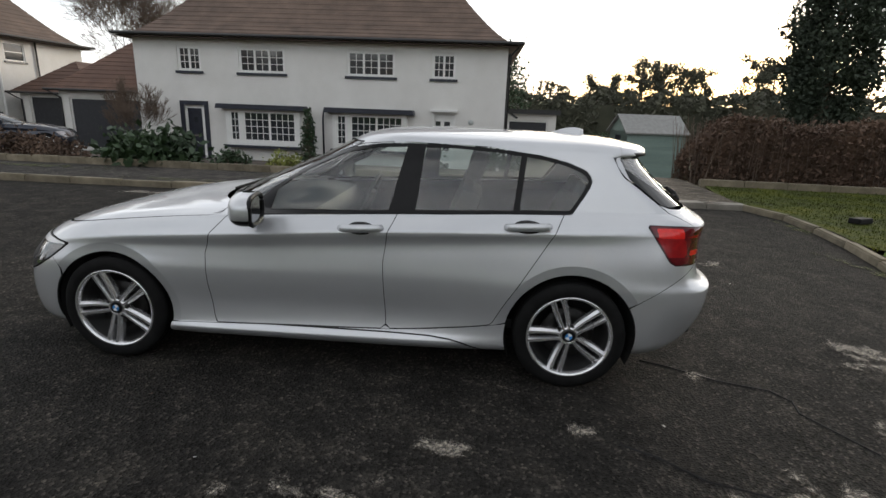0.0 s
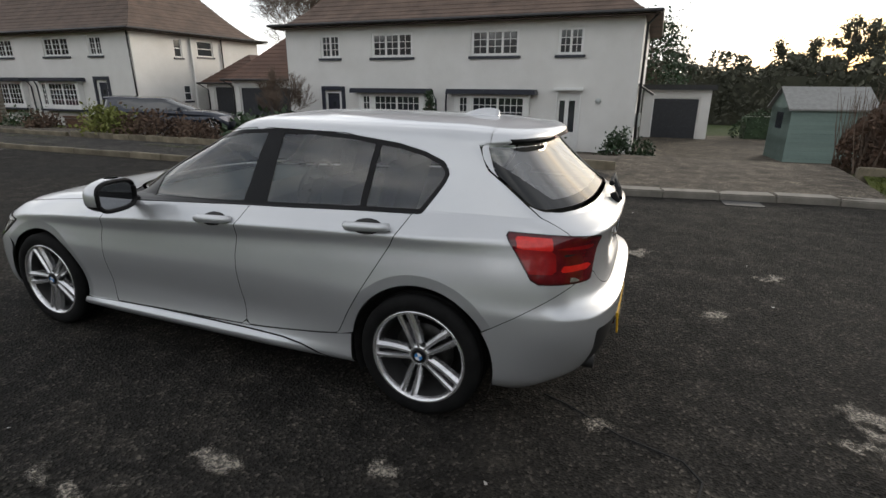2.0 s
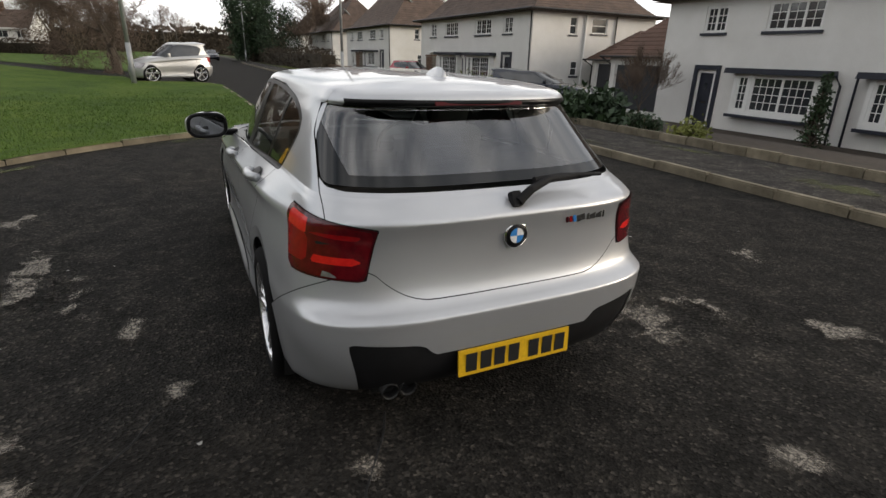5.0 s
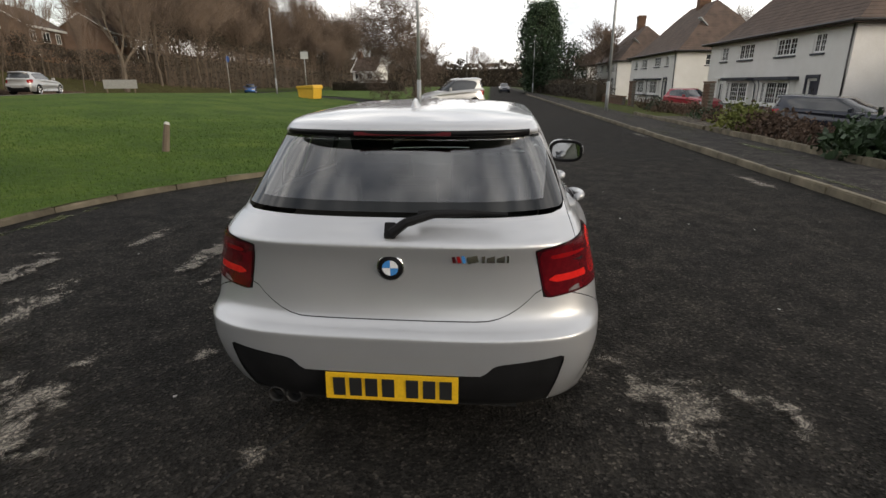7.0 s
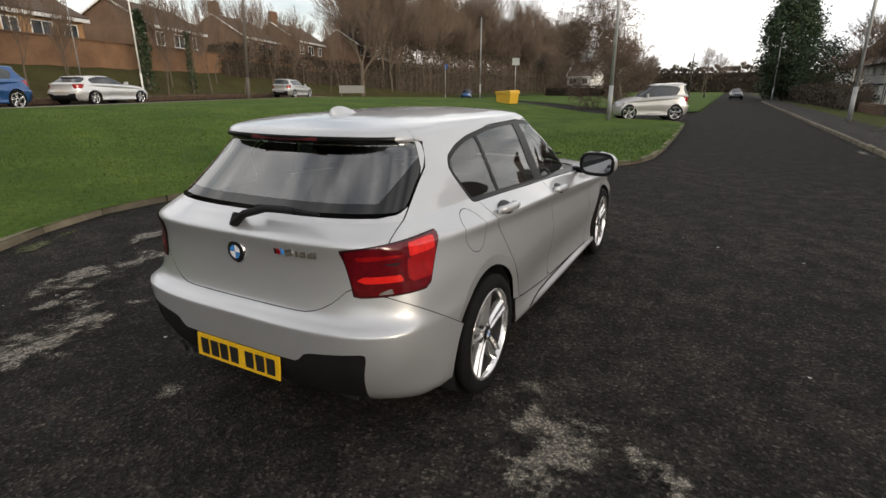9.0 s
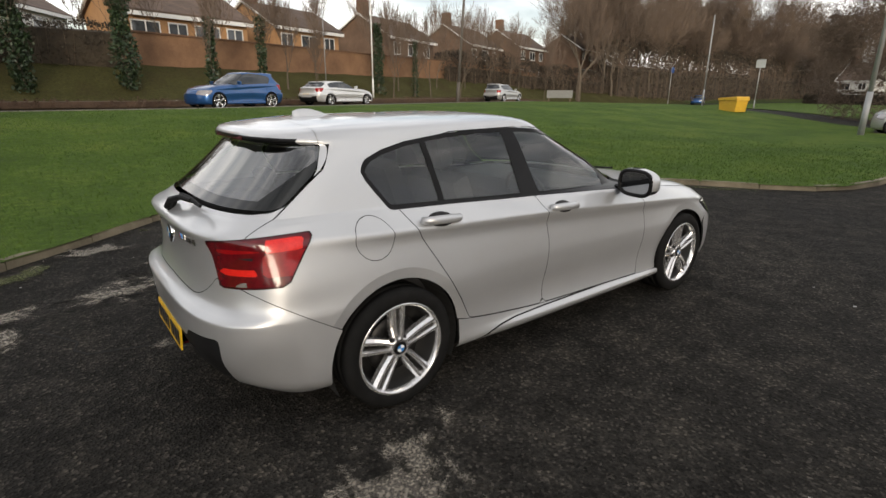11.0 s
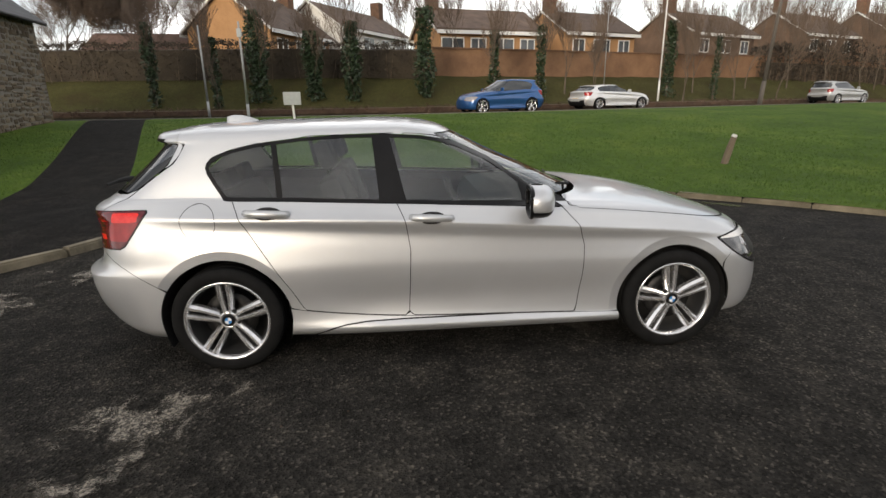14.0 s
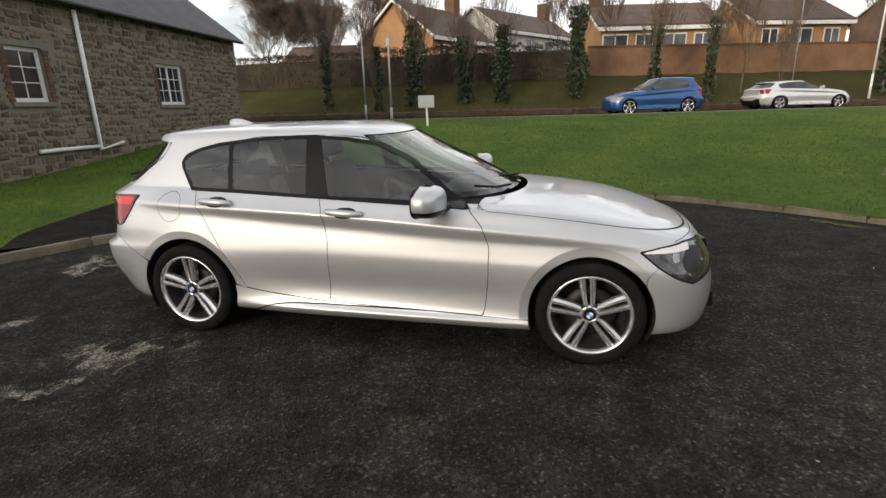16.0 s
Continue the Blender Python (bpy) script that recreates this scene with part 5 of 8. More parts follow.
for k, (yy, wd, mat) in enumerate(((-.236, .012, "dark_red_lens"), (-.254, .012, "red_lens"), (-.272, .012, "badge_blue"), (-.305, .040, "chrome"), (-.345, .012, "chrome"), (-.372, .030, "chrome"), (-.408, .030, "chrome"), (-.434, .009, "chrome"))):
    part("model_mark", box(bmesh.new(), -.003, -wd / 2, -.015, .003, wd / 2, .015, .001, pose(rear_face(abs(yy), .905) - .003, yy, .905, -14 if k < 4 else 0, 0, 0)), mat, GATE, "plain lettering bar")
for yy in (.505, .432):
    part("exhaust_tip", lathe([(.035, -.02), (.035, .10), (.0325, .104), (.0305, .09), (.030, -.02)], 28), "alloy_dark", CAR, "round dull chrome exhaust tip", True).matrix_world = pose(-.685, yy, .280, 0, 0, 90)
    part("exhaust_bore", lathe([(.033, .06), (.0, .05)], 20), "gap", CAR).matrix_world = pose(-.685, yy, .280, 0, 0, 90)
part("exhaust_silencer", rounded(-.70, .30, .21, -.50, .56, .33, .05), "alloy_dark", CAR)
# nose
for s in (1, -1):
    part("grille", rounded(-.02, -.12, -.055, .02, .12, .055, .02, pose(3.385, s * .15, .60, 0, -14, -s * 8)), "trim", CAR, "dark kidney-shaped grille half")
    part("fog_intake", rounded(-.03, -.12, -.05, .02, .12, .05, .02, pose(3.32, s * .56, .33, 0, -6, s * 30)), "plastic", CAR, "black bumper intake")
    part("fog_lamp", rounded(-.02, -.03, -.03, .02, .03, .03, .015, pose(3.30, s * .66, .36, 0, 0, s * 40)), "clear_lens", CAR, "fog lamp")
part("lower_grille", rounded(-.03, -.42, -.05, .02, .42, .05, .015, pose(3.43, 0, .30, 0, -6, 0)), "plastic", CAR, "black lower grille")
for yy in (.30, -.25):
    part("front_wiper", tube([(2.16, yy, .985), (2.10, yy - .25, 1.005), (1.98, yy - .55 if yy > 0 else yy - .38, 1.03)], .008, 6), "plastic", CAR, "black windscreen wiper")

# ---------------------------------------------------------------- houses


def wall_slab(x0, x1, z0, z1, holes, y0, y1):
    """An upright slab with openings cut right through it."""
    xs = sorted({x0, x1, *[h[0] for h in holes], *[h[1] for h in holes]})
    zs = sorted({z0, z1, *[h[2] for h in holes], *[h[3] for h in holes]})
    solid = [[not any(h[0] - 1e-6 <= a and b <= h[1] + 1e-6 and h[2] - 1e-6 <= c and d <= h[3] + 1e-6 for h in holes) for c, d in zip(zs, zs[1:])] for a, b in zip(xs, xs[1:])]
    bm = bmesh.new()
    at = {}

    def v(x, y, z):
        k = (round(x, 4), round(y, 4), round(z, 4))
        if k not in at:
            at[k] = bm.verts.new((x, y, z))
        return at[k]
    nx, nz = len(xs) - 1, len(zs) - 1
    for i in range(nx):
        for j in range(nz):
            if not solid[i][j]:
                continue
            a, b, c, d = xs[i], xs[i + 1], zs[j], zs[j + 1]
            bm.faces.new((v(a, y1, c), v(a, y1, d), v(b, y1, d), v(b, y1, c)))
            bm.faces.new((v(a, y0, c), v(b, y0, c), v(b, y0, d), v(a, y0, d)))
            for di, dj, q in ((-1, 0, ((a, c), (a, d))), (1, 0, ((b, d), (b, c))), (0, -1, ((b, c), (a, c))), (0, 1, ((a, d), (b, d)))):
                u, w = i + di, j + dj
                if not (0 <= u < nx and 0 <= w < nz and solid[u][w]):
                    (p, r), (s, t) = q
                    bm.faces.new((v(p, y0, r), v(s, y0, t), v(s, y1, t), v(p, y1, r)))
    bmesh.ops.recalc_face_normals(bm, faces=bm.faces)
    return bm


def hip_roof(x0, x1, y0, y1, eave, pitch, over=0.45, course=0.26, kick=0.0):
    """A hipped roof laid in tile courses, each lapping the one below."""
    x0, x1, y0, y1 = x0 - over, x1 + over, y0 - over, y1 + over
    half_w = min(x1 - x0, y1 - y0) / 2
    n = max(4, int(half_w / (course * math.cos(radians(pitch)))))
    bm = bmesh.new()
    base = eave - over * math.tan(radians(pitch)) * 0.45
    prev = None
    for k in range(n + 1):
        t = k / n
        d = half_w * t * 0.999
        rise = half_w * math.tan(radians(pitch)) * (t - kick * (1 - t) ** 3 * t * 2.2)
        for lift in ((0.0, 0.022) if 0 < k < n else (0.022,) if k == 0 else (0.0,)):
            z = base + rise + lift
            ring_ = [bm.verts.new(p) for p in ((x0 + d, y0 + d, z), (x1 - d, y0 + d, z), (x1 - d, y1 - d, z), (x0 + d, y1 - d, z))]
            if prev:
                for q in range(4):
                    bm.faces.new((prev[q], prev[(q + 1) % 4], ring_[(q + 1) % 4], ring_[q]))
            else:
                bm.faces.new(ring_[::-1])
            prev = ring_
    bm.faces.new(prev)
    bmesh.ops.recalc_face_normals(bm, faces=bm.faces)
    return bm


def window(parent, x0, x1, z0, z1, y, lights=2, rows=3, cols=2, sill="navy", depth=0.10):
    """A casement window in an opening of a wall that faces +y: frame, lights with bars, panes, sill."""
    fw = 0.055
    fr = boxes((x0, y - depth, z0, x0 + fw, y - depth + .06, z1), (x1 - fw, y - depth, z0, x1, y - depth + .06, z1), (x0 + fw, y - depth, z1 - fw, x1 - fw, y - depth + .06, z1), (x0 + fw, y - depth, z0, x1 - fw, y - depth + .06, z0 + fw))
    w = part("window", fr, "white_wood", parent, "white casement window with small panes")
    lw = (x1 - x0 - 2 * fw) / lights
    for k in range(lights):
        a, b = x0 + fw + k * lw, x0 + fw + (k + 1) * lw
        st = .04
        c = [(a, y - depth + .012, z0 + fw, a + st, y - depth + .052, z1 - fw), (b - st, y - depth + .012, z0 + fw, b, y - depth + .052, z1 - fw), (a + st, y - depth + .012, z1 - fw - st, b - st, y - depth + .052, z1 - fw), (a + st, y - depth + .012, z0 + fw, b - st, y - depth + .052, z0 + fw + st)]
        part("casement", boxes(*c), "white_wood", w)
        part("pane", boxes((a + st, y - depth + .020, z0 + fw + st, b - st, y - depth + .028, z1 - fw - st)), "pane", w)
        bars = []
        for q in range(1, cols):
            xx = a + st + (b - a - 2 * st) * q / cols
            bars.append((xx - .011, y - depth + .030, z0 + fw + st, xx + .011, y - depth + .042, z1 - fw - st))
        for q in range(1, rows):
            zz = z0 + fw + st + (z1 - z0 - 2 * fw - 2 * st) * q / rows
            bars.append((a + st, y - depth + .0305, zz - .011, b - st, y - depth + .0425, zz + .011))
        if bars:
            for q in bars:
                part("glazing_bar", boxes(q), "white_wood", w)
    if sill:
        part("sill", boxes((x0 - .08, y - depth + .06, z0 - .09, x1 + .08, y + .07, z0)), sill, w, "dark blue window sill")
    return w


def bay(parent, x0, x1, z0, z1, y, flip=False):
    """A shallow boxed bay under a long dark canopy: wide lattice window and a narrow side light."""
    dep = .28
    part("bay_front", wall_slab(x0, x1, z0 - .12, z1 + .04, [(x0 + .12, x1 - .12, z0, z1)], y, y + dep), "white_wood", parent)
    mid = x1 - .62 if not flip else x0 + .62
    a = window(parent, x0 + .12, mid - .04, z0, z1, y + dep, 2, 4, 4, None, .08) if not flip else window(parent, mid + .04, x1 - .12, z0, z1, y + dep, 2, 4, 4, None, .08)
    b = window(parent, mid + .04, x1 - .12, z0, z1, y + dep, 1, 4, 2, None, .08) if not flip else window(parent, x0 + .12, mid - .04, z0, z1, y + dep, 1, 4, 2, None, .08)
    part("mullion", boxes((mid - .04, y + .02, z0, mid + .04, y + dep + .012, z1)), "white_wood", parent)
    part("sill", boxes((x0 - .08, y + .0, z0 - .22, x1 + .08, y + dep + .08, z0 - .12)), "navy", parent, "dark blue bay sill")
    part("canopy", prism([(x0 - .28, z1 + .04), (x1 + .28, z1 + .04), (x1 + .24, z1 + .22), (x0 - .24, z1 + .22)], y + .0, y + dep + .26), "navy", parent, "dark blue bay canopy")


def pipe(parent, pts, mat="black_paint", r=.04, label="black downpipe"):
    return part("downpipe", tube(pts, r, 8), mat, parent, label, True)


def semi_pair(name, label, x0, x1, yf, z0, eave, full=True):
    """A pair of white semi-detached houses under one hipped tile roof. The front faces +y."""
    h = thing(name, label, "house", pose((x0 + x1) / 2, yf, z0))
    W, H, D = x1 - x0, eave - z0, 8.6
    X = lambda f: -W / 2 + f * W
    up0, up1 = 2.62 * H / 4.6 + .75, 2.62 * H / 4.6 + 1.66
    ups = [(X(.132), X(.194), 2), (X(.291), X(.418), 3), (X(.585), X(.711), 3), (X(.815), X(.88), 2)]
    lowz0, lowz1 = .80, 2.0
    bays = [(X(.255), X(.455)), (X(.545), X(.748))]
    doors = [(X(.133), X(.186)), (X(.815), X(.872))]
    holes = [(a, b, up0, up1) for a, b, _ in ups] + [(a, b, .0, 2.12) for a, b in doors] + [(a + .1, b - .1, lowz0, lowz1) for a, b in bays]
    part("wall", wall_slab(-W / 2, W / 2, -.6, H, holes, -.3, 0), "render", h, "white rendered front wall")
    part("wall", boxes((-W / 2, -D, -.6, W / 2, -D + .3, H)), "render", h)
    side_holes = [(-2.9, -2.4, up0, up1), (-5.0, -3.9, up0 + .1, up1), (-3.2, -2.7, 1.1, 1.9)]
    for s, holes_ in ((-1, side_holes), (1, side_holes)):
        bm = wall_slab(-D + .3, -.3, -.6, H, holes_, -.15, .15)
        bmesh.ops.transform(bm, matrix=Matrix.Translation((s * (W / 2 - .15), 0, 0)) @ Matrix.Rotation(math.pi / 2, 4, "Z"), verts=bm.verts)
        part("wall", bm, "render", h)
        for a, b, c, d in holes_:
            part("side_window", boxes((-.04, a, c, .0, b, d), bevel=0.0), "pane", h, "small side window").matrix_local = Matrix.Translation((s * (W / 2 - .10), 0, 0))
            part("side_frame", boxes((-.06, a, c, .02, a + .06, d), (-.06, b - .06, c, .02, b, d), (-.06, a + .06, d - .06, .02, b - .06, d), (-.06, a + .06, c, .02, b - .06, c + .06), (-.06, a + .06, (c + d) / 2 - .02, .02, b - .06, (c + d) / 2 + .02)), "white_wood", h).matrix_local = Matrix.Translation((s * (W / 2 - .09), 0, 0))
            part("sill", boxes((-.05, a - .06, c - .09, .07, b + .06, c)), "navy", h).matrix_local = Matrix.Translation((s * W / 2, 0, 0))
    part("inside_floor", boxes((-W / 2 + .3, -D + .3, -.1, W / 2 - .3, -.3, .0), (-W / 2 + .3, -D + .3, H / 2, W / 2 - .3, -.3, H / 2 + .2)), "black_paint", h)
    part("roof", hip_roof(-W / 2, W / 2, -D, 0, H + .12, 44, .5, kick=.35), "roof", h, "brown clay tile hipped roof")
    part("soffit", boxes((-W / 2 - .48, -D - .48, H - .02, W / 2 + .48, .48, H + .06)), "white_wood", h)
    for y_ in (.50,):
        part("gutter", tube([(-W / 2 - .5, y_, H + .03), (W / 2 + .5, y_, H + .03)], .055, 8), "black_paint", h, "black gutter")
    for s in (-1, 1):
        part("gutter", tube([(s * (W / 2 + .5), .5, H + .03), (s * (W / 2 + .5), -D - .4, H + .03)], .055, 8), "black_paint", h, "black gutter")
    for a, b, n in ups:
        window(h, a, b, up0, up1, 0, n if b - a > 1.3 else 2, 3, 2)
    for k, (a, b) in enumerate(bays):
        bay(h, a, b, lowz0, lowz1, 0, False)
    for k, (a, b) in enumerate(doors):
        dark = k == (1 if full else 0)
        fr = part("door_frame", boxes((a - .16, .0, 0, a, .05, 2.28), (b, .0, 0, b + .16, .05, 2.28), (a, .0, 2.12, b, .05, 2.28)) if dark else boxes((a - .05, .0, 0, a, .04, 2.17), (b, .0, 0, b + .05, .04, 2.17), (a, .0, 2.12, b, .04, 2.17)), "navy" if dark else "white_wood", h, "dark blue door surround" if dark else "white door frame")
        part("inner_frame", boxes((a, -.14, 0, a + .16 if dark else a + .06, -.06, 2.12), (b - .07, -.14, 0, b, -.06, 2.12), (a + .06, -.141, 2.0, b - .07, -.061, 2.12)), "white_wood", fr)
        d = part("door", boxes((a + (.16 if dark else .06), -.13, .04, b - .07, -.09, 2.0)), "navy" if dark else "white_wood", h, "dark panelled front door" if dark else "white front door with two glass panels")
        part("handle", boxes((b - .16, -.09, .98, b - .13, -.05, 1.12)), "chrome", d, "chrome handle")
        if dark:
            part("letter_plate", boxes((a + .30, -.09, .92, a + .55, -.078, .98)), "chrome", d)
            part("pane", boxes((a + .36, -.09, 1.45, a + .50, -.082, 1.65)), "pane", d)
        else:
            for q in (.14, .50):
                part("pane", boxes((a + q, -.09, .75, a + q + .22, -.082, 1.85)), "pane", d)
            part("hood", boxes((a - .12, .0, 2.20, b + .12, .22, 2.30)), "white_wood", h, "small white door hood")
        part("step", boxes((a - .1, .0, -.2, b + .1, .55, .02)), "kerb", h, "stone door step")
    pipe(h, [(bays[1][0] - .35, .28, lowz1 + .1), (bays[1][0] - .45, .1, lowz1 - .2), (bays[1][0] - .45, .06, 0)], "navy", .035, "dark blue downpipe")
    pipe(h, [(bays[0][1] + .32, .28, lowz1 + .1), (bays[0][1] + .42, .1, lowz1 - .2), (bays[0][1] + .42, .06, 0)], "navy", .035, "dark blue downpipe")
    return h, W, H, D


houseA, WA, HA, DA = semi_pair("house", "white rendered semi-detached pair with brown hipped roof and blue trim", -0.25, 14.1, -16.55, -0.80, 3.83)
# pipes, lamp and alarm box on the gable end by the drive
pipe(houseA, [(-WA / 2 - .45, .3, HA), (-WA / 2 - .10, .02, HA - .35), (-WA / 2 - .08, .0, .1)])
pipe(houseA, [(-WA / 2 - .08, -.7, HA - .2), (-WA / 2 - .08, -.7, .1)], r=.05)
pipe(houseA, [(WA / 2 + .06, -.2, HA - .1), (WA / 2 + .06, -.2, .1)])
part("meter_box", boxes((-WA / 2 - .18, -.75, 1.0, -WA / 2, -.35, 1.45)), "sign_grey", houseA, "pale grey meter box")
part("side_canopy", prism([(-.55, 2.1), (0, 2.45), (0, 2.38), (-.5, 2.04)], -1.6, -.5, Matrix.Translation((-WA / 2, 0, 0))), "black_paint", houseA, "dark side door canopy")
part("wall_plaque", lathe([(.10, .0), (.10, .03), (0, .03)], 20), "sign_grey", houseA, "small round wall plaque", True).matrix_local = pose(-WA / 2 + 1.25, .0, 1.85)

houseB, WB, HB, DB = semi_pair("house", "white rendered semi-detached pair with tall brown roof beside a drive", 22.2, 37.2, -15.6, -0.42, 3.95, False)
pipe(houseB, [(-WB / 2 + .02, .12, HB), (-WB / 2 + .02, .05, .1)])
pipe(houseB, [(-WB / 2 - .06, -5.6, HB), (-WB / 2 - .06, -5.6, 1.2)])
part("soil_pipe", tube([(-WB / 2 - .06, -3.45, HB - .1), (-WB / 2 - .06, -3.45, .2)], .055, 8), "white_wood", houseB)
part("roof_light", box(bmesh.new(), -.35, -.02, -.5, .35, .04, .5, 0, pose(-WB / 2 + 2.3, -2.6, HB + 2.55, -46, 0, 0)), "sign_grey", houseB, "small roof light")
part("chimney", boxes((-.45, -DB / 2 - .5, HB + 3.0, .45, -DB / 2 + .5, HB + 6.1), (-.52, -DB / 2 - .57, HB + 5.8, .52, -DB / 2 + .57, HB + 5.95)), "brick", houseB, "brick chimney stack")
for k, (hx, hz) in enumerate(((53.5, 0.0), (76.0, 0.1), (100.0, 0.2))):
    copy_thing(houseB, pose(hx + (0, 0.5, 0)[k], -16.2 - k * 0.3, -0.3 + hz))


def garage(name, label, x0, x1, yf, depth, z0, eave, pitch, roof_mat, flat=False):
    g_ = thing(name, label, "garage", pose((x0 + x1) / 2, yf, z0))
    W, H = x1 - x0, eave - z0
    a, b = -W / 2 + .42, W / 2 - .42
    part("wall", wall_slab(-W / 2, W / 2, -.5, H, [(a, b, 0, 2.02)], -.25, 0), "render", g_, "white rendered garage front")
    part("wall", boxes((-W / 2, -depth, -.5, -W / 2 + .25, -.25, H), (W / 2 - .25, -depth, -.5, W / 2, -.25, H), (-W / 2 + .25, -depth, -.5, W / 2 - .25, -depth + .25, H)), "render", g_)
    d = part("garage_door", boxes((a + .05, -.16, .02, b - .05, -.10, 1.97)), "garage_door", g_, "dark up-and-over garage door")
    for k in range(1, 8):
        part("door_rib", boxes((a + .05, -.10, .02 + k * .24, b - .05, -.092, .035 + k * .24)), "garage_door", d)
    part("door_frame", boxes((a, -.18, 0, a + .05, -.06, 2.02), (b - .05, -.18, 0, b, -.06, 2.02), (a + .05, -.18, 1.97, b - .05, -.06, 2.02)), "white_wood", g_)
    if flat:
        part("roof", boxes((-W / 2 - .15, -depth - .1, H, W / 2 + .15, .25, H + .16)), "felt", g_, "flat felt roof")
        part("fascia", boxes((-W / 2 - .17, .25, H - .04, W / 2 + .17, .29, H + .18)), "black_paint", g_, "dark fascia")
    else:
        part("roof", hip_roof(-W / 2, W / 2, -depth, 0, H + .1, pitch, .35), roof_mat, g_, "reddish brown tiled hipped roof")
        part("gutter", tube([(-W / 2 - .35, .35, H + .02), (W / 2 + .35, .35, H + .02)], .05, 8), "black_paint", g_)
        pipe(g_, [(W / 2 + .3, .33, H), (W / 2 - .08, .04, H - .3), (W / 2 - .08, .04, 0)])
        part("wall_lamp", boxes((a - .30, .0, 1.75, a - .20, .14, 1.98)), "black_paint", g_, "black wall lantern")
    return g_


garage("garage", "white rendered garage with dark door and tiled roof", 14.15, 18.3, -17.6, 6.0, -0.6, 1.72, 42, "roof_red")
garage("garage", "lower lean-to garage with red tiled roof", 18.35, 21.6, -19.3, 5.0, -0.6, 1.55, 38, "roof_red")
garage("garage", "white flat-roofed garage with dark door down the drive", -3.1, -0.32, -23.2, 5.0, -0.95, 1.45, 0, "felt", True)

# green shed
shed = thing("garden_shed", "sage green boarded shed with felt roof behind the hedge", "shed", pose(-5.75, -17.2, -0.8, 0, 0, 8))
for k in range(13):
    part("board", boxes((-1.1, .85, .08 + k * .13, 1.1, .875, .205 + k * .13)), "shed", shed)
    part("board", boxes((1.075, -.85, .08 + k * .13, 1.10, .849, .205 + k * .13)), "shed", shed)
    part("board", boxes((-1.1, -.875, .08 + k * .13, 1.1, -.85, .205 + k * .13)), "shed", shed)
part("gable", prism([(-.85, .08), (.85, .08), (.85, 1.78), (0, 2.32), (-.85, 1.78)], 1.075, 1.10, Matrix.Rotation(-math.pi / 2, 4, "Z")), "shed", shed)
part("gable", prism([(-.85, .08), (.85, .08), (.85, 1.78), (0, 2.32), (-.85, 1.78)], 1.075, 1.10, Matrix.Rotation(math.pi / 2, 4, "Z")), "shed", shed)
for s in (1, -1):
    part("roof", prism([(s * .98, 1.68), (0, 2.34), (0, 2.38), (s * .98, 1.73)], -1.22, 1.22, Matrix.Rotation(math.pi / 2, 4, "Z")), "felt", shed, "grey felt roof")
part("shed_window", boxes((1.10, -.25, 1.1, 1.12, .25, 1.6)), "pane", shed, "small shed window")
part("base", boxes((-1.05, -.83, -.3, 1.05, .83, .08)), "timber", shed)


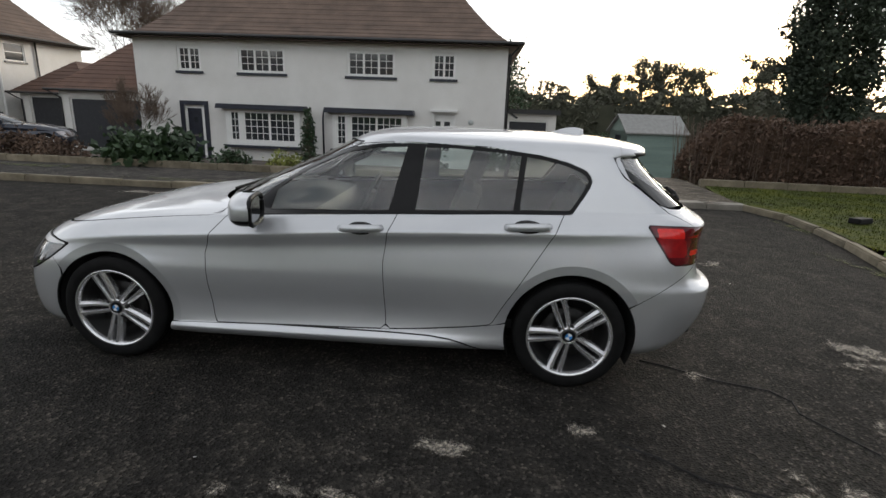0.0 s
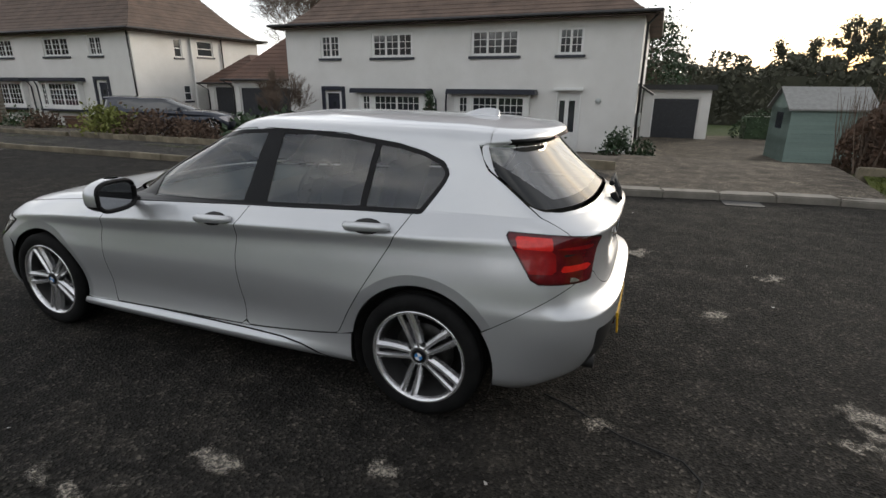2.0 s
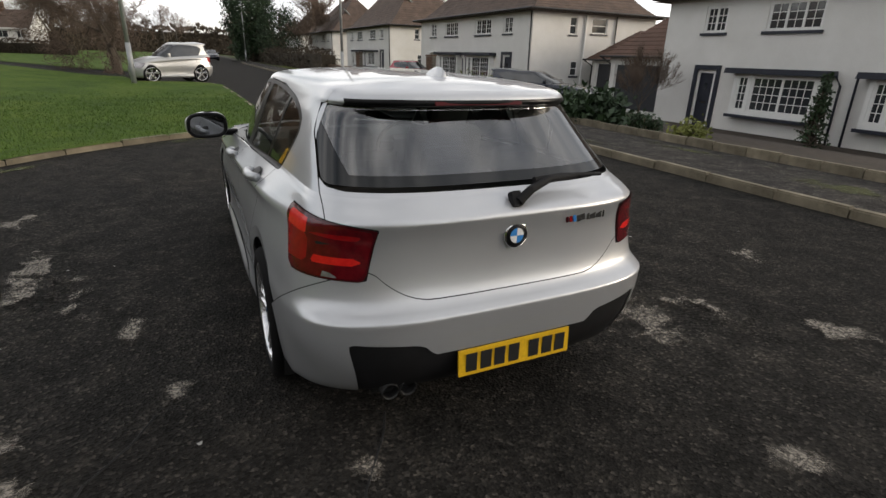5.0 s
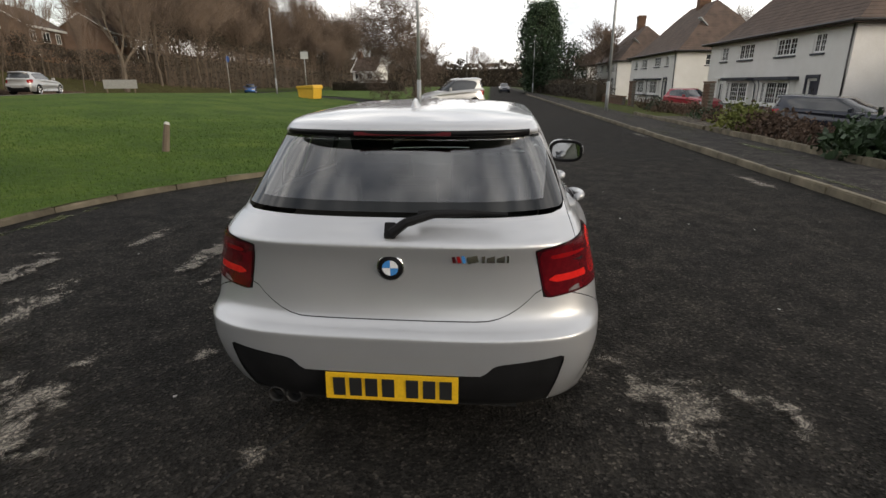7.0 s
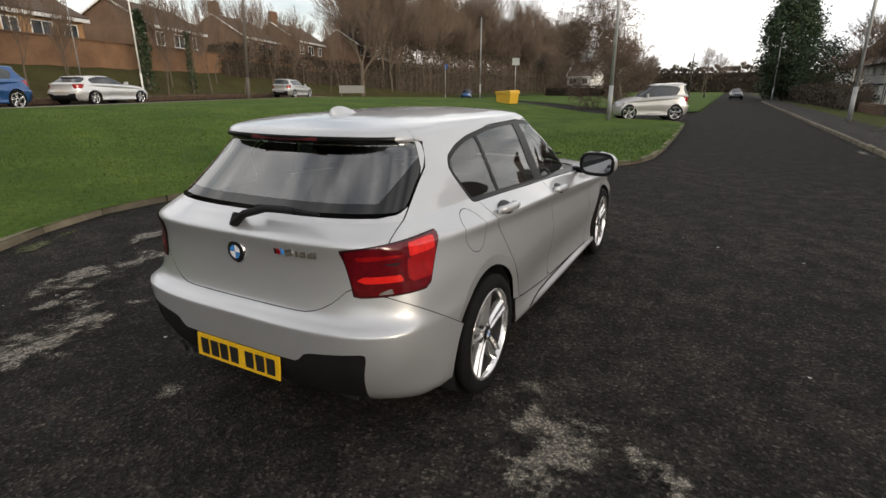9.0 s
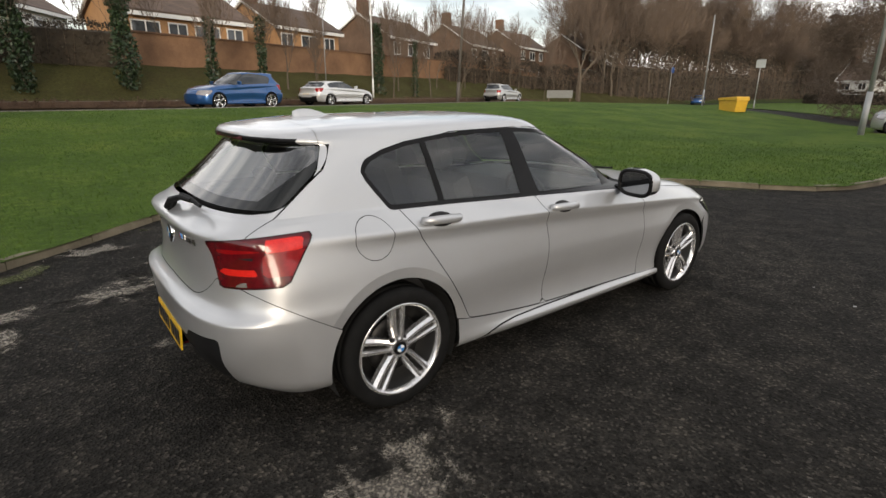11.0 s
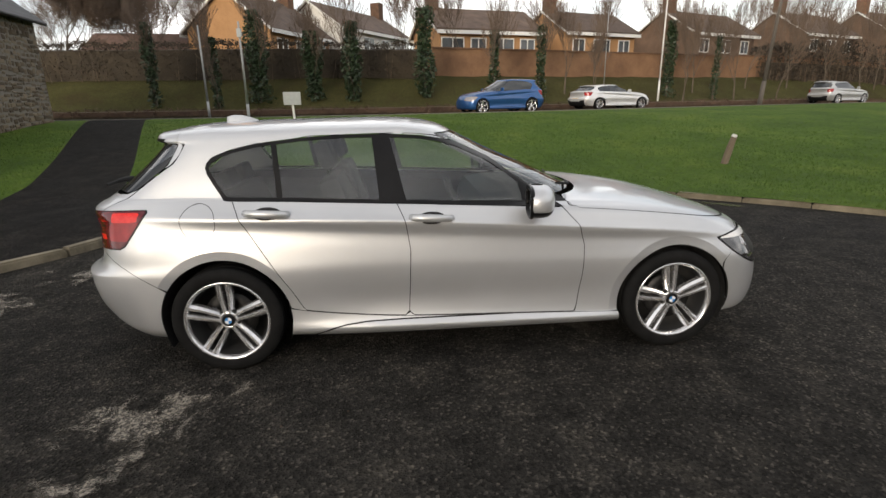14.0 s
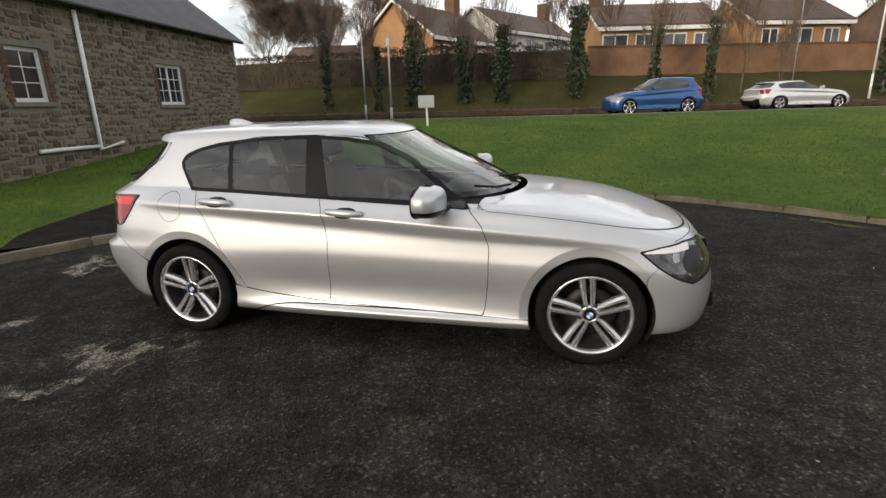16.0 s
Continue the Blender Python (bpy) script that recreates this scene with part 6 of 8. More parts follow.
# ---------------------------------------------------------------- stone house
def stone_house():
    a, b = Vector((-9.6, 6.4)), Vector((-10.9, 16.1))
    d = (b - a).normalized()
    ang = math.degrees(math.atan2(d.y, d.x))
    L = (b - a).length
    # local x runs along the wall from the far corner towards the near end; the wall faces +y
    h = thing("stone_house", "old rubble stone house with slate roof and white windows", "house", Matrix.Translation((b.x, b.y, 0.38)) @ Matrix.Rotation(radians(ang + 180), 4, "Z"))
    H = 3.85
    wins = [(L - 5.9, L - 4.45, 1.34, 2.60), (L - .25, L + .75, 1.42, 2.64)]
    part("wall", wall_slab(0, L + 4, -.5, H, wins, -.4, 0), "mortar", h, "rubble stone wall")
    part("wall", boxes((0, -9, -.5, .4, -.4, H), (L + 3.6, -9, -.5, L + 4, -.4, H), (.4, -9, -.5, L + 3.6, -8.6, H)), "stone", h)
    rng = random.Random(4)
    vs, fs = [], []
    z = -.3
    while z < H - .05:
        hh = rng.uniform(.09, .20)
        x = rng.uniform(-.2, 0)
        while x < L + 4:
            ww = rng.uniform(.10, .36)
            x0, x1 = max(0, x + .014), min(L + 4, x + ww - .014)
            z0, z1 = z + .012, min(H, z + hh - .012)
            if x1 - x0 > .06 and not any(x1 > q[0] - .16 and x0 < q[1] + .16 and z1 > q[2] - .14 and z0 < q[3] + .12 for q in wins):
                o = len(vs)
                lift = rng.uniform(-.035, .035)
                j = lambda: rng.uniform(-.03, .03)
                pr = rng.uniform(.008, .034)
                for yy, k in ((-.01, 0), (pr, .03)):
                    vs += [(x0 + k + j(), yy, z0 + k + j() + lift), (x1 - k + j(), yy, z0 + k + j() + lift), (x1 - k + j(), yy, z1 - k + j() + lift), (x0 + k + j(), yy, z1 - k + j() + lift)]
                fs += [(o + 4, o + 7, o + 6, o + 5)] + [(o + q, o + 4 + q, o + 4 + (q + 1) % 4, o + (q + 1) % 4) for q in range(4)]
            x += ww
        z += hh
    m = M["stone"].copy()
    n, l = m.node_tree.nodes, m.node_tree.links
    geo = n.new("ShaderNodeNewGeometry")
    tone = ramp_node(n, l, geo.outputs["Random Per Island"], [(0.0, (.050, .037, .023)), (.35, (.105, .078, .048)), (.7, (.16, .122, .078)), (1.0, (.25, .20, .14))])
    src = n["Principled BSDF"].inputs["Base Color"].links[0].from_socket
    l.new(mix_node(n, l, 0.72, src, tone.outputs["Color"]), n["Principled BSDF"].inputs["Base Color"])
    st = obj("rubble_facing", mesh_of("rubble_facing", vs, fs), m, h, "grey brown rubble stones")
    st["kind"] = "stuff"
    for k, q in enumerate(wins):
        window(h, q[0], q[1], q[2], q[3], -.06, 2 if k == 0 else 1, 3, 2, None, .10)
        part("sill", boxes((q[0] - .1, -.2, q[2] - .10, q[1] + .1, .07, q[2])), "kerb", h, "stone window sill")
        for s, xx in ((0, q[0] - .15), (1, q[1])):
            for r in range(int((q[3] - q[2]) / .085)):
                off_ = .05 if r % 2 else 0
                part("quoin_brick", boxes((xx + (.0 if s else .02 - off_), -.005, q[2] + r * .085, xx + (.13 + off_ if s else .15), .028, q[2] + r * .085 + .072)), "brick", h)
    part("roof", prism([(-.25, 0), (L + 4.25, 0), (L + 4.25, .06), (-.25, .06)], -6.2, 0, Matrix.Translation((0, .30, H - .12)) @ Matrix.Rotation(radians(-38), 4, "X")), "slate", h, "grey slate roof")
    part("roof", prism([(-.25, 0), (L + 4.25, 0), (L + 4.25, .06), (-.25, .06)], 0, 6.2, Matrix.Translation((0, -9.3, H - .12)) @ Matrix.Rotation(radians(38), 4, "X")), "slate", h, "grey slate roof")
    for xx in (.0, L + 3.7):
        part("gable", prism([(-9, H), (0, H), (-4.5, H + 3.4)], xx, xx + .3, Matrix.Rotation(radians(90), 4, "Z") @ Matrix.Diagonal((1, -1, 1, 1))), "stone", h)
    part("gutter", tube([(-.2, .28, H - .10), (L + 4, .28, H - .10)], .06, 8), "black_paint", h)
    pipe(h, [(L - 1.4, .09, H - .2), (L - 1.4, .09, .2), (L - 2.3, .09, .32)], "white_wood", .055, "white downpipe")
    pipe(h, [(L + 1.9, .09, H - .2), (L + 1.9, .09, .1)], "white_wood", .055, "white downpipe")
    pipe(h, [(L - 1.4, .09, .28), (L - .2, .09, .30), (L + .5, .09, .30)], "white_wood", .05, "white waste pipe")
    return h


stone_house()


# ---------------------------------------------------------------- houses beyond the bank
def gable_house(name, label, cx, cy, turn, w, d, z0, eave, pitch, wall_mat, roof_mat, wins=3, chimney=True):
    """A two-storey gabled house whose long side faces +y before turning."""
    h = thing(name, label, "house", pose(cx, cy, z0, 0, 0, turn), "houses beyond the bank")
    H = eave - z0
    rise = d / 2 * math.tan(radians(pitch))
    part("wall", boxes((-w / 2, -d / 2, -1, w / 2, d / 2, H)), wall_mat, h, "brick walls")
    for s in (-1, 1):
        bm = bmesh.new()
        for x in (s * w / 2, s * (w / 2 - .25)):
            bm.faces.new([bm.verts.new(p) for p in ((x, -d / 2, H), (x, d / 2, H), (x, 0, H + rise))])
        part("gable", bm, wall_mat, h)
        bm = bmesh.new()
        e = .35
        q = [(-w / 2 - .3, s * (d / 2 + e), H - e * math.tan(radians(pitch))), (w / 2 + .3, s * (d / 2 + e), H - e * math.tan(radians(pitch))), (w / 2 + .3, 0, H + rise), (-w / 2 - .3, 0, H + rise)]
        lo = [bm.verts.new(p) for p in q]
        hi = [bm.verts.new((p[0], p[1], p[2] + .12)) for p in q]
        bm.faces.new(lo)
        bm.faces.new(hi)
        for k in range(4):
            bm.faces.new((lo[k], lo[(k + 1) % 4], hi[(k + 1) % 4], hi[k]))
        bmesh.ops.recalc_face_normals(bm, faces=bm.faces)
        part("roof", bm, roof_mat, h, "brown concrete tile roof")
        part("fascia", boxes((-w / 2 - .3, min(s * (d / 2 + .36), s * (d / 2 + .40)), H - .42, w / 2 + .3, max(s * (d / 2 + .36), s * (d / 2 + .40)), H - .18)), "white_wood", h, "white fascia board")
        for t in (-1, 1):
            part("barge_board", rod(bmesh.new(), (t * (w / 2 + .32), s * (d / 2 + .3), H - .2), (t * (w / 2 + .32), 0, H + rise + .05), .09, .09, 4), "white_wood", h)
    for s in (-1, 1):
        for lvl in ((H - 1.75, H - .6), (H - 4.3, H - 3.0)):
            if lvl[0] < -.5:
                continue
            for k in range(wins):
                x = -w / 2 + w * (k + .5) / wins
                ww = .85 if k % 2 else .6
                y = s * (d / 2 + .01)
                wn_ = part("window", boxes((x - ww, min(y, y + s * .04), lvl[0], x - ww + .07, max(y, y + s * .04), lvl[1]), (x + ww - .07, min(y, y + s * .04), lvl[0], x + ww, max(y, y + s * .04), lvl[1]), (x - ww + .07, min(y, y + s * .04), lvl[1] - .08, x + ww - .07, max(y, y + s * .04), lvl[1]), (x - ww + .07, min(y, y + s * .04), lvl[0], x + ww - .07, max(y, y + s * .04), lvl[0] + .08), (x - .035, min(y, y + s * .04), lvl[0] + .08, x + .035, max(y, y + s * .04), lvl[1] - .08)), "white_wood", h, "white framed window")
                part("pane", boxes((x - ww + .07, min(y - s * .02, y + s * .015), lvl[0] + .08, x + ww - .07, max(y - s * .02, y + s * .015), lvl[1] - .08)), "pane", wn_)
    if chimney:
        part("chimney", boxes((w / 2 - .9, -.45, H + rise * .6, w / 2 - .1, .45, H + rise + 1.3)), "brick", h, "brick chimney")
    return h


gable_house("house", "orange brick gabled house behind the hedge", -7.9, 36.0, 68, 7.4, 6.2, 1.6, 6.0, 36, "orange_brick", "roof", 3)
gable_house("house", "low brown-roofed bungalow behind the hedge", -16.3, 38.2, 6, 6.8, 5.4, 1.6, 4.9, 26, "orange_brick", "roof_red", 2, False)
gable_house("house", "white terraced house seen past the orange gable", -2.6, 45.2, 60, 10.5, 5.6, 1.6, 7.1, 32, "render", "roof", 4)
gable_house("house", "orange brick house with long brown roof above the wall", 7.3, 37.9, 194, 7.7, 6.2, 1.6, 6.2, 27, "orange_brick", "roof", 4)
gable_house("house", "orange brick house with chimney above the wall", 16.7, 41.9, 200, 6.9, 6.2, 1.6, 6.5, 28, "orange_brick", "roof", 3)
gable_house("house", "brown brick gabled house behind bare trees", 29.2, 45.6, 204, 8.6, 6.4, 1.6, 6.8, 30, "brown_brick", "roof", 3)
gable_house("house", "brown brick gabled house with white boards", 42.5, 49.3, 202, 8.6, 6.4, 1.6, 7.1, 32, "brown_brick", "roof", 3)
gable_house("house", "brown brick gabled house far along the bank", 54.8, 52.8, 198, 8.8, 6.4, 1.6, 7.7, 32, "brown_brick", "roof", 3)
gable_house("house", "brown brick gabled house half hidden by the wood", 70.5, 54.6, 196, 8.8, 6.4, 1.6, 8.3, 32, "brown_brick", "roof", 3)
gable_house("house", "small white gabled house far down the main road", 117.0, 26.5, 76, 5.5, 6.0, 0.0, 4.2, 42, "render", "roof", 2)
# garden wall on the bank
WX = np.linspace(3.4, 48, 40)


def wall_run(name, label, xs, off_, base, height, thick, mat, cat):
    vs, fs = [], []
    for x in xs:
        y = float(near_y(x)) + off_
        zz = float(land(x, y)) + base
        vs += [(x, y, zz - .6), (x, y, zz + height), (x, y + thick, zz + height), (x, y + thick, zz - .6)]
    for k in range(len(xs) - 1):
        o = 4 * k
        fs += [(o, o + 4, o + 5, o + 1), (o + 1, o + 5, o + 6, o + 2), (o + 2, o + 6, o + 7, o + 3)]
    w = thing(name, label, cat)
    obj("wall_face", mesh_of(name, vs, fs), mat, w)
    vs, fs = [], []
    for x in xs:
        y = float(near_y(x)) + off_
        zz = float(land(x, y)) + base + height
        vs += [(x, y - .06, zz), (x, y - .06, zz + .09), (x, y + thick + .06, zz + .09), (x, y + thick + .06, zz)]
    for k in range(len(xs) - 1):
        o = 4 * k
        fs += [(o, o + 4, o + 5, o + 1), (o + 1, o + 5, o + 6, o + 2), (o + 2, o + 6, o + 7, o + 3), (o, o + 3, o + 7, o + 4)]
    obj("coping", mesh_of("coping", vs, fs), "brick", w, "brick coping")
    return w


wall_run("garden_wall", "long red-brown brick garden wall on top of the bank", WX, 10.4, 0.0, 1.55, .25, "brick_wall", "wall")

# ---------------------------------------------------------------- trees, hedges, shrubs


def stick(vs, fs, p0, p1, r0, r1, seg=4):
    a, b = Vector(p0), Vector(p1)
    d = b - a
    if d.length < 1e-5:
        return
    d.normalize()
    u = d.orthogonal().normalized()
    w = d.cross(u)
    o = len(vs)
    for p, r in ((a, r0), (b, r1)):
        for k in range(seg):
            t = 2 * math.pi * k / seg
            q = p + (u * math.cos(t) + w * math.sin(t)) * r
            vs.append((q.x, q.y, q.z))
    for k in range(seg):
        fs.append((o + k, o + (k + 1) % seg, o + seg + (k + 1) % seg, o + seg + k))


TWIG = [0.008]


def grow(rng, p, d, length, r, depth, thick, thin, up=0.12, spread=0.55, kids=3):
    """Branches on from p; heavy limbs go to thick, fine twigs to thin."""
    steps = 4 if depth > 2 else 3
    for k in range(steps):
        q = p + d * (length / steps)
        r2 = r * (1 - .22 * (k + 1) / steps * 1.6) if depth else r * .4
        store = thick if depth > 2 else thin
        stick(store[0], store[1], p, q, max(r, TWIG[0]), max(r2, TWIG[0] * .7), 6 if depth > 3 else 4 if depth > 1 else 3)
        p, r = q, r2
        d = (d + Vector((rng.gauss(0, .11), rng.gauss(0, .11), rng.gauss(0, .08) + up * .25))).normalized()
        if depth and k >= (1 if depth > 2 else 0):
            side = d.orthogonal().normalized()
            side.rotate(Matrix.Rotation(rng.uniform(0, 2 * math.pi), 3, d))
            e = (d * (1 - spread) + side * spread + Vector((0, 0, up))).normalized()
            grow(rng, p, e, length * rng.uniform(.55, .78), r * .62, depth - 1, thick, thin, up, spread, kids)
    if depth:
        for _ in range(2):
            side = d.orthogonal().normalized()
            side.rotate(Matrix.Rotation(rng.uniform(0, 2 * math.pi), 3, d))
            e = (d * .75 + side * spread * .6 + Vector((0, 0, up))).normalized()
            grow(rng, p, e, length * rng.uniform(.6, .8), r * .75, depth - 1, thick, thin, up, spread, kids)


def leaf_cloud(rng, spots, size, name):
    """Many small leaves, each a bent quad turned at random."""
    n = len(spots)
    g = np.random.default_rng(rng.randrange(10 ** 6))
    c = np.array(spots, float)
    u = g.normal(size=(n, 3))
    u /= np.linalg.norm(u, axis=1, keepdims=True)
    w = np.cross(u, g.normal(size=(n, 3)))
    w /= np.linalg.norm(w, axis=1, keepdims=True) + 1e-9
    s = size * g.uniform(.6, 1.4, size=(n, 1))
    q = np.stack([c - u * s, c + w * s * .55, c + u * s, c - w * s * .55], 1).reshape(-1, 3)
    f = np.arange(4 * n).reshape(n, 4)
    return mesh_of(name, q.tolist(), f.tolist())


def ground_z(x, y, dz=0.0):
    return float(land(x, y)) + dz


def bare_tree(x, y, height, r, seed, label, depth=5, spread=.5, up=.12, lean=0.0, ivy=0.0, group="", name="tree", fine=None):
    rng = random.Random(seed)
    TWIG[0] = fine if fine else max(.004, .00030 * math.hypot(x, y)) * 1.0
    t = thing(name, label, "tree", pose(x, y, ground_z(x, y, -.05)), group)
    thick, thin = ([], []), ([], [])
    grow(rng, Vector((0, 0, 0)), Vector((lean, rng.gauss(0, .04), 1)).normalized(), height * .36, r, depth, thick, thin, up, spread)
    top = max(v[2] for v in thin[0])
    k = height / top
    for store in (thick, thin):
        store[0][:] = [(v[0] * k, v[1] * k, v[2] * k) for v in store[0]]
    obj("trunk", mesh_of("trunk", *thick), "bark", t, "grey brown trunk and limbs")
    obj("crown", mesh_of("crown", *thin), "twig", t, "bare winter twigs")
    if ivy:
        spots = []
        for _ in range(int(2600 * ivy)):
            h = rng.random() ** .8 * height * .66
            a, q = rng.uniform(0, 6.28), rng.uniform(.2, 1.0) * (.16 + .62 * ivy * (1 - .55 * h / height) * (.75 + .25 * math.sin(h * 2.1 + seed)))
            spots.append((math.cos(a) * q + lean * h, math.sin(a) * q, h))
        obj("ivy", leaf_cloud(rng, spots, .085, "ivy"), "ivy", t, "dark green ivy")
    return t


def evergreen(x, y, height, width, seed, label, mat="conifer", shape=.55, n=9000, leaf=.13, name="tree", base=.06):
    """A dense evergreen: trunk, boughs and a broken outline of leaf clumps."""
    rng = random.Random(seed)
    t = thing(name, label, "tree", pose(x, y, ground_z(x, y, -.05)))
    v, f = [], []
    stick(v, f, (0, 0, 0), (0, 0, height * .95), height * .025, .02, 8)
    spots = []
    clumps = []
    for _ in range(260):
        h = rng.random() ** .85
        prof = math.sin(math.pi * min(1, (h * .86 + .10))) ** shape if shape < 1 else (1 - h) ** .8
        a = rng.uniform(0, 6.28)
        rr = width / 2 * prof * rng.uniform(.55, 1.04)
        c = Vector((math.cos(a) * rr, math.sin(a) * rr, height * (base + h * (1 - base))))
        clumps.append(c)
        stick(v, f, (0, 0, max(.2, c.z - rr * .5)), c, .03, .008, 3)
    for _ in range(n):
        c = rng.choice(clumps)
        s = width * .075
        spots.append((c.x + rng.gauss(0, s), c.y + rng.gauss(0, s), max(.1, c.z + rng.gauss(0, s * 1.2))))
    obj("trunk", mesh_of("trunk", v, f), "bark", t)
    obj("crown", leaf_cloud(rng, spots, leaf, "crown"), mat, t, "dense dark evergreen foliage")
    return t


def pine(x, y, height, seed, group):
    rng = random.Random(seed)
    t = thing("pine_tree", "tall dark pine with flat open crown on the skyline", "tree", pose(x, y, ground_z(x, y, -.1)), group)
    v, f, spots = [], [], []
    stick(v, f, (0, 0, 0), (rng.gauss(0, .3), 0, height), height * .02, .04, 6)
    for k in range(26):
        h = height * rng.uniform(.45, 1.0)
        a = rng.uniform(0, 6.28)
        L = height * .22 * rng.uniform(.4, 1.0) * (1.25 - h / height * .6)
        c = Vector((math.cos(a) * L, math.sin(a) * L, h + rng.uniform(-.3, .6)))
        stick(v, f, (0, 0, h - .5), c, .07, .02, 3)
        for _ in range(170):
            spots.append((c.x + rng.gauss(0, L * .28), c.y + rng.gauss(0, L * .28), c.z + rng.gauss(0, .28)))
    obj("trunk", mesh_of("trunk", v, f), "bark", t)
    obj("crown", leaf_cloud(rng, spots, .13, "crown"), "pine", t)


def hedge(name, label, line, width, height, seed, mat, n, leaf, twigs=0, top=.16, cat="hedge", core=.82):
    """A clipped or shaggy hedge along a line: stems, leaves in an uneven shell, a dark heart."""
    rng = random.Random(seed)
    t = thing(name, label, cat)
    seglen = [math.dist(a, b) for a, b in zip(line, line[1:])]
    total = sum(seglen)

    def at(s):
        for (a, b), L in zip(zip(line, line[1:]), seglen):
            if s <= L:
                k = s / L
                return a[0] + (b[0] - a[0]) * k, a[1] + (b[1] - a[1]) * k, -(b[1] - a[1]) / L, (b[0] - a[0]) / L
            s -= L
        return *line[-1], 0, 1
    spots, v, f = [], [], []
    for _ in range(n):
        s = rng.uniform(0, total)
        x, y, nx, ny = at(s)
        hh = height * (1 + top * noise.noise(Vector((s * .55, seed, 0))) + .07 * noise.noise(Vector((s * 2.6, seed, 4))))
        ww = width * (1 + .2 * noise.noise(Vector((s * .8, seed, 9))))
        tip = min(1.0, (min(s, total - s) + .12) / 1.0) ** .5
        hh, ww = hh * tip, ww * tip
        if rng.random() < .35:
            o, z = rng.uniform(-.5, .5) * ww, hh + rng.gauss(-.05, .07)
        else:
            o, z = rng.choice((-.5, .5)) * ww + rng.gauss(0, .07), rng.uniform(.04, 1.0) * hh
        gx, gy = x + nx * o, y + ny * o
        spots.append((gx, gy, ground_z(gx, gy) + z))
    for _ in range(twigs):
        s = rng.uniform(0, total)
        x, y, nx, ny = at(s)
        o = rng.uniform(-.5, .5) * width
        gx, gy = x + nx * o, y + ny * o
        z = ground_z(gx, gy)
        stick(v, f, (gx, gy, z - .1), (gx + rng.gauss(0, .16), gy + rng.gauss(0, .16), z + height * rng.uniform(.6, 1.12)), .016, .004, 3)
    cv, cf = [], []
    m = max(2, int(total / .7))
    for k in range(m + 1):
        x, y, nx, ny = at(.5 + (total - 1.0) * k / m)
        for o, z in ((-.36, -.2), (-.36, core), (.36, core), (.36, -.2)):
            gx, gy = x + nx * o * width, y + ny * o * width
            cv.append((gx, gy, ground_z(gx, gy) + z * height))
        if k:
            b = 4 * k
            cf += [(b - 4, b, b + 1, b - 3), (b - 3, b + 1, b + 2, b - 2), (b - 2, b + 2, b + 3, b - 1)]
    cf += [(0, 1, 2, 3), (4 * m + 3, 4 * m + 2, 4 * m + 1, 4 * m)]
    obj("heart", mesh_of("heart", cv, cf), mat, t, "dense shaded inner growth")
    obj("foliage", leaf_cloud(rng, spots, leaf, "foliage"), mat, t)
    if twigs:
        obj("stem_mass", mesh_of("stem_mass", v, f), "twig", t)["kind"] = "stuff"
    return t


def shrub(x, y, w, h, seed, mat, label, n=900, leaf=.07, dz=0.0, name="shrub"):
    rng = random.Random(seed)
    t = thing(name, label, "shrub", pose(x, y, ground_z(x, y, dz)))
    v, f, spots = [], [], []
    clumps = []
    for _ in range(18):
        a, e = rng.uniform(0, 6.28), rng.uniform(.15, 1.0)
        c = Vector((math.cos(a) * w / 2 * math.sqrt(1 - (e * .8) ** 2) * rng.uniform(.5, 1), math.sin(a) * w / 2 * math.sqrt(1 - (e * .8) ** 2) * rng.uniform(.5, 1), h * e * rng.uniform(.6, .95)))
        clumps.append(c)
        stick(v, f, (c.x * .15, c.y * .15, -.05), c, .02, .008, 4)
    for _ in range(n):
        c = rng.choice(clumps)
        s = w * .12
        spots.append((c.x + rng.gauss(0, s), c.y + rng.gauss(0, s), max(.02, c.z + rng.gauss(0, s * .8))))
    obj("stem", mesh_of("stem", v, f), "bark", t)
    obj("leaves", leaf_cloud(rng, spots, leaf, "leaves"), mat, t)
    return t


# the close: hedge, conifer and skyline towards the low sun
hedge("hedge", "brown leafy beech hedge with bare stems below", [(-4.6, -10.4), (-8.0, -10.1), (-16, -9.5)], 1.6, 1.55, 3, "hedge_brown", 22000, .05, 1500, .24)
hedge("hedge", "dark green clipped hedge at the verge", [(-9.6, -7.6), (-22, -6.2)], 1.6, 1.15, 8, "leaf", 7000, .05, 200)
evergreen(-18.0, -27.2, 13.5, 4.3, 5, "tall dense dark conifer behind the hedge", "conifer", .62, 36000, .12)
for k, (px, py, ph) in enumerate(((-12.0, -58, 9.0), (-14.5, -61, 10.5), (-17.5, -60, 12.0), (-20.0, -62, 12.5), (-22.5, -60, 12.0), (-25.0, -63, 11.5), (-29.0, -58, 12.5), (-32.0, -60, 13.0), (-34.5, -59, 12.5), (-9.0, -64, 7.5))):
    pine(px, py, ph * .80, 30 + k, "skyline pines")
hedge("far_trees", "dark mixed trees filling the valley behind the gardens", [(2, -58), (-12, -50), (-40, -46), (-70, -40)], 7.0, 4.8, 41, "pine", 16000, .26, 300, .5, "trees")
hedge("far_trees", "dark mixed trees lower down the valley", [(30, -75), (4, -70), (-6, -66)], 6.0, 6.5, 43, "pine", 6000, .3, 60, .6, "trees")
hedge("garden_hedge", "low dark hedge at the end of the drive", [(-4.2, -24.5), (-10, -25.5)], 1.0, 1.3, 44, "leaf", 2500, .06, 0, .1)
evergreen(-0.2, -34, 6.5, 4.5, 46, "round evergreen behind the drive", "leaf", .5, 4000, .12)
bare_tree(27, -34, 12.5, .26, 61, "large bare tree behind the garages", 6, .5, .10)
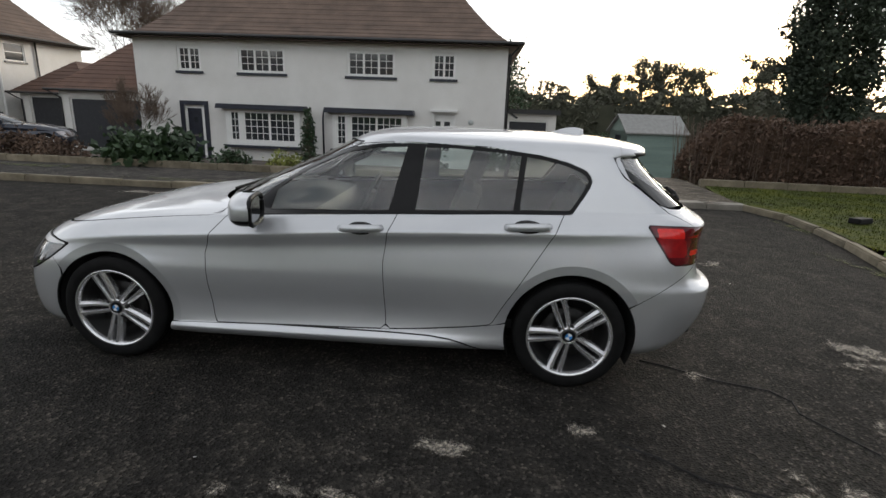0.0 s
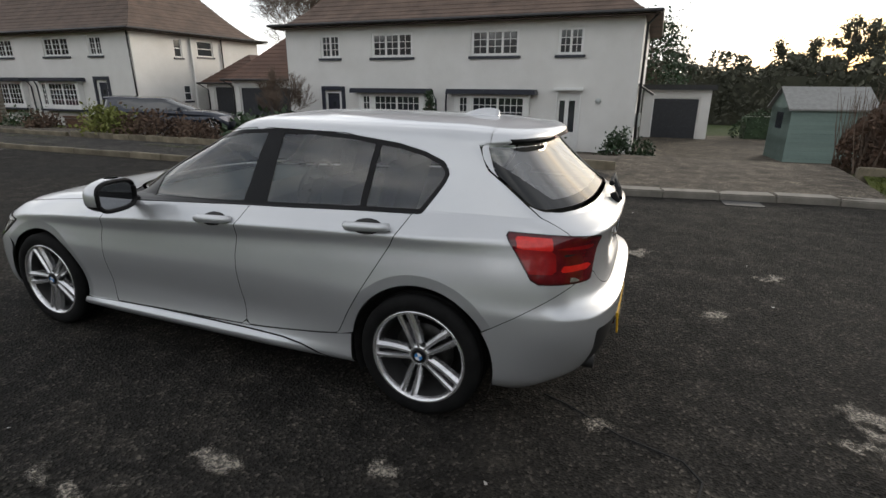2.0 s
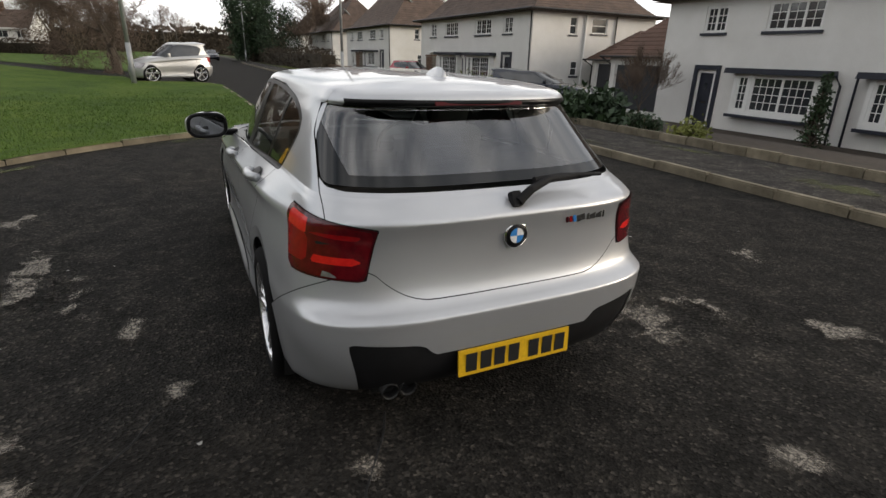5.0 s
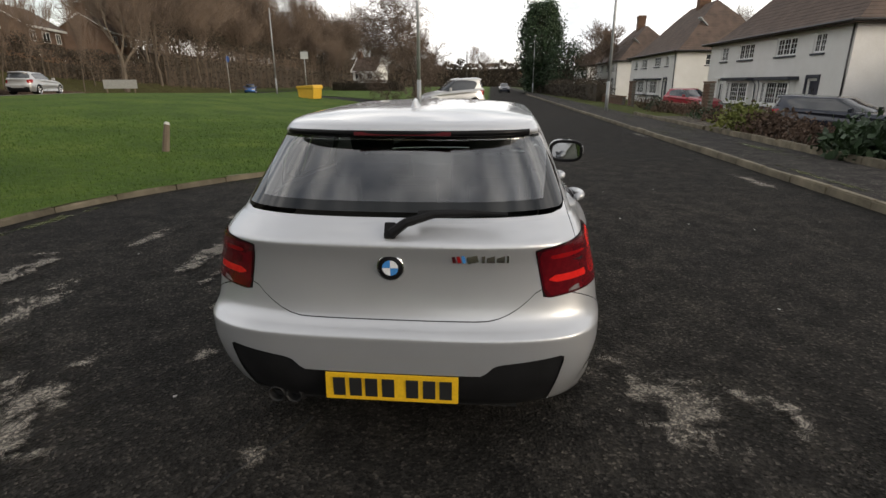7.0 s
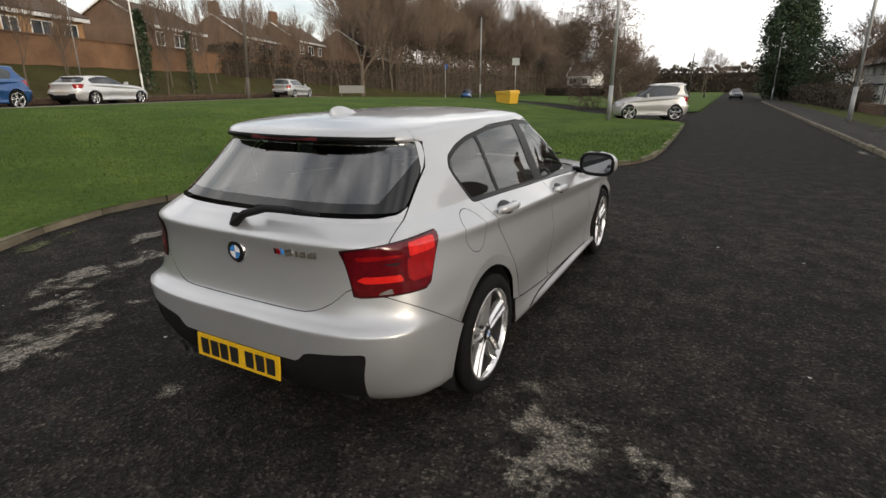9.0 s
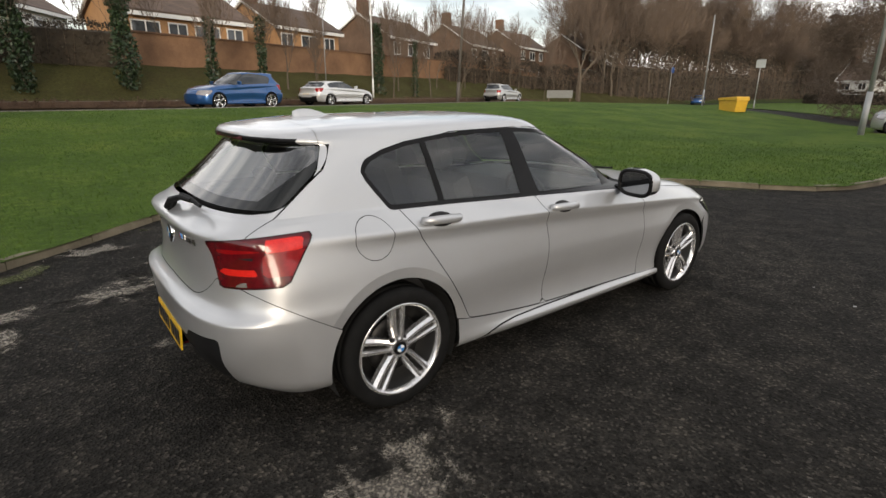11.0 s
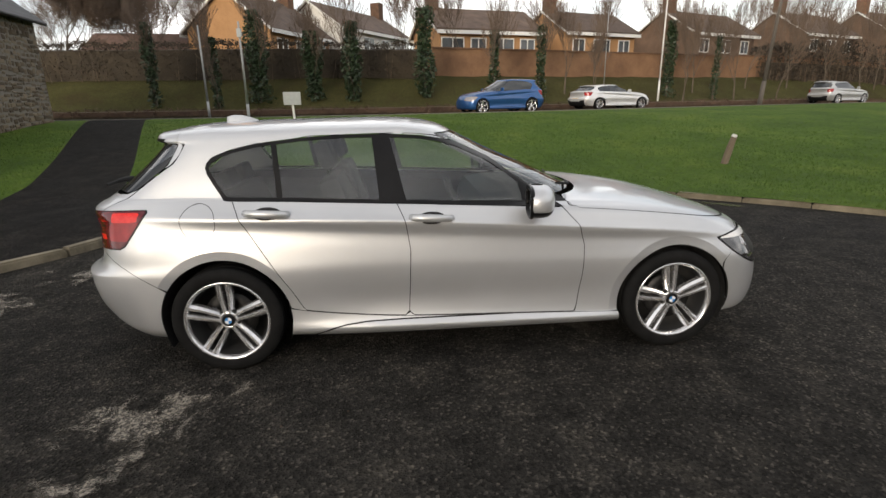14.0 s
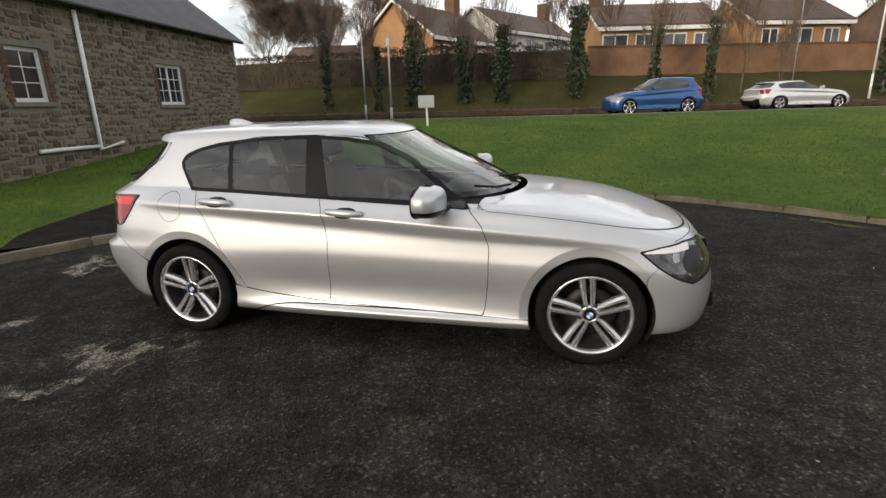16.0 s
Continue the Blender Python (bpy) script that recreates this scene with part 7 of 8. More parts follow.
bare_tree(13.4, -15.0, 3.1, .05, 62, "small bare ornamental tree by the house wall", 5, .42, .2)

# front gardens
shrub(8.1, -8.0, 1.9, .72, 71, "leaf", "large glossy dark green rhododendron bush", 2600, .10)
shrub(6.1, -7.75, .8, .55, 72, "leaf", "small dark green rounded shrub", 700, .05)
shrub(5.0, -7.8, .8, .52, 73, "shrub_yellow", "small yellow-green shrub in a low pot", 600, .05)
shrub(10.4, -7.8, 1.3, .5, 74, "heather", "low russet heather clump", 700, .05)
shrub(13.9, -7.9, 1.5, .95, 75, "shrub_yellow", "bright yellow-green bushy shrub", 1800, .06)
shrub(12.5, -8.0, 1.7, .75, 76, "heather", "russet brown spreading shrub", 1400, .06)
shrub(11.5, -8.6, 1.2, .55, 77, "heather", "dry brown garden shrub", 800, .05)
shrub(2.3, -15.6, .9, .9, 78, "leaf", "green climbing shrub by the house wall", 700, .06)
shrub(.2, -15.3, 1.1, .95, 79, "leaf", "green potted shrub by the white door", 800, .06)
shrub(-0.6, -15.0, .8, .7, 80, "leaf", "dark green shrub at the house corner", 500, .06)
evergreen(6.95, -15.4, 2.1, .9, 81, "slender young fir against the house wall", "leaf", 1.2, 900, .06)
for k, sx in enumerate((19.5, 21.5, 24.2, 26.5, 29.0, 31.5)):
    shrub(sx, -9.5 - .25 * (k % 3), 1.2 + .3 * (k % 2), .55 + .12 * (k % 3), 90 + k, ("heather", "leaf", "hedge_brown")[k % 3], "garden shrub behind the low wall", 500, .06)

# along the road
evergreen(83.0, -7.9, 12.6, 6.4, 101, "tall rounded dark evergreen beside the road", "leaf", .42, 20000, .17)
evergreen(76.0, -11.0, 6.8, 6.0, 102, "dark evergreen shrub beside the road", "leaf", .5, 4500, .13)
hedge("road_hedge", "dark garden hedges along the pavement", [(42, -9.6), (60, -9.4), (120, -9.2)], 1.6, 1.7, 103, "hedge_dark", 9000, .10, 200, .4)
bare_tree(36.0, 4.9, 8.6, .30, 111, "large bare spreading tree on the green", 6, .66, -.015, fine=.010)
bare_tree(88.0, 11.0, 7.0, .14, 112, "small bare tree on the green", 5, .5, .1)
bare_tree(96.0, -8.5, 8.5, .2, 113, "slender bare tree beside the road", 5, .5, .1)
bare_tree(74.0, -14.0, 10.0, .2, 114, "bare tree behind the houses", 5, .5, .1)
hedge("garden_hedge", "dark rough hedge before the white house", [(103, 17), (109, 25), (113, 34)], 2.0, 2.0, 118, "hedge_dark", 3000, .14, 200, .4)
hedge("far_woods", "distant dark woodland closing the road", [(230, -60), (240, 20), (225, 90)], 14, 9.0, 121, "hedge_dark", 7000, .7, 0, .5, "trees")

# bank beyond the main road
hedge("bank_hedge", "tall dark brown hedge on top of the bank", [(-44, 28.4), (-16, 27.8), (-6, 27.6), (3.5, 28.5)], 1.5, 1.85, 131, "hedge_dark", 24000, .06, 900, .12)
for k, (tx, toff, th, ivy) in enumerate(((-5.8, 7.6, 6.8, 1.1), (-3.1, 7.8, 5.2, .9), (-1.1, 7.7, 6.0, .85), (2.8, 7.9, 7.0, .95), (6.8, 7.4, 5.9, .45), (9.7, 7.2, 6.6, .42), (19.6, 7.6, 7.4, .75), (-11.0, 7.4, 6.1, .45), (-7.8, 7.0, 5.3, .32), (23.6, 7.2, 6.5, .28))):
    bare_tree(tx, float(near_y(tx)) + toff, th, .085, 140 + k, "slender bare tree on the bank wrapped in ivy", 4, .34, .22, 0, ivy, "bank trees", fine=.009)
for k, (tx, toff, th) in enumerate(((11.7, 8.0, 5.8), (13.4, 7.0, 5.4), (1.7, 11.6, 5.8), (20.5, 6.7, 6.5), (22.2, 8.0, 7.2), (25.4, 7.0, 7.2), (27.5, 8.4, 8.0), (29.2, 6.7, 7.2), (31.7, 8.4, 7.6), (33.8, 7.0, 7.2), (36.2, 8.8, 8.0), (39.0, 7.6, 7.5), (42.0, 8.6, 8.2), (46.0, 7.4, 7.8), (49.5, 8.4, 8.6), (5.4, 11.4, 6.0), (15.5, 11.0, 6.2))):
    bare_tree(tx, float(near_y(tx)) + toff, th, .06, 160 + k, "slim bare birch-like tree on the bank", 4, .32, .24, 0, 0, "bank trees", fine=.009)
bare_tree(54.0, float(near_y(54.0)) + 7.6, 16.0, .40, 181, "large pale many-limbed bare tree", 5, .44, .16, fine=.012)
bare_tree(-17.0, 28.6, 7.5, .15, 187, "bare tree behind the stone house", 6, .5, .12)
bare_tree(-14.5, 31.5, 6.8, .13, 188, "bare tree above the hedge", 6, .5, .12)
hedge("thicket", "dense dark brown thicket along the main road", [(66, 44.6), (82, 46.6), (105, 48), (160, 50), (230, 50)], 4.5, 7.6, 190, "hedge_dark", 46000, .15, 7000, .6, "thicket", .5)
hedge("thicket", "low dark bramble thicket on the bank before the houses", [(30, 37.6), (42, 41.0), (54, 43.0), (66, 44.6)], 2.6, 2.5, 192, "hedge_dark", 16000, .10, 2600, .6, "thicket", .5)
hedge("bank_brush", "low dry brush at the foot of the bank", [(-40, 24.0), (-5, 23.1), (3, 24.1), (12, 27.1), (24, 31.3), (45, 37)], .9, .32, 191, "heather", 9000, .05, 500, .5, "brush")
woods = [bare_tree(66, 45, 12.5 + k, .19, 200 + k, "bare winter tree of the roadside wood", 5, .40, .14, 0, 0, "wood along the main road", fine=.012) for k in range(4)]
for o_ in woods[1:]:
    o_.location.x += 9 * woods.index(o_)
    o_.location.y += (-2, 3, 1)[woods.index(o_) - 1]
wrng = random.Random(77)
for k in range(64):
    deep = wrng.uniform(0, 14.0)
    wx = 62 + 80 * wrng.random() ** 1.35 + deep * 1.1
    wy = float(near_y(wx)) + 8.6 + deep
    sc = wrng.uniform(.95, 1.35)
    tw = copy_thing(woods[k % 4], pose(wx, wy, ground_z(wx, wy, -.1), 0, 0, wrng.uniform(0, 360)))
    tw.scale = (sc, sc, sc)
for k in range(28):
    wx = wrng.uniform(105, 205)
    wy = wrng.uniform(46.5, 60)
    copy_thing(woods[k % 4], pose(wx, wy, ground_z(wx, wy, -.1), 0, 0, wrng.uniform(0, 360))).scale = (1.5, 1.5, wrng.uniform(1.4, 1.8))
for k in range(12):
    wx = wrng.uniform(140, 215)
    wy = wrng.uniform(5, 60)
    copy_thing(woods[k % 4], pose(wx, wy, ground_z(wx, wy, -.1), 0, 0, wrng.uniform(0, 360)))
for k in range(9):
    wx = wrng.uniform(-34, -10)
    wy = wrng.uniform(31, 44)
    copy_thing(woods[k % 4], pose(wx, wy, ground_z(wx, wy, -.1), 0, 0, wrng.uniform(0, 360))).scale = (.62, .62, .62)
for k in range(14):
    wx = 60 + k * 9 + wrng.uniform(-3, 3)
    copy_thing(woods[k % 4], pose(wx, -27 - wrng.uniform(0, 8), -.5, 0, 0, wrng.uniform(0, 360))).scale = (.8, .8, .8)
# grass of the green close to the kerb
def turf(name, label, n, seed, inside, x0, x1, y0, y1, h, dz, mat, reach=20.0):
    g = np.random.default_rng(seed)
    x, y = g.uniform(x0, x1, n), g.uniform(y0, y1, n)
    ok = inside(x, y) & (g.random(n) < smoothstep(reach, reach * .45, np.hypot(x - .5, y)))
    x, y = x[ok], y[ok]
    z = land(x, y) + dz
    a = g.uniform(0, 6.28, len(x))
    hh = h * g.uniform(.4, 1.3, len(x))
    wd = .0045 * (1 + .12 * np.hypot(x, y))
    lx, ly = g.normal(0, .35, len(x)) * hh, g.normal(0, .35, len(x)) * hh
    p = np.stack([np.stack([x - np.cos(a) * wd, y - np.sin(a) * wd, z - .01], 1), np.stack([x + np.cos(a) * wd, y + np.sin(a) * wd, z - .01], 1), np.stack([x + lx, y + ly, z + hh], 1)], 1).reshape(-1, 3)
    f = np.arange(len(p)).reshape(-1, 3)
    tagged(obj(name, mesh_of(name, p.tolist(), f.tolist()), mat), label, "grass", kind="stuff")


turf("grass_blades", "short green grass blades on the green", 170000, 5, lambda x, y: poly_dist(x, y, G_OUT) > .03, -12, 19, -.4, 19, .042, .085, "blade")
turf("grass_blades", "short green grass blades before the stone house", 40000, 6, lambda x, y: poly_dist(x, y, W_OUT) > .03, -14, -3.4, -3, 14, .042, .085, "blade")
VERGE = [(-5.0, -3.2), (-9, -3.5), (-20, -2), (-20, -9.5), (-4.6, -9.0), (-3.95, -5.95), (-4.4, -5.35), (-4.45, -4.7), (-4.35, -3.6), (-4.15, -2.6)]
turf("grass_blades", "mossy grass blades on the verge", 22000, 7, lambda x, y: poly_dist(x, y, VERGE) > .03, -13, -3.9, -9.5, -2.5, .035, .085, "moss")

# ---------------------------------------------------------------- kerbs, laid stone by stone


def stone_mesh(name, w, low, high, bevel):
    me = bpy.data.meshes.new(name)
    bm = box(bmesh.new(), 0, -w, low, 1, 0, high, 0)
    top = [e for e in bm.edges if all(v.co.z > high - 1e-4 for v in e.verts)]
    bmesh.ops.bevel(bm, geom=top, offset=bevel, segments=2, affect="EDGES")
    bm.to_mesh(me)
    bm.free()
    return me


def stone_row(name, label, pts, mat, w=.13, high=.115, length=.88, gap=.012, seed=0, low=-.2, start=0.0):
    """Stones end to end along a line; their outer face stands on the line."""
    rng = random.Random(seed)
    t = thing(name, label, "kerb", kind="structure")
    me = stone_mesh(name + "_stone", w, low, high, .018)
    cum = [0.0]
    for a, b in zip(pts, pts[1:]):
        cum.append(cum[-1] + math.dist(a, b))

    def at(s):
        i = min(len(pts) - 2, max(0, int(np.searchsorted(cum, s)) - 1))
        k = (s - cum[i]) / (cum[i + 1] - cum[i])
        return Vector((pts[i][0] + (pts[i + 1][0] - pts[i][0]) * k, pts[i][1] + (pts[i + 1][1] - pts[i][1]) * k, 0))
    s = start
    while s < cum[-1] - .1:
        L = min(length * rng.uniform(.92, 1.06), cum[-1] - s)
        a, b = at(s), at(s + L)
        d = b - a
        o = obj("kerb_stone", me, mat, t)
        mid = (a + b) / 2
        o.matrix_world = pose(a.x, a.y, float(land(mid.x, mid.y)) + rng.uniform(-.008, .008), rng.gauss(0, .9), rng.gauss(0, .35), math.degrees(math.atan2(d.y, d.x)) + rng.gauss(0, .4)) @ Matrix.Diagonal((max(.05, d.length - gap), 1, 1, 1))
        s += L
    return t


stone_row("kerb", "weathered stone kerb round the green", KERB_GRASS[::-1], "kerb_moss", .12, .085, .88, seed=1)
stone_row("kerb", "stone kerb before the footpath and verge", KERB_WEST[::-1], "kerb_moss", .12, .09, .88, seed=2)
stone_row("kerb", "pale stone kerb along the pavement", [(-.3, KERB_HOUSES + .07), (70, KERB_HOUSES + .07)], "kerb_moss", .12, .115, .9, seed=3)
stone_row("kerb", "dropped kerb stones across the driveway", [(-4.15, -5.62), (-3.2, -5.64), (-.3, KERB_HOUSES + .07)], "kerb", .30, .098, .75, seed=4)
stone_row("edging", "low stone edging of the garden bed", [(-.35, BED_LINE + .05), (14.5, BED_LINE + .05)], "kerb_moss", .12, .24, .6, seed=5)
stone_row("edging", "low stone edging beside the drive", [(-4.35, -8.35), (-7.0, -8.2), (-14, -8.3)], "kerb_moss", .14, .22, .9, seed=6)
stone_row("edging", "low stone edging of the next garden", [(14.7, BED_LINE + .05), (23, BED_LINE + .05)], "kerb_moss", .12, .22, .6, seed=7)
main_edge = [(x, float(near_y(x)) - .02) for x in np.linspace(-30, 32, 40)]
vs, fs = [], []
for x, y in main_edge:
    z = float(land(x, y))
    vs += [(x, y - .14, z - .1), (x, y - .14, z + .11), (x, y, z + .11), (x, y, z - .1)]
for k in range(len(main_edge) - 1):
    o = 4 * k
    fs += [(o, o + 4, o + 5, o + 1), (o + 1, o + 5, o + 6, o + 2), (o + 2, o + 6, o + 7, o + 3)]
tagged(obj("main_kerb", mesh_of("main_kerb", vs, fs), "kerb"), "pale kerb of the main road", "kerb", kind="structure")


# ---------------------------------------------------------------- worn patches, cracks, litter on the tarmac
def position_noise(n, l, scale, detail, rough):
    geo, no = n.new("ShaderNodeNewGeometry"), n.new("ShaderNodeTexNoise")
    no.inputs["Scale"].default_value, no.inputs["Detail"].default_value, no.inputs["Roughness"].default_value = scale, detail, rough
    l.new(geo.outputs["Position"], no.inputs["Vector"])
    return no


def patch_material(name, colour):
    m = bpy.data.materials.new(name)
    m.use_nodes = True
    n, l = m.node_tree.nodes, m.node_tree.links
    b = n["Principled BSDF"]
    big, fine = position_noise(n, l, 3.6, 10.0, .70), position_noise(n, l, 70.0, 4.0, .7)
    tc, vm, ln = n.new("ShaderNodeTexCoord"), n.new("ShaderNodeVectorMath"), n.new("ShaderNodeMapRange")
    vm.operation = "LENGTH"
    mp = n.new("ShaderNodeMapping")
    mp.inputs["Location"].default_value, mp.inputs["Scale"].default_value = (-1, -1, 0), (2, 2, 0)
    l.new(tc.outputs["Generated"], mp.inputs["Vector"])
    l.new(mp.outputs["Vector"], vm.inputs[0])
    ln.inputs["From Min"].default_value, ln.inputs["From Max"].default_value = 0.15, 1.0
    ln.inputs["To Min"].default_value, ln.inputs["To Max"].default_value = 0.22, -0.62
    l.new(vm.outputs["Value"], ln.inputs["Value"])
    amp = n.new("ShaderNodeMapRange")
    amp.inputs["From Min"].default_value, amp.inputs["From Max"].default_value = 0.3, 0.7
    amp.inputs["To Min"].default_value, amp.inputs["To Max"].default_value = -0.15, 1.05
    amp.clamp = False
    l.new(big.outputs["Fac"], amp.inputs["Value"])
    add = n.new("ShaderNodeMath")
    l.new(amp.outputs["Result"], add.inputs[0])
    l.new(ln.outputs["Result"], add.inputs[1])
    mask = ramp_node(n, l, add.outputs["Value"], [(.44, (0, 0, 0)), (.64, (1, 1, 1))])
    grit = ramp_node(n, l, fine.outputs["Fac"], [(.35, (.28,) * 3), (.65, (.90,) * 3)])
    a = mix_node(n, l, 1.0, mask.outputs["Color"], grit.outputs["Color"], "MULTIPLY")
    l.new(a, b.inputs["Alpha"])
    c = ramp_node(n, l, fine.outputs["Fac"], [(.3, tuple(.6 * v for v in colour)), (.7, colour)])
    l.new(c.outputs["Color"], b.inputs["Base Color"])
    b.inputs["Roughness"].default_value = .85
    return m


PATCH = patch_material("worn_pale_tarmac", (.26, .232, .193))


MOSS_PATCH = patch_material("moss_in_the_tarmac", (.075, .085, .016))


def worn_patch(x, y, w, h, turn, k, mat=None, label="pale worn patch in the tarmac", z=.004):
    bm = bmesh.new()
    bmesh.ops.create_grid(bm, x_segments=4, y_segments=4, size=.5)
    ob = part("worn_patch", bm, mat or PATCH)
    ob.matrix_world = pose(x, y, z + .0004 * k, 0, 0, turn) @ Matrix.Diagonal((w, h, 1, 1))
    tagged(ob, label, "road patch", kind="structure")


for k, (x, y, w, h, a) in enumerate(((-.30, -1.27, 1.55, 1.0, 22), (-1.55, -1.0, .5, .4, 0), (.5, 2.9, 1.9, .7, 12), (-.85, .62, .34, .30, 0), (-.02, 1.25, .30, .36, 20), (-1.7, 1.65, 1.0, .5, 50), (2.2, 3.1, 1.2, .4, 5), (3.2, 2.6, 1.6, .5, 160), (.2, -3.0, .7, .5, 0), (6.0, -4.6, 2.4, .6, 0), (14.0, -4.9, 3.0, .5, 2))):
    worn_patch(x, y, w, h, a, k)
for k, (x, y, w, h, a) in enumerate(((-3.25, .2, 2.2, .55, 74), (-3.75, -2.0, 3.2, .5, 106), (-4.15, -4.3, 2.4, .45, 92), (-1.5, 2.75, 2.2, .5, 40), (.2, 4.2, 2.6, .45, 30), (2.6, 4.7, 3.0, .45, 175), (5.6, 3.3, 2.8, .5, 140), (7.7, 1.2, 2.6, .5, 124))):
    worn_patch(x, y, w, h, a, 20 + k, MOSS_PATCH, "green moss in the tarmac along the kerb")
for k, (x, y, w, h, a) in enumerate(((1.1, -6.15, 2.6, 1.1, 0), (4.0, -6.6, 5.0, .6, 0), (9.5, -6.5, 6.0, .8, 0), (15.5, -6.6, 6.0, .7, 0), (21.5, -6.5, 6.0, .8, 0), (28.0, -6.6, 7.0, .7, 0), (13.0, -5.5, 8.0, .4, 0), (6.0, -5.5, 7.0, .3, 0))):
    worn_patch(x, y, w, h, a, k, MOSS_PATCH, "green moss spreading on the pavement", .105)
for k, (x, y, w, h, a) in enumerate(((-1.0, 3.2, 1.6, .8, 30), (-2.2, .3, .9, 1.6, 20), (1.8, 2.2, 1.6, .5, 8), (-2.0, -2.0, .8, .5, 20), (-.9, -2.3, .9, .5, 30), (1.2, 3.6, 2.0, .6, 10), (-0.44, 2.45, 1.1, 0.42, 25), (1.17, 1.86, 1.1, 0.35, 5), (0.71, 1.53, 0.8, 0.3, 170), (-1.8, 1.2, 1.8, 1.2, 62), (-1.0, 1.72, 1.3, .9, 45), (-.5, 1.95, 1.15, .9, 30), (-.05, 2.88, 1.5, .9, 18), (1.5, 2.2, 1.6, .45, 172), (-.35, -1.78, .8, .45, 40))):
    worn_patch(x, y, w, h, a, 32 + k)
for pts in ([(-1.35, 1.85), (-1.08, 1.77), (-.75, 1.66), (-.52, 1.59), (-.35, 1.45), (-.19, 1.37)], [(-.55, .45), (-.68, .5), (-.95, .66), (-1.22, .74), (-1.29, .85), (-1.26, .97), (-1.45, 1.3)]):
    o = part("crack", tube([(p[0], p[1], .001) for p in pts], .006, 5), "gap")
    tagged(o, "thin dark crack in the tarmac", "crack", kind="structure")
rng = random.Random(12)
bits = [(2.245, 1.25), (-.46, 1.20), (-.4, 2.6), (2.6, 3.0), (-1.9, -1.3), (.9, -2.4), (1.9, -3.0), (3.4, -1.9), (3.2, -2.6), (.3, -2.1)] + [(rng.uniform(-3, 7), rng.choice((-1, 1)) * rng.uniform(1.3, 4.2)) for _ in range(46)]
for k, (x, y) in enumerate(bits):
    bm = bmesh.new()
    q = .010 if k > 9 else .016
    bm.faces.new([bm.verts.new((rng.uniform(.5, 1.2) * q * c, rng.uniform(.5, 1.2) * q * s, .006 + rng.uniform(0, .006))) for c, s in ((1, .2), (.2, 1), (-1, .1), (-.2, -1))])
    bmesh.ops.solidify(bm, geom=bm.faces[:], thickness=.003)
    o = part("leaf_scrap", bm, "litter" if k % 3 else "heather")
    o.matrix_world = pose(x, y, .003, 0, 0, rng.uniform(0, 360))
    tagged(o, "tiny dry scrap lying on the tarmac", "litter", "scraps on the road")
bag = part("bin_bag", rounded(-.15, -.09, -.03, .15, .09, .06, .03), "plastic", None)
bag.matrix_world = pose(-5.2, -4.45, .115, 4, 0, 25)
tagged(bag, "crumpled dark plastic lying on the verge", "litter")
part("drain_cover", boxes((-.25, -.18, 0, .25, .18, .008)), "alloy_dark")
bpy.data.objects["drain_cover"].matrix_world = pose(-2.2, -5.25, .002, 0, 0, 5)
tagged(bpy.data.objects["drain_cover"], "flat iron drain cover in the tarmac", "drain cover")


# ---------------------------------------------------------------- poles, signs, bin, stump
def pole(x, y, height, r, label, mat="pole", lean=(0, 0), name="street_pole", arm=None):
    p = thing(name, label, "pole", pose(x, y, ground_z(x, y, -.05)))
    part("shaft", rod(rod(bmesh.new(), (0, 0, 0), (lean[0] * .2, lean[1] * .2, height * .2), r * 1.25, r * 1.2, 12), (lean[0] * .2, lean[1] * .2, height * .2), (lean[0], lean[1], height), r, r * .7, 12), mat, p, "", True)
    if arm:
        part("arm", tube([(0, 0, height - .1), (arm * .25, 0, height + .25), (arm, 0, height + .35)], r * .6, 8), mat, p)
        part("lantern", rounded(arm - .1, -.12, height + .26, arm + .55, .12, height + .42, .05), "sign_grey", p, "pale lantern head")
    return p


pole(23.75, 3.15, 8.6, .085, "tall galvanised lamp post on the green", arm=None)
pole(26.6, -6.55, 8.2, .075, "tall galvanised lamp post on the pavement", arm=None)
pole(80.0, -6.7, 7.8, .08, "curved street lamp beside the road", name="street_lamp", arm=-.9)
lc = pole(-4.1, 15.6, 3.35, .042, "grey post with a small box near its top")
part("box", boxes((-.07, -.07, 2.85, .07, .07, 3.12)), "sign_grey", lc)
pole(21.8, 25.0, 7.2, .10, "leaning timber telegraph pole", "pole_wood", (.40, -.1), "telegraph_pole")
pole(18.6, 30.6, 6.9, .05, "pale slim lamp post on the bank", "white_wood")
pole(14.0, 28.6, 5.5, .032, "thin grey pole on the bank")
pole(36.5, 15.6, 6.0, .05, "grey sign pole at the link road")
bs = pole(56.0, 29.0, 4.3, .04, "pole with a round blue sign")
part("disc", lathe([(.32, -.01), (.32, .01), (0, .01)], 24), "sign_blue", bs, "round blue sign").matrix_local = pose(0, -.1, 4.1, 0, 0, 60)
wp = pole(60.0, 21.5, 5.2, .05, "pole with a pale square sign")
part("board", boxes((-.03, -.45, 4.3, .03, .45, 5.1)), "sign_grey", wp)
pole(84.0, 3.5, 6.5, .10, "timber telegraph pole on the far green", "pole_wood", (0.2, 0), "telegraph_pole")
pole(98.0, 2.0, 6.2, .10, "timber telegraph pole farther down the green", "pole_wood", (0, 0), "telegraph_pole")
pole(-7.0, 20.3, 3.8, .045, "grey post beyond the stone house")
sg = thing("sign", "blank grey sign box on a white post at the green's edge", "sign", pose(-2.2, 13.7, ground_z(-2.2, 13.7, .05), 0, 0, 12) @ Matrix.Scale(.74, 4))
part("post", rod(bmesh.new(), (.04, 0, 0), (.0, 0, 1.1), .05, .05, 10), "white_wood", sg)
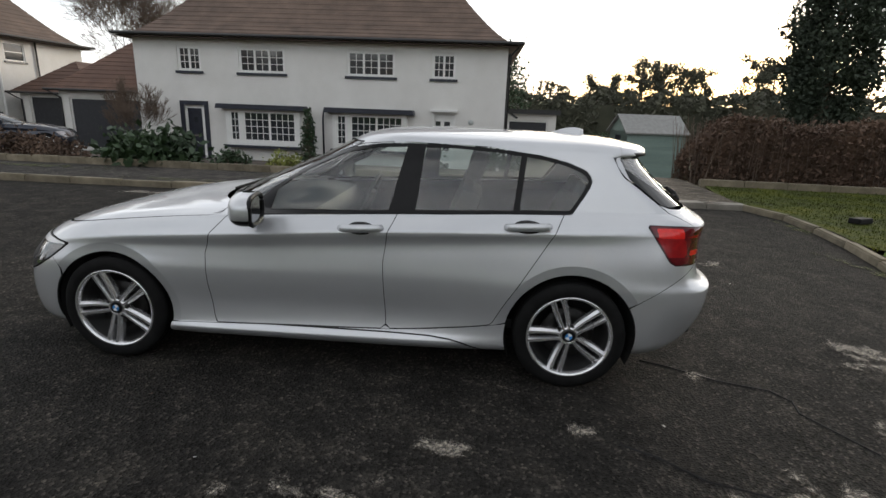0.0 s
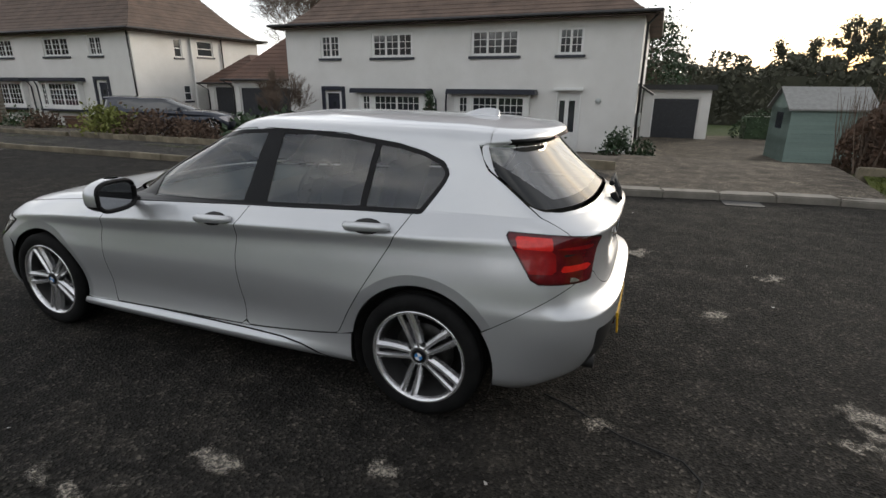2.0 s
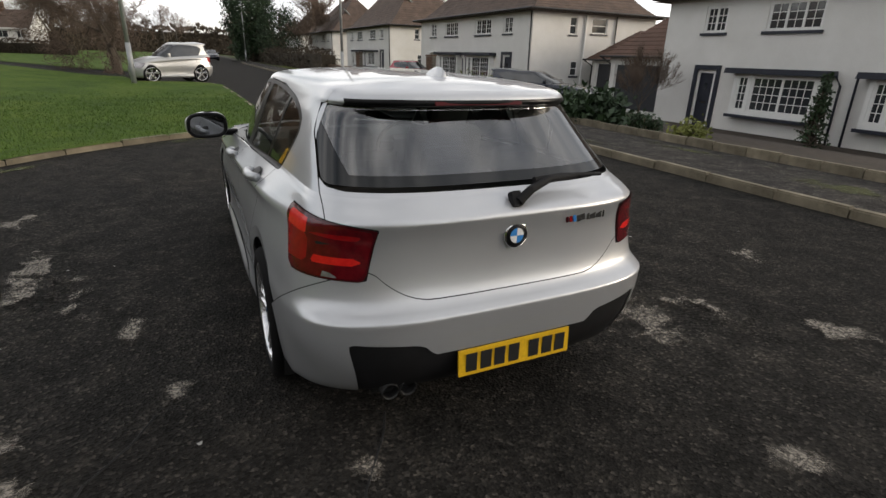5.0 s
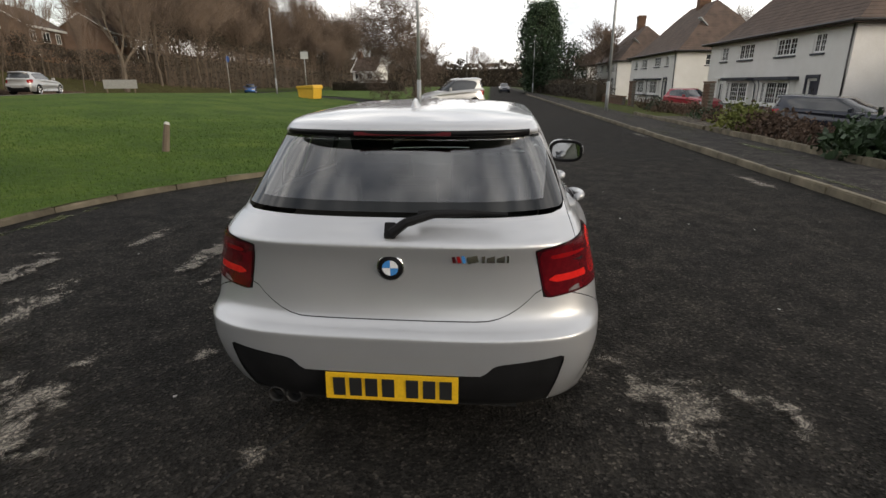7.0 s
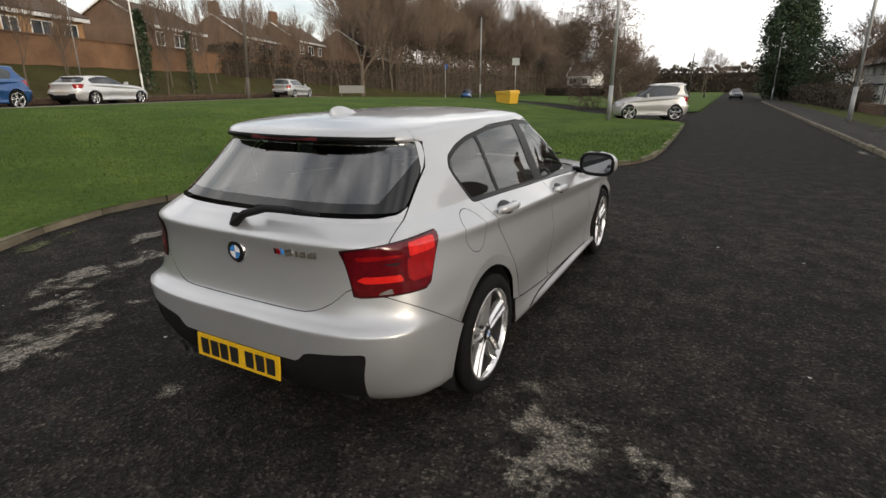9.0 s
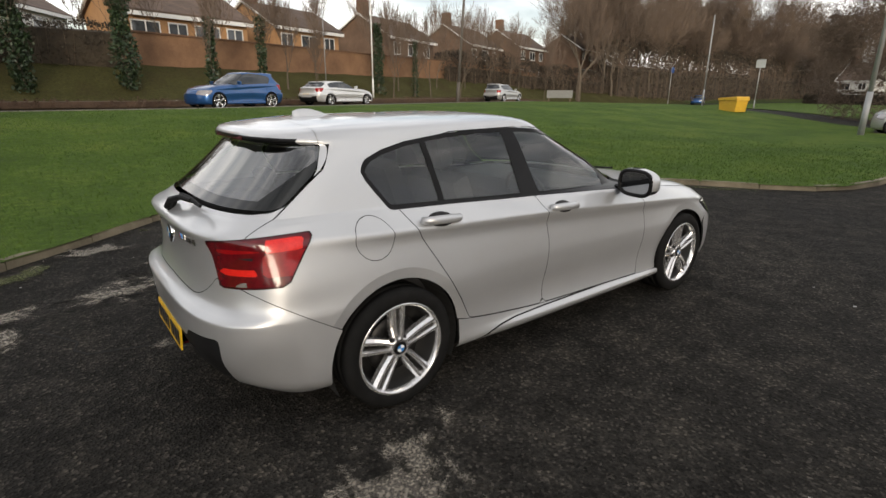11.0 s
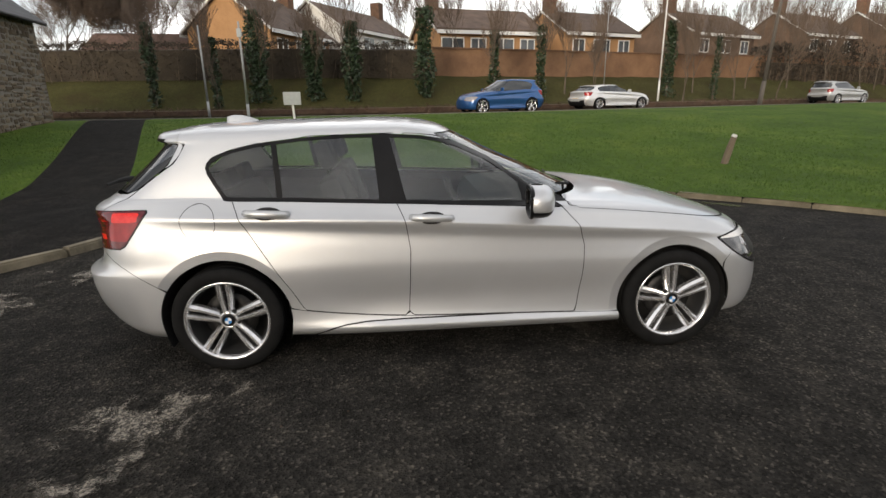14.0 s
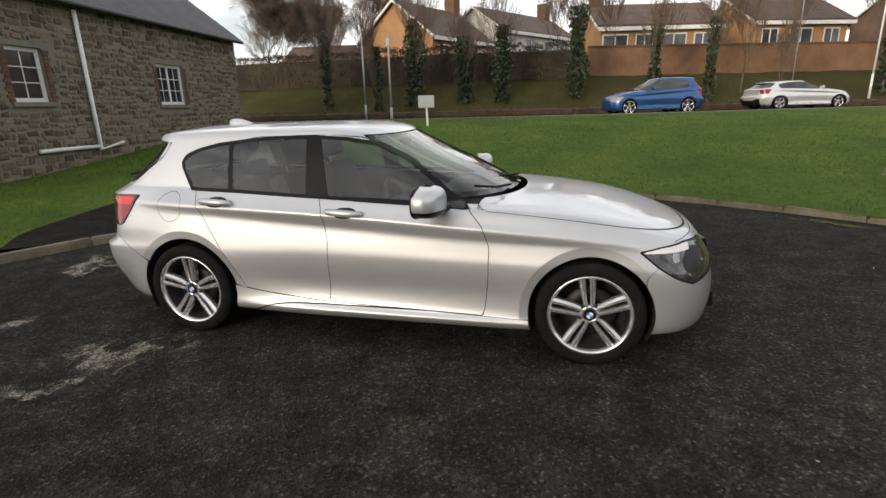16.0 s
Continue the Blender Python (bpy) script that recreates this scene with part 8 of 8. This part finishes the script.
part("panel", rounded(-.36, -.10, .86, .36, .10, 1.40, .02), "sign_grey", sg, "pale grey panel")
ws = thing("name_board", "low pale grey board on two posts at the junction", "sign", pose(31.6, 24.4, ground_z(31.6, 24.4, .08), 0, 0, 128) @ Matrix.Scale(.85, 4))
part("board", rounded(-1.15, -.04, .35, 1.15, .04, 1.02, .01), "felt", ws)
for xx in (-.95, .95):
    part("post", boxes((xx - .05, -.10, -.1, xx + .05, -.041, 1.0)), "timber", ws)
gb = thing("grit_bin", "yellow plastic grit bin on the grass", "bin", pose(31.6, 11.4, ground_z(31.6, 11.4, .06), 0, 0, 62))
part("body", prism([(-.66, 0), (.66, 0), (.76, .62), (-.76, .62)], -.36, .36, bevel=.03), "grit_yellow", gb)
part("lid", prism([(-.80, .63), (.80, .63), (.78, .78), (-.70, .86), (-.78, .80)], -.42, .42, bevel=.03), "grit_yellow", gb)
st = thing("post_stump", "short weathered timber stump leaning in the grass", "post", pose(7.75, 6.4, ground_z(7.75, 6.4, .05), 6, 9, 0))
part("stump", rod(rod(bmesh.new(), (0, 0, -.1), (0, 0, .40), .075, .065, 10), (0, 0, .40), (.01, 0, .60), .065, .055, 10), "timber", st, "", False)
part("cut_top", rod(bmesh.new(), (.005, 0, .585), (.012, 0, .64), .06, .045, 9), "litter", st, "pale splintered top")
for k in range(16):
    o = part("rubble_stone", rounded(-.11, -.09, -.04, .11, .09, .10, .035), "kerb")
    x, y = 15.3 + rng.gauss(0, .5), 28.4 + rng.gauss(0, .25)
    o.matrix_world = pose(x, y, ground_z(x, y, .05 + .1 * rng.random()), rng.uniform(-20, 20), rng.uniform(-20, 20), rng.uniform(0, 360))
    tagged(o, "loose stone in a heap on the bank", "stone", "stone heap")
for k in range(22):
    o = part("bank_litter", rounded(-.05, -.035, 0, .05, .035, .035, .01), "litter")
    x = rng.uniform(-4, 24)
    y = float(near_y(x)) + rng.uniform(5.8, 7.0)
    o.matrix_world = pose(x, y, ground_z(x, y, .04), 0, 0, rng.uniform(0, 360))
    tagged(o, "pale scrap of litter on the bank", "litter", "litter on the bank")


# low brick walls and gate of the next house
def brick_run(name, label, x0, x1, y, h, z0=0.0):
    w = thing(name, label, "wall")
    z = ground_z((x0 + x1) / 2, y)
    part("core", boxes((x0, y - .10, z - .3, x1, y + .10, z + h)), "mortar", w)
    me = bpy.data.meshes.new(name + "_brick")
    bm = rounded(0, -.115, 0, .215, .115, .065, .004)
    bm.to_mesh(me)
    bm.free()
    me.materials.append(M["brick"])
    rows, n = int(h / .075), 0
    for r in range(rows):
        x = x0 + (.11 if r % 2 else 0)
        while x < x1 - .2 and n < 300:
            o = obj("brick", me, None, w)
            o.matrix_world = pose(x, y, z + .01 + r * .075)
            x += .225
            n += 1
    part("coping", boxes((x0 - .02, y - .14, z + h, x1 + .02, y + .14, z + h + .06)), "brick", w, "brick coping")


brick_run("low_wall", "low red-brown brick garden wall", 15.6, 19.2, -10.1, .42)
brick_run("low_wall", "low red-brown brick wall before the white house", 26.2, 33.5, -11.2, .5)
brick_run("low_wall", "low red-brown brick wall farther along", 35.5, 45.0, -9.6, .6)
brick_run("gate_pier", "tall brown brick pier by the drive", 24.9, 25.8, -11.2, 1.7)
brick_run("gate_pier", "tall brown brick pier at the next gate", 34.0, 34.9, -9.8, 1.6)


# ---------------------------------------------------------------- other vehicles
def other_car(name, label, paint, m, sx=1.0, sy=1.0, sz=1.0, upright=0.0, roof=0.0, nose=0.0):
    """A parked car: the same way of building, with its own length, height and tail."""
    t = thing(name, label, "car", m)

    def shape(me):
        k = len(me.vertices)
        co = np.empty(k * 3)
        me.vertices.foreach_get("co", co)
        c = co.reshape(-1, 3)
        up = np.clip((c[:, 2] - .93) / .45, 0, 1.1)
        c[:, 0] -= upright * up * smoothstep(.9, -.3, c[:, 0]) * .32
        c[:, 2] += roof * up + upright * .05 * up * smoothstep(.6, -.3, c[:, 0])
        c[:, 0] += nose * up * smoothstep(.9, 2.0, c[:, 0]) * .3
        c[:, 0] = (c[:, 0] - 1.3) * sx
        c[:, 1] *= sy
        c[:, 2] *= sz
        me.vertices.foreach_set("co", c.ravel())
        me.update()
        return me
    for key, mat in (("paint", paint), ("side_window", "pane"), ("rear_window", "pane"), ("windscreen", "pane"), ("tail_light", "red_lens"), ("headlight", "clear_lens"), ("bumper_trim", "plastic"), ("scuttle", "plastic")):
        nm = "body" if key == "paint" else key
        if key in ("paint", "rear_window", "windscreen"):
            obj(nm, shape(SKIN.mesh(nm, KIT[key], (1, -1))), mat, t)
        else:
            for s in (1, -1):
                obj(nm, shape(SKIN.mesh(nm, KIT[key], (s,))), mat, t)
    part("underbody", boxes((-1.9 * sx, -.72 * sy, .2 * sz, 1.9 * sx, .72 * sy, .5 * sz)), "gap", t)
    for wx in (R_WHEEL, F_WHEEL):
        for s in (1, -1):
            w = obj("wheel", WHEEL_MESH["rim"], "alloy", t)
            w.matrix_local = pose((wx - 1.3) * sx, s * .762 * sy, .316 * sz, 0, 0, 0 if s > 0 else 180) @ Matrix.Diagonal((sz, 1, sz, 1))
            obj("tyre", WHEEL_MESH["tyre"], "tyre", w)
            obj("hub", WHEEL_MESH["hub"], "alloy", w)
            for k in range(5):
                for nm in ("spoke", "spoke_twin"):
                    obj("spoke", WHEEL_MESH[nm], "alloy", w).matrix_local = pose(0, 0, 0, 0, 72 * k, 0)
    for s in (1, -1):
        part("door_mirror", rounded(.38 * sx, s * .97 * sy - .09, .93 * sz, .48 * sx, s * .97 * sy + .09, 1.07 * sz, .03), paint, t)
    part("rear_plate", boxes((-2.165 * sx, -.26, .50, -2.15 * sx, .26, .61)), "plate", t, "yellow plate")
    return t


other_car("people_carrier", "pale silver compact people carrier at the junction", "silver_car", pose(26.6, 1.75, ground_z(26.6, 1.75), 0, 0, 112), .82, .93, 1.20, .75, .05, .3)
other_car("estate_car", "dark blue estate car parked on a drive", "navy_car", pose(16.6, -12.5, ground_z(16.6, -12.5, .04), 0, 0, 214), 1.10, 1.03, 1.02, 1.1, -.01)
other_car("small_car", "red small hatchback on a drive", "red_car", pose(31.3, -12.6, ground_z(31.3, -12.6, .05), 0, 0, 200), .92, .97, 1.03, .2)
other_car("hatchback", "bright blue small hatchback on the main road", "blue_car", pose(5.9, 20.7, ground_z(5.9, 20.7), 0, 0, 198), .94, .98, 1.04, .15, .02, .3)
other_car("coupe", "white low sports coupe on the main road", "white_car", pose(13.0, 25.2, ground_z(13.0, 25.2), 0, 0, 19), 1.09, 1.05, .96, -.35, -.06)
other_car("estate_car", "pale silver estate car on the main road", "silver_car", pose(31.0, 30.0, ground_z(31.0, 30.0), 0, 0, 16), .98, .97, 1.0, 1.0, .0)
other_car("small_car", "dark blue small car far down the road", "navy_car", pose(88.0, -2.6, ground_z(88, -2.6), 0, 0, 182), .92, .97, 1.03, .2)
other_car("small_car", "blue small car far along the main road", "blue_car", pose(84.0, 39.5, ground_z(84, 39.5), 0, 0, 200), .92, .97, 1.03, .2)
